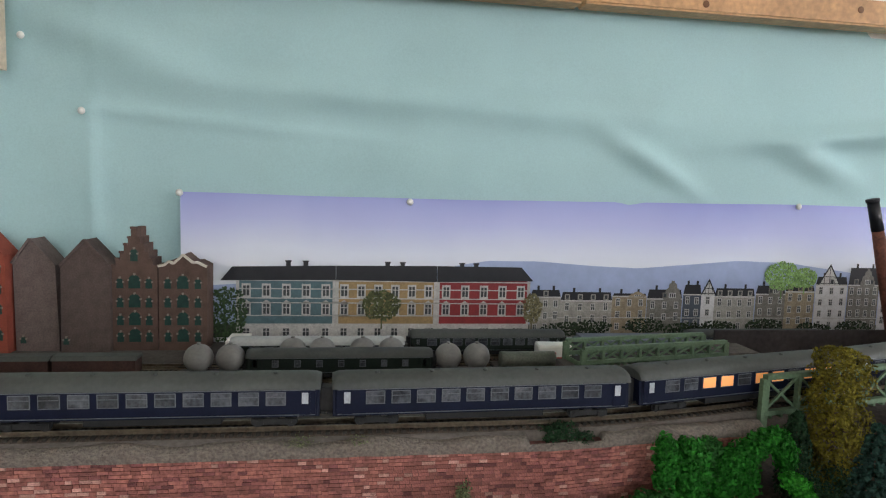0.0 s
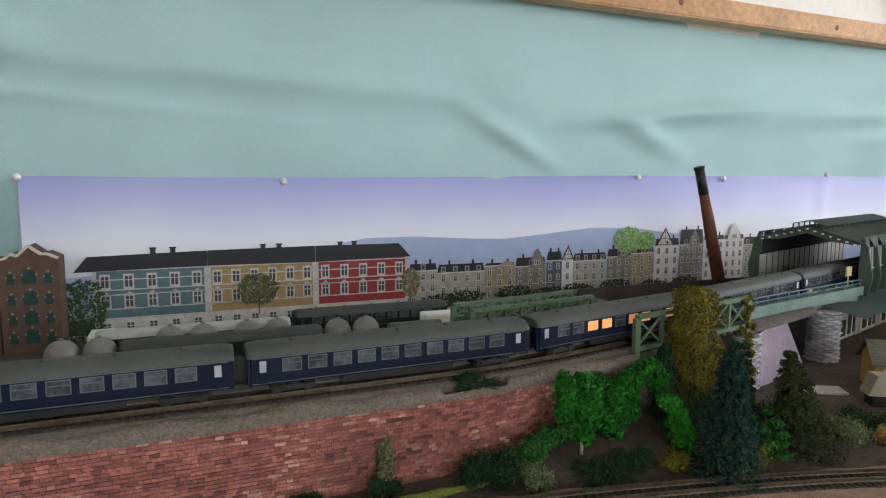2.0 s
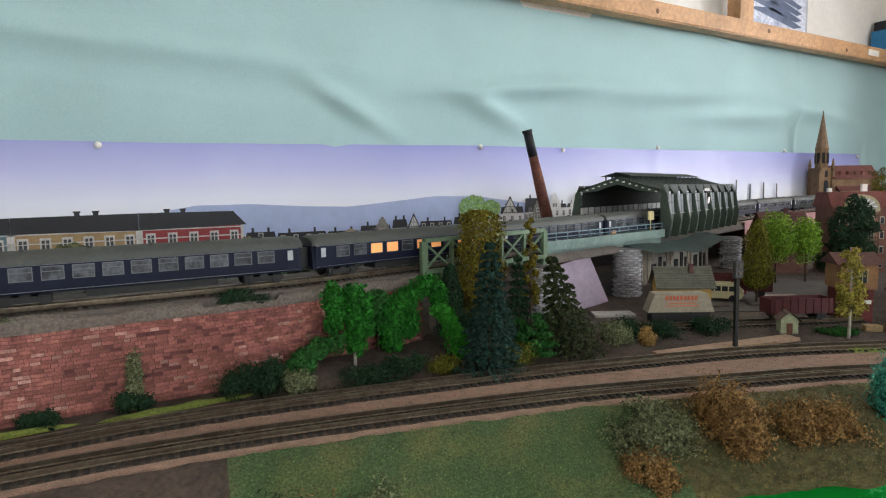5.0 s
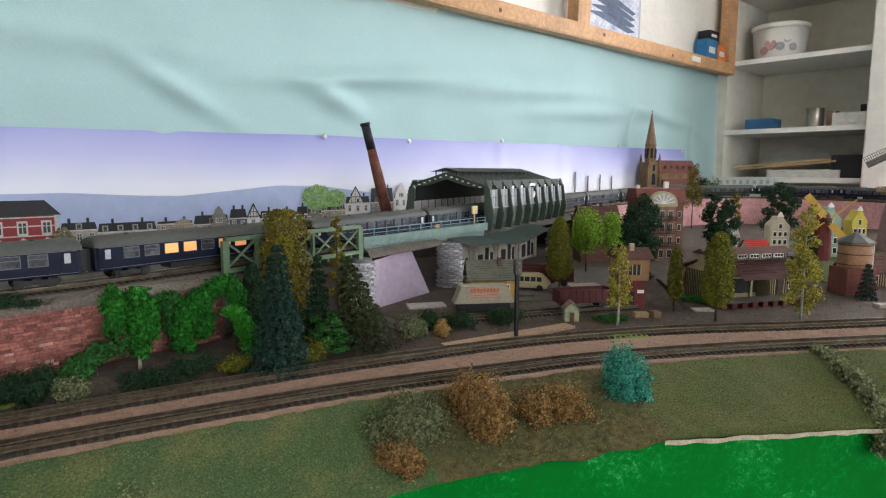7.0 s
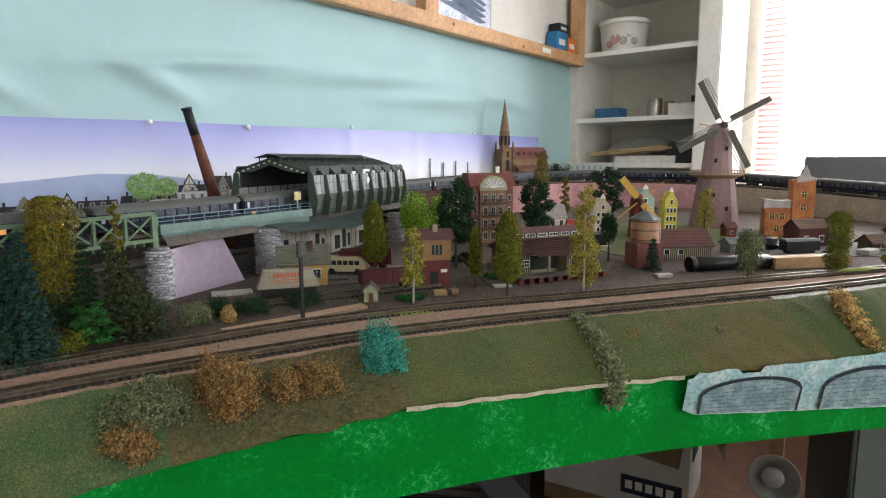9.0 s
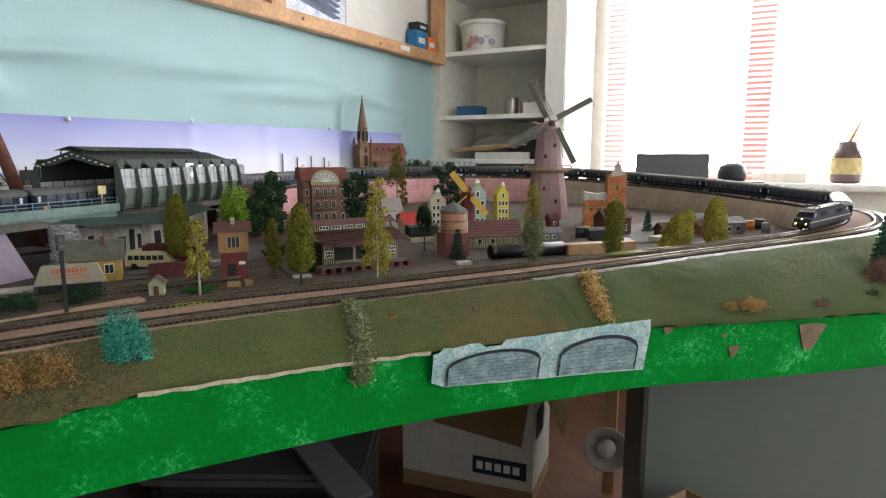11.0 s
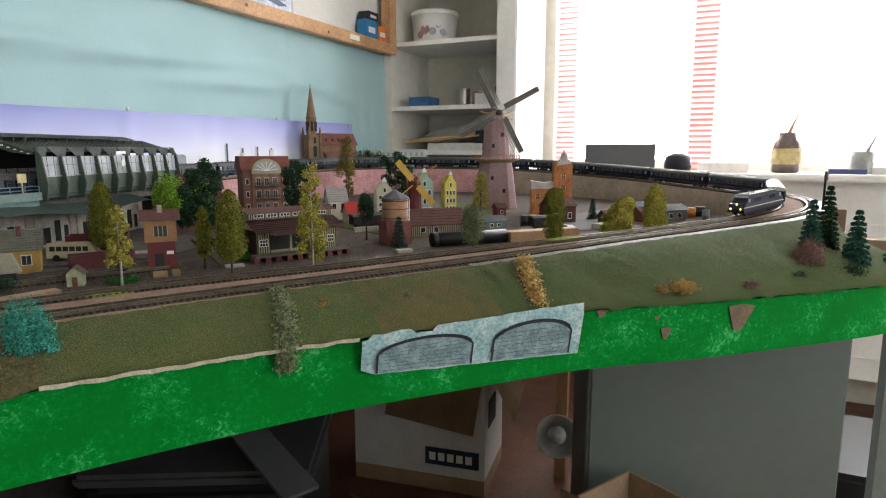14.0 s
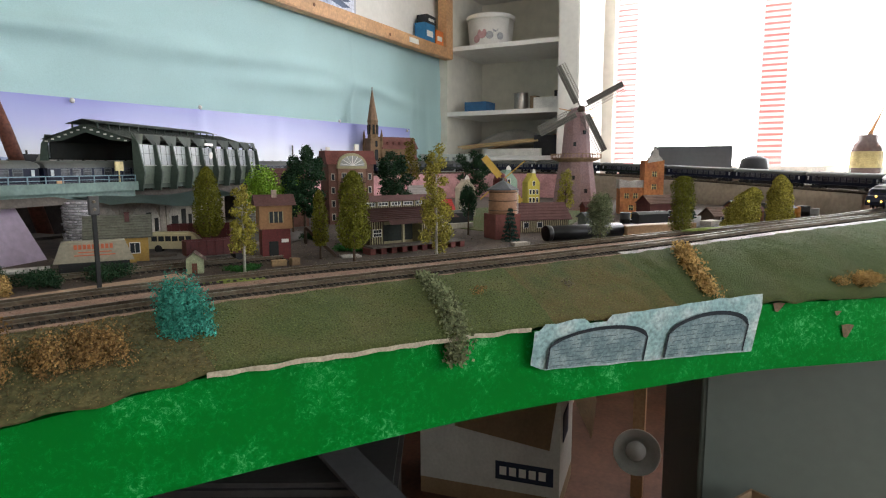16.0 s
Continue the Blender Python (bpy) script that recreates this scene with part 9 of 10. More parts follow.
for k, (x, y, rz, w, d, h, c, lab) in enumerate(((0.93, 0.3, -40, 0.02, 0.012, 0.008, (0.3, 0.2, 0.1), "small wooden crate beside the signal box"), (0.945, 0.285, -30, 0.012, 0.012, 0.01, (0.2, 0.13, 0.07), "small wooden crate beside the signal box"),
                                                (1.04, 0.26, -40, 0.03, 0.02, 0.003, (0.4, 0.38, 0.34), "flat pale slab lying in the yard"), (1.28, 0.08, -40, 0.03, 0.016, 0.006, (0.42, 0.38, 0.32), "flat pale slab lying in the yard"), (1.62, -0.1, -40, 0.04, 0.02, 0.012, (0.35, 0.3, 0.24), "pale crate beside the long box"),
                                                (1.8, -0.18, -20, 0.05, 0.025, 0.012, (0.45, 0.42, 0.38), "pale flat wagon load in the yard"), (0.74, 0.56, -30, 0.06, 0.03, 0.004, (0.42, 0.4, 0.37), "pale slab leaning under the platform"), (1.07, 0.5, -30, 0.06, 0.03, 0.004, (0.3, 0.24, 0.2), "brown slab lying by the road"),
                                                (1.19, 0.27, -36, 0.05, 0.012, 0.012, (0.2, 0.05, 0.04), "low red wall piece in the yard"), (1.5, 0.3, -36, 0.06, 0.008, 0.012, (0.4, 0.36, 0.3), "low pale garden wall"))):
    t = thing("crate" if "crate" in lab else "slab", (x, y, Z), rz, lab, "crate" if "crate" in lab else "slab")
    bm = BM()
    bx(bm, -w / 2, w / 2, -d / 2, d / 2, 0, h)
    bmesh.ops.bevel(bm, geom=bm.edges[:], offset=0.0006, segments=1, affect="EDGES")
    part("body", bm, mat("clutter_%s" % "abcdefghij"[k], c, 0.8, var=0.3, scale=60), t)
# dark tank engine on the middle siding
for x, y, rz, lab in ((1.73, -0.06, -42, "black covered goods wagon beside the sheds"), (1.58, 0.35, -30, "dark goods wagon in the town")):
    t = thing("goods_wagon", (x, y, Z), rz, lab, "goods wagon", "goods wagons in the town")
    bm = BM()
    bx(bm, -0.04, 0.04, -0.013, 0.013, 0.008, 0.028)
    part("body", bm, black, t)
    bm = BM()
    prism(bm, [(-0.0145, 0.0278), (0.0145, 0.0278), (0.007, 0.033), (-0.007, 0.033)], -0.042, 0.042, 0, "yz")
    part("roof", bm, grey_roof, t)
    bm = BM()
    bx(bm, -0.03, 0.03, -0.01, 0.01, 0.0, 0.008)
    part("running_gear", bm, black, t)

# ---- trees ----
bm = BM()
rows = []
for x in np.linspace(0.17, 0.66, 60):
    y0, y1 = float(np.interp(x, REAR[:iR, 0], REAR[:iR, 1])) + 0.03, (wall_line(x) - 0.002 if x < 0.41 else 0.6)
    e = min(1.0, (x - 0.17) / 0.08, (0.66 - x) / 0.05)
    rows.append([(x, y0 + (y1 - y0) * v, Z - 0.002 + e * (0.016 * math.sin(math.pi / 2 * min(1, v * 1.4)) + 0.004 * noise.noise((x * 30, v * 5, 1.0)))) for v in np.linspace(0, 1, 10)])
loft(bm, rows)
solid("earth_mound", bm, soil, "brown earth rising from the track to the brick wall", "earth", "structure")
tree("drape", 0.302, 0.493, 0.082, L_bright, "bright green drooping model tree on a pale stem", r=0.012, n=3000, size=0.0038, z=1.05, seed=11, m_trunk=birch, cols=(((0.0, 0.078), (0.002, 0.022), 0.0125), ((-0.02, 0.079), (-0.021, 0.046), 0.0115), ((0.012, 0.07), (0.013, 0.035), 0.009)))
tree("drape", 0.345, 0.525, 0.066, L_mid, "small green drooping model tree by the wall", r=0.01, n=1500, size=0.0036, z=1.048, seed=14, cols=(((0.0, 0.066), (0.004, 0.03), 0.013),))
tree("drape", 0.362, 0.515, 0.082, L_bright, "large green model tree drooping over to one side", r=0.015, n=4200, size=0.0038, z=1.048, seed=12, cols=(((0.04, 0.078), (-0.004, 0.052), 0.015), ((-0.004, 0.05), (-0.01, 0.012), 0.0145), ((0.012, 0.06), (0.014, 0.025), 0.012), ((0.045, 0.074), (0.055, 0.05), 0.012)))
tree("drape", 0.406, 0.472, 0.06, leaf_mat("vivid", (0.035, 0.25, 0.018), (0.012, 0.1, 0.008)), "vivid green drooping model tree leaning over", r=0.012, n=2600, size=0.0036, z=1.044, seed=13, lean=(-0.012, 0.0), cols=(((0.0, 0.057), (0.012, 0.008), 0.0125),))
tree("drape", 0.262, 0.498, 0.04, L_mid, "low spreading green model shrub tree", r=0.012, n=2000, size=0.0036, z=1.042, seed=15, cols=(((0.018, 0.036), (-0.028, 0.01), 0.0135), ((-0.01, 0.02), (-0.02, 0.004), 0.012)))
tree("post", 0.492, 0.545, 0.163, L_gold, "tall golden brown columnar model tree by the bridge", r=0.03, n=3600, size=0.003, base=0.05, seed=16)
tree("column", 0.446, 0.54, 0.1, L_dark, "slim dark conifer by the bridge", r=0.016, n=1000, base=0.05, seed=17)
tree("cone", 0.418, 0.418, 0.142, L_blue, "dark blue-green model fir", r=0.037, n=4200, size=0.0032, base=0.05, seed=18)
tree("cone", 0.5, 0.478, 0.118, L_dark, "slim dark green model fir", r=0.022, n=2200, size=0.003, base=0.05, seed=19)
tree("open", 0.56, 0.53, 0.155, L_gold, "thin golden model tree with open crown", r=0.014, n=900, size=0.003, base=0.3, seed=20)
tree("cone", 0.54, 0.43, 0.12, leaf_mat("needle", (0.045, 0.06, 0.022), (0.025, 0.03, 0.014)), "sparse dark olive fir leaning beside the track", r=0.044, n=2600, size=0.0036, base=0.05, seed=21, lean=(-0.034, 0.0))
tree("clump", 0.487, 0.435, 0.05, L_mid, "low fresh green model bush tree", r=0.026, n=1500, size=0.003, base=0.05, seed=22)
tree("column", 0.98, 0.487, 0.134, L_olive, "olive green columnar model poplar", r=0.0225, n=3000, size=0.0028, base=0.2, seed=23)
tree("open", 0.862, 0.295, 0.113, L_yellow, "thin yellow-green model birch", r=0.021, n=1000, size=0.003, base=0.28, seed=24, m_trunk=birch)
tree("column", 0.99, 0.217, 0.128, L_olive, "olive yellow columnar model poplar with dark trunk", r=0.023, n=2400, size=0.003, base=0.18, seed=25)
tree("column", 1.005, 0.288, 0.1, L_olive, "thin olive model poplar beside the signal box", r=0.012, n=900, size=0.003, base=0.2, seed=26)
tree("open", 1.083, 0.137, 0.165, L_yellow, "tall yellow-green model birch with pale stem", r=0.028, n=2100, size=0.003, base=0.14, seed=27, m_trunk=birch)
tree("round", 1.212, 0.594, 0.142, L_lime, "lime green fluffy model tree", r=0.036, n=2400, size=0.0036, base=0.25, seed=28)
tree("round", 1.27, 0.57, 0.13, L_lime, "lime green fluffy model tree", r=0.028, n=1600, size=0.0036, base=0.25, seed=29)
tree("clump", 1.135, 0.425, 0.17, L_dark, "large dark green model oak with visible trunk", r=0.046, n=3600, size=0.0036, base=0.25, seed=30, tr=0.003)
tree("clump", 1.36, 0.38, 0.168, L_dark, "large dark green model oak", r=0.044, n=3600, size=0.0036, base=0.15, seed=31, tr=0.003)
tree("clump", 1.98, 0.49, 0.182, L_dark, "large dark green model tree behind the houses", r=0.055, n=2800, size=0.004, base=0.25, seed=32, tr=0.003)
tree("round", 1.391, 0.23, 0.1, L_dark, "oval dark green model tree on a thin stem", r=0.0185, n=1500, size=0.0026, base=0.32, seed=33)
tree("round", 1.3, -0.05, 0.085, L_grey, "dense grey-green rounded model bush", r=0.0215, n=2600, size=0.0024, base=0.05, seed=34, z=1.047)
tree("post", 1.44, -0.159, 0.106, L_olive, "dense dark olive columnar model bush", r=0.0185, n=2800, size=0.0024, base=0.05, seed=35, z=1.05)
tree("cone", 1.33, 0.118, 0.064, L_blue, "small dark fir beside the water tower", r=0.018, n=1200, size=0.0026, base=0.05, seed=36)
tree("column", 1.6, -0.24, 0.08, L_yellow, "soft yellow-green model shrub beside the track", r=0.031, n=4600, size=0.003, base=0.0, seed=37, z=1.052, lean=(0.012, -0.026))
tree("column", 1.69, -0.312, 0.1, L_yellow, "taller soft yellow-green model shrub", r=0.025, n=4200, size=0.003, base=0.0, seed=38, z=1.055)
tree("open", 1.99, 0.21, 0.12, L_yellow, "yellow-green model birch before the windmill", r=0.03, n=1300, size=0.003, base=0.2, seed=39)
tree("open", 2.36, 0.93, 0.24, L_gold, "golden leafed tree beside the church", r=0.045, n=1500, size=0.004, base=0.4, seed=40)
tree("open", 1.76, 0.52, 0.16, L_gold, "slim golden model tree between the houses", r=0.018, n=800, size=0.003, base=0.4, seed=41)
for k, (x, y) in enumerate(((2.66, 1.13), (2.71, 1.11), (2.76, 1.085), (2.8, 1.06))):
    tree("clump", x, y, 0.19, L_mid if k % 2 else L_dark, "dark green hedge tree behind the upper track", r=0.034, n=900, size=0.004, base=0.3, seed=50 + k)
tree("cone", 1.568, -0.618, 0.154, L_dark, "dark green model fir at the corner", r=0.031, n=6500, size=0.0032, base=0.03, seed=60, z=1.016)
tree("cone", 1.524, -0.59, 0.128, mat("leaf_seagreen", (0.02, 0.09, 0.06), 0.8, var=0.2, island=0.4), "blue-green model fir at the corner", r=0.028, n=6000, size=0.0032, base=0.03, seed=61, z=1.02)
tree("cone", 1.54, -0.66, 0.118, mat("leaf_seagreen", (0.02, 0.09, 0.06)), "blue-green model fir at the corner", r=0.031, n=6000, size=0.0032, base=0.03, seed=62, z=1.014)
tree("cone", 1.585, -0.725, 0.09, L_mid, "small green model fir at the corner", r=0.024, n=1300, size=0.003, base=0.03, seed=63, z=1.014)
tree("cone", 1.98, -0.12, 0.06, L_blue, "small dark blue fir behind the shrubs", r=0.016, n=900, size=0.003, base=0.05, seed=64)

# ---- bushes ----
bush(0.65, 0.152, 0.0255, 0.086, L_teal, "turquoise lichen bush on the grass bank", z=1.002, n=4200, size=0.0028, seed=1, lumps=14)
bush(0.512, 0.212, 0.04, 0.066, L_rust, "rust brown lichen bush on the bank", z=1.002, n=4200, size=0.0028, seed=2, lumps=10)
bush(0.574, 0.188, 0.036, 0.046, L_rust, "low rust brown lichen bush on the bank", z=1.006, n=3400, size=0.0026, seed=3, lumps=16, long=2.3, rz=-30)
bush(0.445, 0.252, 0.044, 0.054, L_grey, "grey-green lichen bush on the bank", z=1.004, n=4200, size=0.0028, seed=4, lumps=10)
bush(0.428, 0.222, 0.028, 0.034, L_rust, "low brown lichen bush on the bank", z=1.0, n=2000, size=0.0026, seed=5, lumps=8)
bush(0.425, 0.27, 0.022, 0.026, L_olive, "small olive bush on the bank", z=1.01, n=800, size=0.0026, seed=6)
bush(0.235, 0.3, 0.04, 0.042, L_grey, "dark grey-green bush at the front of the bank", z=0.99, n=1500, size=0.003, seed=7, lumps=8)
bush(0.075, 0.375, 0.02, 0.022, L_dark, "dark low bush on the bare bank", z=1.018, n=1300, size=0.003, seed=8, long=2.2)
bush(0.165, 0.325, 0.04, 0.03, L_dark, "dark green bush at the end of the grass mat", z=1.0, n=1100, size=0.003, seed=88, lumps=8, long=1.3)
bush(0.2, 0.305, 0.03, 0.034, L_rust, "brown tuft at the end of the grass mat", z=0.992, n=900, size=0.003, seed=89, lumps=7)
bush(0.02, 0.38, 0.02, 0.02, L_dark, "dark low bush on the bare bank", z=1.02, n=900, size=0.003, seed=9, long=2.0)
for k, (x, y, w, h, lf, lab) in enumerate((
        (0.1, 0.508, 0.018, 0.02, L_dark, "dark bush at the foot of the brick wall"), (0.103, 0.513, 0.01, 0.055, L_grey, "grey-green creeper climbing the brick wall"),
        (0.03, 0.508, 0.02, 0.016, L_dark, "dark bush at the foot of the brick wall"), (-0.03, 0.505, 0.022, 0.018, L_dark, "dark bush at the foot of the brick wall"),
        (-0.12, 0.505, 0.022, 0.02, L_grey, "grey-green bush at the foot of the brick wall"), (0.185, 0.5, 0.03, 0.03, L_dark, "dark bush at the foot of the brick wall"), (0.215, 0.49, 0.03, 0.04, L_dark, "dark bush at the foot of the brick wall"),
        (0.235, 0.468, 0.02, 0.025, L_grey, "pale grey-green bush beside the track"), (0.3, 0.46, 0.035, 0.02, L_dark, "dark undergrowth below the trees"), (0.345, 0.458, 0.03, 0.024, L_dark, "dark undergrowth below the trees"),
        (0.38, 0.455, 0.024, 0.02, L_olive, "olive undergrowth below the trees"), (0.455, 0.43, 0.03, 0.028, L_olive, "olive undergrowth beside the fir"), (0.44, 0.5, 0.05, 0.06, L_dark, "dark undergrowth below the trees"),
        (0.5, 0.51, 0.05, 0.06, L_dark, "dark undergrowth below the bridge"), (0.56, 0.48, 0.045, 0.04, L_dark, "dark undergrowth below the bridge"), (0.6, 0.43, 0.03, 0.032, L_grey, "grey-green lichen bush beside the track"),
        (0.636, 0.41, 0.018, 0.026, L_straw, "straw-coloured lichen tuft beside the track"), (0.65, 0.45, 0.03, 0.03, L_dark, "dark green bush under the platform"), (0.69, 0.43, 0.03, 0.024, L_dark, "dark green bush under the platform"),
        (0.755, 0.42, 0.04, 0.022, L_dark, "dark low bush before the trailer"), (0.885, 0.315, 0.03, 0.008, L_mid, "low green hedge beside the track"), (1.2, 0.46, 0.03, 0.02, L_dark, "dark bush in the town"),
        (1.66, 0.42, 0.04, 0.02, L_dark, "dark bush in the town"), (1.1, 0.3, 0.03, 0.012, L_mid, "low green bush in the town"))):
    bush(x, y, w, h, lf, lab, n=900 if h > 0.03 else 600, size=0.0027, seed=100 + k, lumps=7)
bush(0.2, 0.535, 0.024, 0.014, L_dark, "dark green plants growing over the coping", z=1.121, n=900, size=0.0025, seed=130, lumps=8, long=1.6)
bush(-0.01, 0.54, 0.03, 0.005, L_grey, "thin dry weeds on the coping", z=1.126, n=260, size=0.0018, seed=131, lumps=6, long=3)
bush(0.907, -0.01, 0.02, 0.014, L_rust, "small rusty tuft on the grass bank", z=1.028, n=500, size=0.0024, seed=132)
bush(1.0, -0.07, 0.026, 0.016, mat("leaf_drygrey", (0.14, 0.12, 0.08), 0.8, var=0.2, island=0.4), "dry grey-brown lichen tuft on the bank", z=1.028, n=900, size=0.0022, seed=133)
bush(1.235, -0.4, 0.032, 0.02, L_straw, "flat straw-coloured tuft on the bank", z=1.02, n=1100, size=0.0024, seed=134, long=1.6, rz=-45)
bush(1.33, -0.495, 0.024, 0.014, L_pink, "dusty brown tuft on the bank", z=1.016, n=700, size=0.0024, seed=135, long=1.5, rz=-45)
bush(1.415, -0.55, 0.032, 0.018, L_dark, "dark green low hedge on the bank", z=1.018, n=900, size=0.0024, seed=136, long=1.8, rz=-42)
bush(1.47, -0.58, 0.034, 0.058, L_pink, "dusty pink lichen bush at the corner", z=1.022, n=2200, size=0.0024, seed=137, lumps=10)
bush(1.51, -0.64, 0.05, 0.028, L_dark, "dark bush at the corner", z=1.014, n=1500, size=0.003, seed=138)


def bank_point(u, q):
    """A place on the bank: u in plan x along the board, q from the track (0) down to the board (1)."""
    p = np.array([u, np.interp(u, FASCIA[:, 0], FASCIA[:, 1])])
    k = int(np.argmin(np.linalg.norm(NEAR[:iN, :2] - p, axis=1)))
    t = NEAR[k] - nN[k] * 0.03
    return t[0] + (p[0] - t[0]) * q, t[1] + (p[1] - t[1]) * q, t[2] - 0.008 + (1.004 - t[2] + 0.008) * q ** 1.25


for lf, lab, way, spread in ((L_grey, "grey-green creeper hanging down the bank over the board", [(0.905, 0.06, 1.046), (0.88, 0.03, 1.04), (0.85, 0.0, 1.03), (0.815, -0.026, 1.014), (0.81, -0.03, 1.0), (0.808, -0.03, 0.985)], 0.0055),
                             (L_straw, "strip of straw-coloured tufts down the bank", [(1.15, -0.19, 1.067), (1.124, -0.206, 1.05), (1.102, -0.221, 1.034), (1.084, -0.235, 1.019)], 0.006)):
    o0 = np.array(way[0])
    t = thing("creeper", way[0], 0, lab, "creeper")
    rgc = np.random.RandomState(7)
    line = spline(way, 0.002)
    pts = np.concatenate([p + rgc.normal(0, spread, (60, 3)) * [1, 1, 0.5] + [0, 0, 0.003] for p in line]) - o0
    foliage(pts, np.tile([-0.5, -0.7, 0.6], (len(pts), 1)), 0.0022, "leaves", lf, t, seed=9)
    bm = BM()
    tube(bm, [tuple(np.array(p) - o0) for p in way], 0.0012, 0.0008, 5)
    part("stem", bm, bark, t)

# moss along the track
for k, (x, y, w, d) in enumerate(((0.14, 0.492, 0.14, 0.012), (0.79, 0.262, 0.12, 0.018), (1.36, -0.2, 0.1, 0.014), (0.0, 0.498, 0.12, 0.01))):
    bm = BM()
    z0 = Z if y > 0.4 else float(np.interp(x, NEAR[:iN, 0], NEAR[:iN, 2])) - 0.008
    rz = 0 if y > 0.4 else -36
    rows = []
    for u in np.linspace(-1, 1, 22):
        e = math.sqrt(max(0.0, 1 - u * u)) * (1 + 0.35 * noise.noise((u * 4, k * 5.0, 0)))
        rows.append([tuple(Matrix.Rotation(radians(rz), 3, "Z") @ Vector((u * w / 2, v * d / 2 * e, 0)) + Vector((x, y, z0 + 0.0042 * (1 - v * v) * e + 0.0005))) for v in np.linspace(-1, 1, 7)])
    loft(bm, rows)
    solid("moss_patch", bm, moss, "yellow-green moss patch beside the track", "moss", "structure")


# ---- painted paper on the board edge ----
def on_board(u, z, off):
    """A point before the board at plan x u, height z."""
    k = int(np.argmin(np.abs(FASCIA[:, 0] - u)))
    d = FASCIA[min(k + 1, len(FASCIA) - 1)] - FASCIA[max(k - 1, 0)]
    n = np.array([d[1], -d[0], 0]) / math.hypot(d[0], d[1])
    y = np.interp(u, FASCIA[:, 0], FASCIA[:, 1])
    return (u + n[0] * off, y + n[1] * off, z)


def on_paper(u, z, more):
    """A point on the painted paper, which leans out over the grass mat's edge."""
    return on_board(u, z, 0.004 + 0.0115 * min(1.0, max(0.0, (z - 0.949) / 0.055)) + more)



U0, U1 = 0.887, 1.124
pap = tagged(new("bridge_painting"), "paper painting of a blue-grey arched bridge glued on the board", "painting")
paper_blue = mat("paper_blue", (0.24, 0.38, 0.38), 0.7, var=0.45, scale=40, bump=0.3, tint=(0.45, 0.53, 0.52))
water_mat = mat("paper_stone", (0.14, 0.21, 0.225), 0.7, var=0.4, scale=70, bump=0.4, fine=5, tint=(0.3, 0.38, 0.39))
ink = mat("paper_ink", (0.02, 0.028, 0.035), 0.8, var=0.3, scale=60)
PT, PB = (lambda q: 1.013 + 0.009 * q), (lambda q: 0.962 - 0.015 * q)  # the paper's upper and lower edge


def leaf_z(u, v):
    """Height on the painting: v from the lower (0) to the upper edge (1)."""
    q = (u - U0) / (U1 - U0)
    return PB(q) + (PT(q) - PB(q)) * v


bm = BM()
rows = []
for u in np.linspace(U0, U1, 46):
    q = (u - U0) / (U1 - U0)
    top = PT(q) + 0.0025 * noise.noise((u * 60, 0, 0)) - (0.006 if 0.22 < q < 0.3 or q < 0.03 else 0)
    bot = PB(q) + 0.0012 * noise.noise((u * 40, 5, 0)) + (0.008 * (1 - q / 0.06) if q < 0.06 else 0)
    rows.append([on_paper(u, bot + (top - bot) * v, 0.001 * noise.noise((u * 30, v * 3, 0))) for v in np.linspace(0, 1, 6)])
loft(bm, rows)
part("paper", bm, paper_blue, pap)
for a0, a1 in ((0.06, 0.47), (0.56, 0.95)):
    c, w = U0 + (U1 - U0) * (a0 + a1) / 2, (U1 - U0) * (a1 - a0) / 2
    bm = BM()
    loft(bm, [[on_paper(c + w * v, leaf_z(c + w * v, 0.04), 0.0018) for v in np.linspace(-1, 1, 20)], [on_paper(c + w * v, leaf_z(c + w * v, 0.5 + 0.3 * math.sqrt(max(0, 1 - v * v))), 0.0018) for v in np.linspace(-1, 1, 20)]])
    part("arch_fill", bm, water_mat, pap)
    for r in range(7):
        for g in range(5):
            bm = BM()
            v0 = -0.9 + 0.36 * g + 0.1 * math.sin(r * 2.3 + g)
            z0 = 0.09 + 0.085 * r
            vs = np.linspace(v0, v0 + 0.26, 6)
            loft(bm, [[on_paper(c + w * v, leaf_z(c + w * v, z0 + h + 0.02 * noise.noise((v * 9, r, g))), 0.0022) for v in vs] for h in (0, 0.012)])
            part("brush_line", bm, mat("paper_line", (0.07, 0.11, 0.13), 0.8), pap)
    bm = BM()
    path = [(-1, 0.04)] + [(v, 0.5 + 0.32 * math.sqrt(max(0, 1 - v * v))) for v in np.linspace(-1, 1, 26)] + [(1, 0.04)]
    loft(bm, [[on_paper(c + w * v, leaf_z(c + w * v, z), 0.0027) for v, z in path], [on_paper(c + w * v * 0.965, leaf_z(c + w * v, z - (0.07 if abs(v) < 0.99 else 0)), 0.0027) for v, z in path]])
    part("arch_line", bm, ink, pap)
for u, z, w, h in ((1.215, 0.964, 0.012, 0.018), (1.3, 0.978, 0.034, 0.042), (1.15, 1.0, 0.012, 0.012), (1.205, 0.988, 0.006, 0.006)):
    bm = BM()
    loft(bm, [[on_board(u + w * a, z + h * b, 0.0025) for a, b in ((-0.5, 0.45), (0, 0.5), (0.5, 0.4))], [on_board(u + w * a, z + h * b, 0.0025) for a, b in ((-0.3, -0.4), (-0.05, -0.5), (0.1, -0.3))]])
    solid("board_patch", bm, mat("patch_brown", (0.17, 0.12, 0.07), 0.8, var=0.3, scale=60), "torn brown patch in the green paint", "paint patch", "structure")
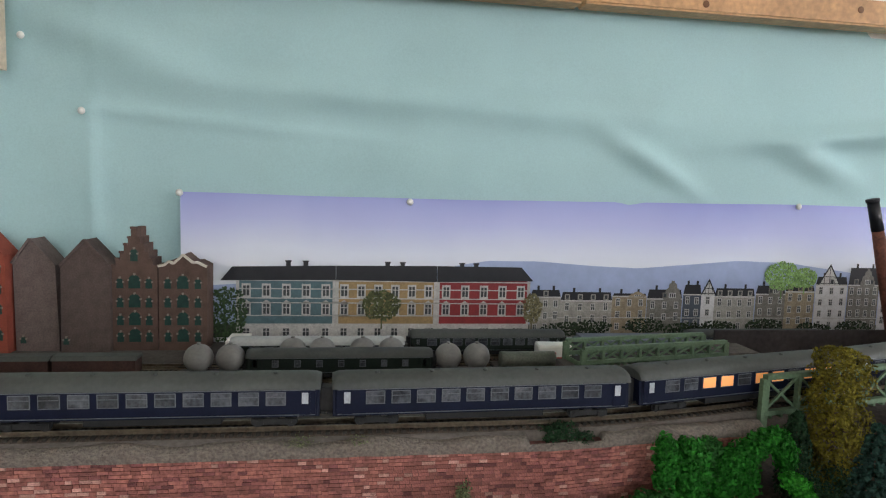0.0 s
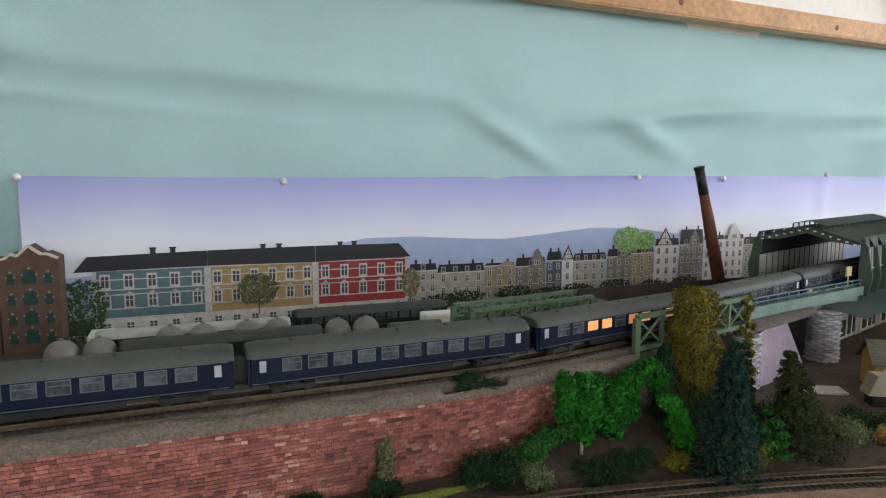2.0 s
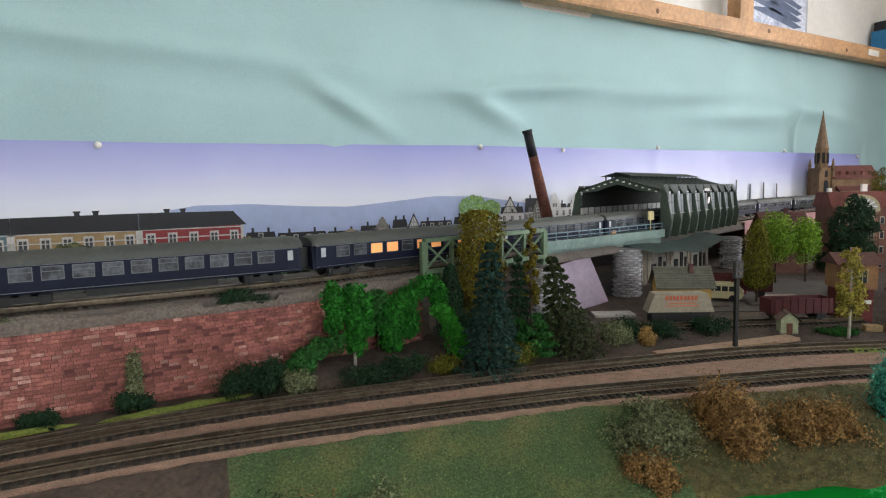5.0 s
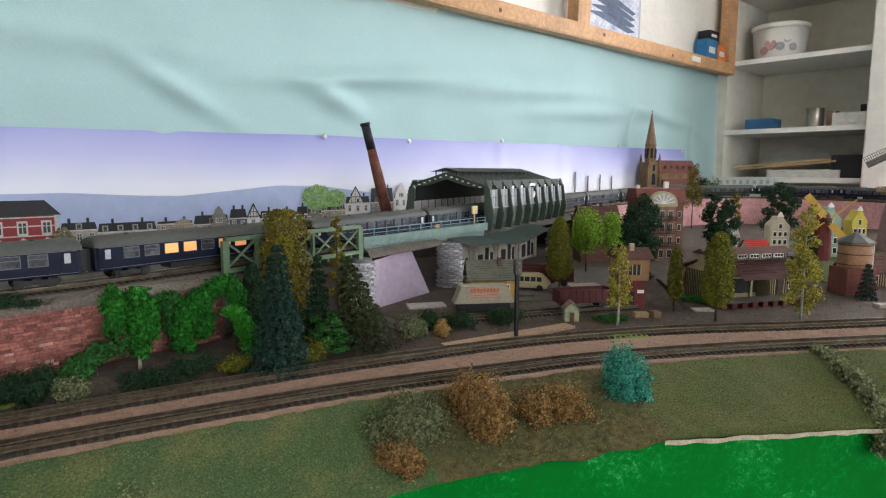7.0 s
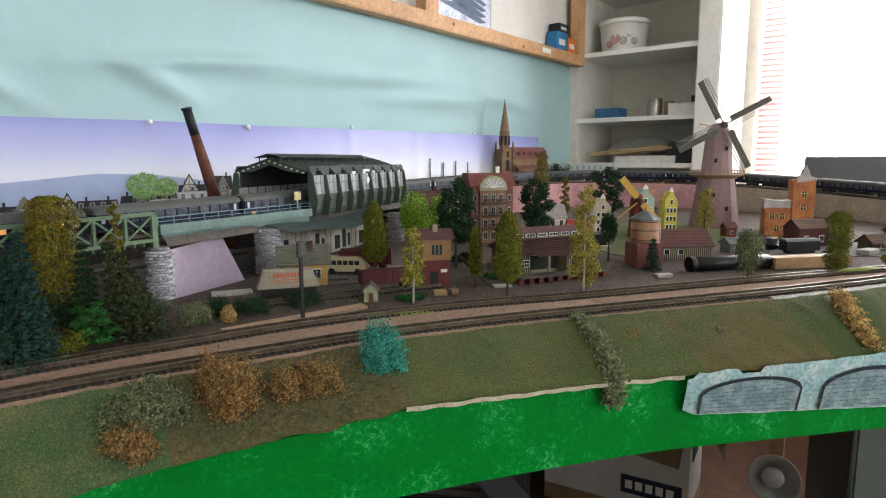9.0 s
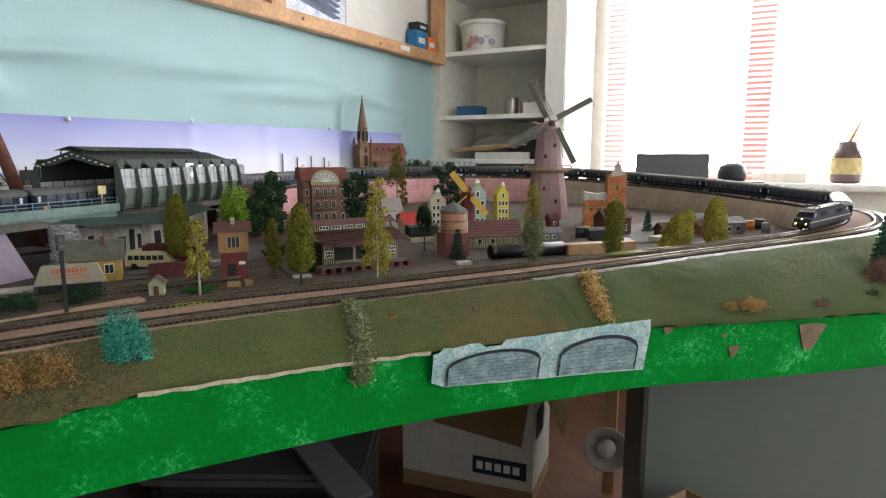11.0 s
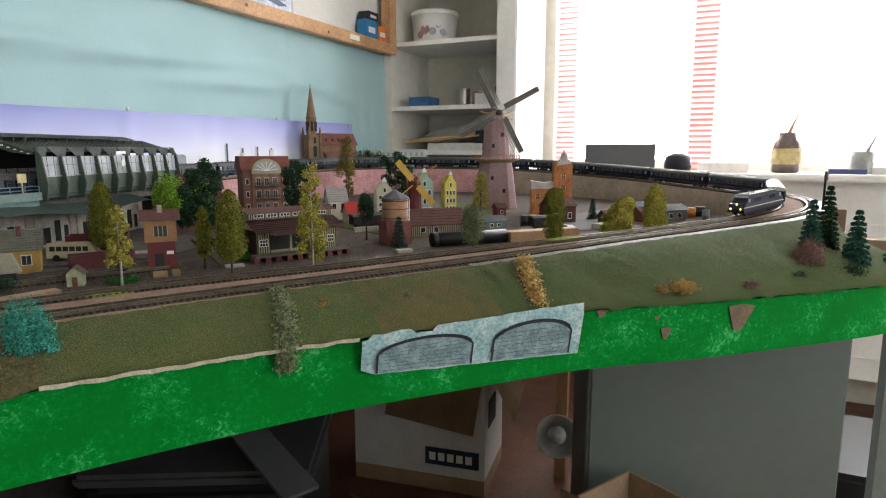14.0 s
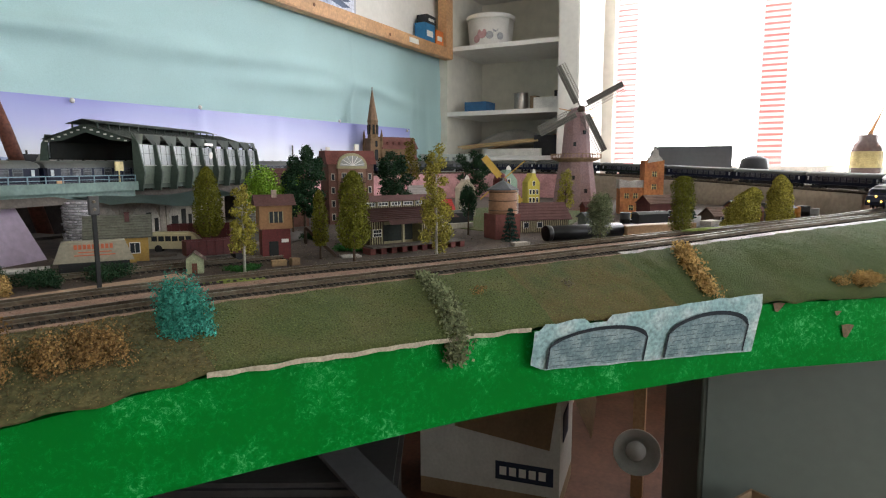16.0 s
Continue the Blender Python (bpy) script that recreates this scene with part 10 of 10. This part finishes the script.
# white paper edge of the grass mat
bm = BM()
rows = []
for u in np.linspace(0.625, 0.885, 60):
    z = 1.0145 - 0.004 * (u - 0.625) / 0.26 + 0.0015 * noise.noise((u * 50, 0, 0))
    rows.append([on_board(u, z - 0.0035 - 0.0015 * noise.noise((u * 70, 3, 0)), 0.0135), on_board(u, z + 0.001, 0.0138)])
loft(bm, rows)
solid("mat_edge", bm, mat("mat_backing", (0.45, 0.4, 0.3), 0.8, var=0.3, scale=80), "frayed pale backing at the grass mat's edge", "mat edge", "structure")

# ---- loose ballast stones and grass fibres ----
rgs = np.random.RandomState(12)


def scatter(name, pts, size, m, label, cat):
    """Small three-sided stones, one per point."""
    k = len(pts)
    a = rgs.uniform(0, 6.28, k)
    s1 = size * rgs.uniform(0.4, 1.3, k)
    vs = []
    for j in range(3):
        vs.append(pts + np.stack([np.cos(a + 2.1 * j) * s1, np.sin(a + 2.1 * j) * s1 * 0.8, -0.0004 * np.ones(k)], 1))
    vs.append(pts + np.stack([np.cos(a) * s1 * 0.2, np.sin(a) * s1 * 0.2, s1 * 0.9], 1))
    f = np.arange(4 * k).reshape(-1, 4)
    me = bpy.data.meshes.new(name)
    me.from_pydata(np.stack(vs, 1).reshape(-1, 3).tolist(), [], np.concatenate([f[:, [0, 1, 3]], f[:, [1, 2, 3]], f[:, [2, 0, 3]]]).tolist())
    me.materials.append(m)
    return tagged(new(name, me), label, cat, "", "stuff")


q = rgs.uniform(0, 1, 15000)
ia, ib = (q * (iN - 1)).astype(int), (q * (iR - 1)).astype(int)
u = rgs.uniform(-0.3, 1.3, len(q))[:, None]
pa, pb = NEAR[ia], REAR[ib]
keep = (pa[:, 0] > -0.3) & (np.abs(u[:, 0]) > 0.28) & (np.abs(u[:, 0] - 1) > 0.28)
loose = (pa + (pb - pa) * u)[keep] - np.array([0, 0, 0.0068])
scatter("ballast_stones", loose, 0.00085, mat("ballast_loose", (0.3, 0.2, 0.15), 0.95, var=0.3, island=0.6, tint=(0.13, 0.09, 0.07)), "loose reddish ballast grains between the tracks", "ballast")
yard_pts = np.stack([rgs.uniform(0.7, 2.1, 9000), rgs.uniform(-0.35, 0.65, 9000), np.full(9000, Z + 0.0003)], 1)
front_y = np.interp(yard_pts[:, 0], REAR[:iR, 0], REAR[:iR, 1])
scatter("yard_grit", yard_pts[yard_pts[:, 1] > front_y + 0.045], 0.0013, mat("yard_loose", (0.17, 0.14, 0.11), 0.95, var=0.3, island=0.7, tint=(0.05, 0.06, 0.03)), "scattered grit and scraps on the town's ground", "grit")
for x0, x1, count, m, lab in ((0.14, 0.445, 5000, leaf_mat("fibre_pale", (0.1, 0.16, 0.06), (0.07, 0.11, 0.04), 0.5), "pale green flock fibres on the grass mat"), (0.445, 0.64, 4500, leaf_mat("fibre_brown", (0.15, 0.115, 0.045), (0.09, 0.095, 0.035), 0.5), "brownish flock fibres on the bank"),
                              (0.64, 1.0, 4500, leaf_mat("fibre_olive", (0.12, 0.14, 0.045), (0.09, 0.1, 0.03), 0.5), "olive flock fibres on the grass mat"), (1.0, 1.62, 4500, leaf_mat("fibre_deep", (0.09, 0.125, 0.04), (0.07, 0.09, 0.03), 0.5), "green flock fibres on the grass mat")):
    strip = np.array([r[:14] for x, r in BANK if x0 <= x <= x1])
    i, j = rgs.uniform(0, len(strip) - 1.001, count), rgs.uniform(0, 12.999, count)
    fi, fj = (i % 1)[:, None], (j % 1)[:, None]
    i, j = i.astype(int), j.astype(int)
    pts = (strip[i, j] * (1 - fi) + strip[i + 1, j] * fi) * (1 - fj) + (strip[i, j + 1] * (1 - fi) + strip[i + 1, j + 1] * fi) * fj
    o = foliage(pts + np.array([0, 0, 0.0005]), np.tile([-0.3, -0.4, 0.8], (count, 1)), 0.0009, "grass_fibres", m, None, 0.9, 5)
    tagged(o, lab, "grass", "", "stuff")
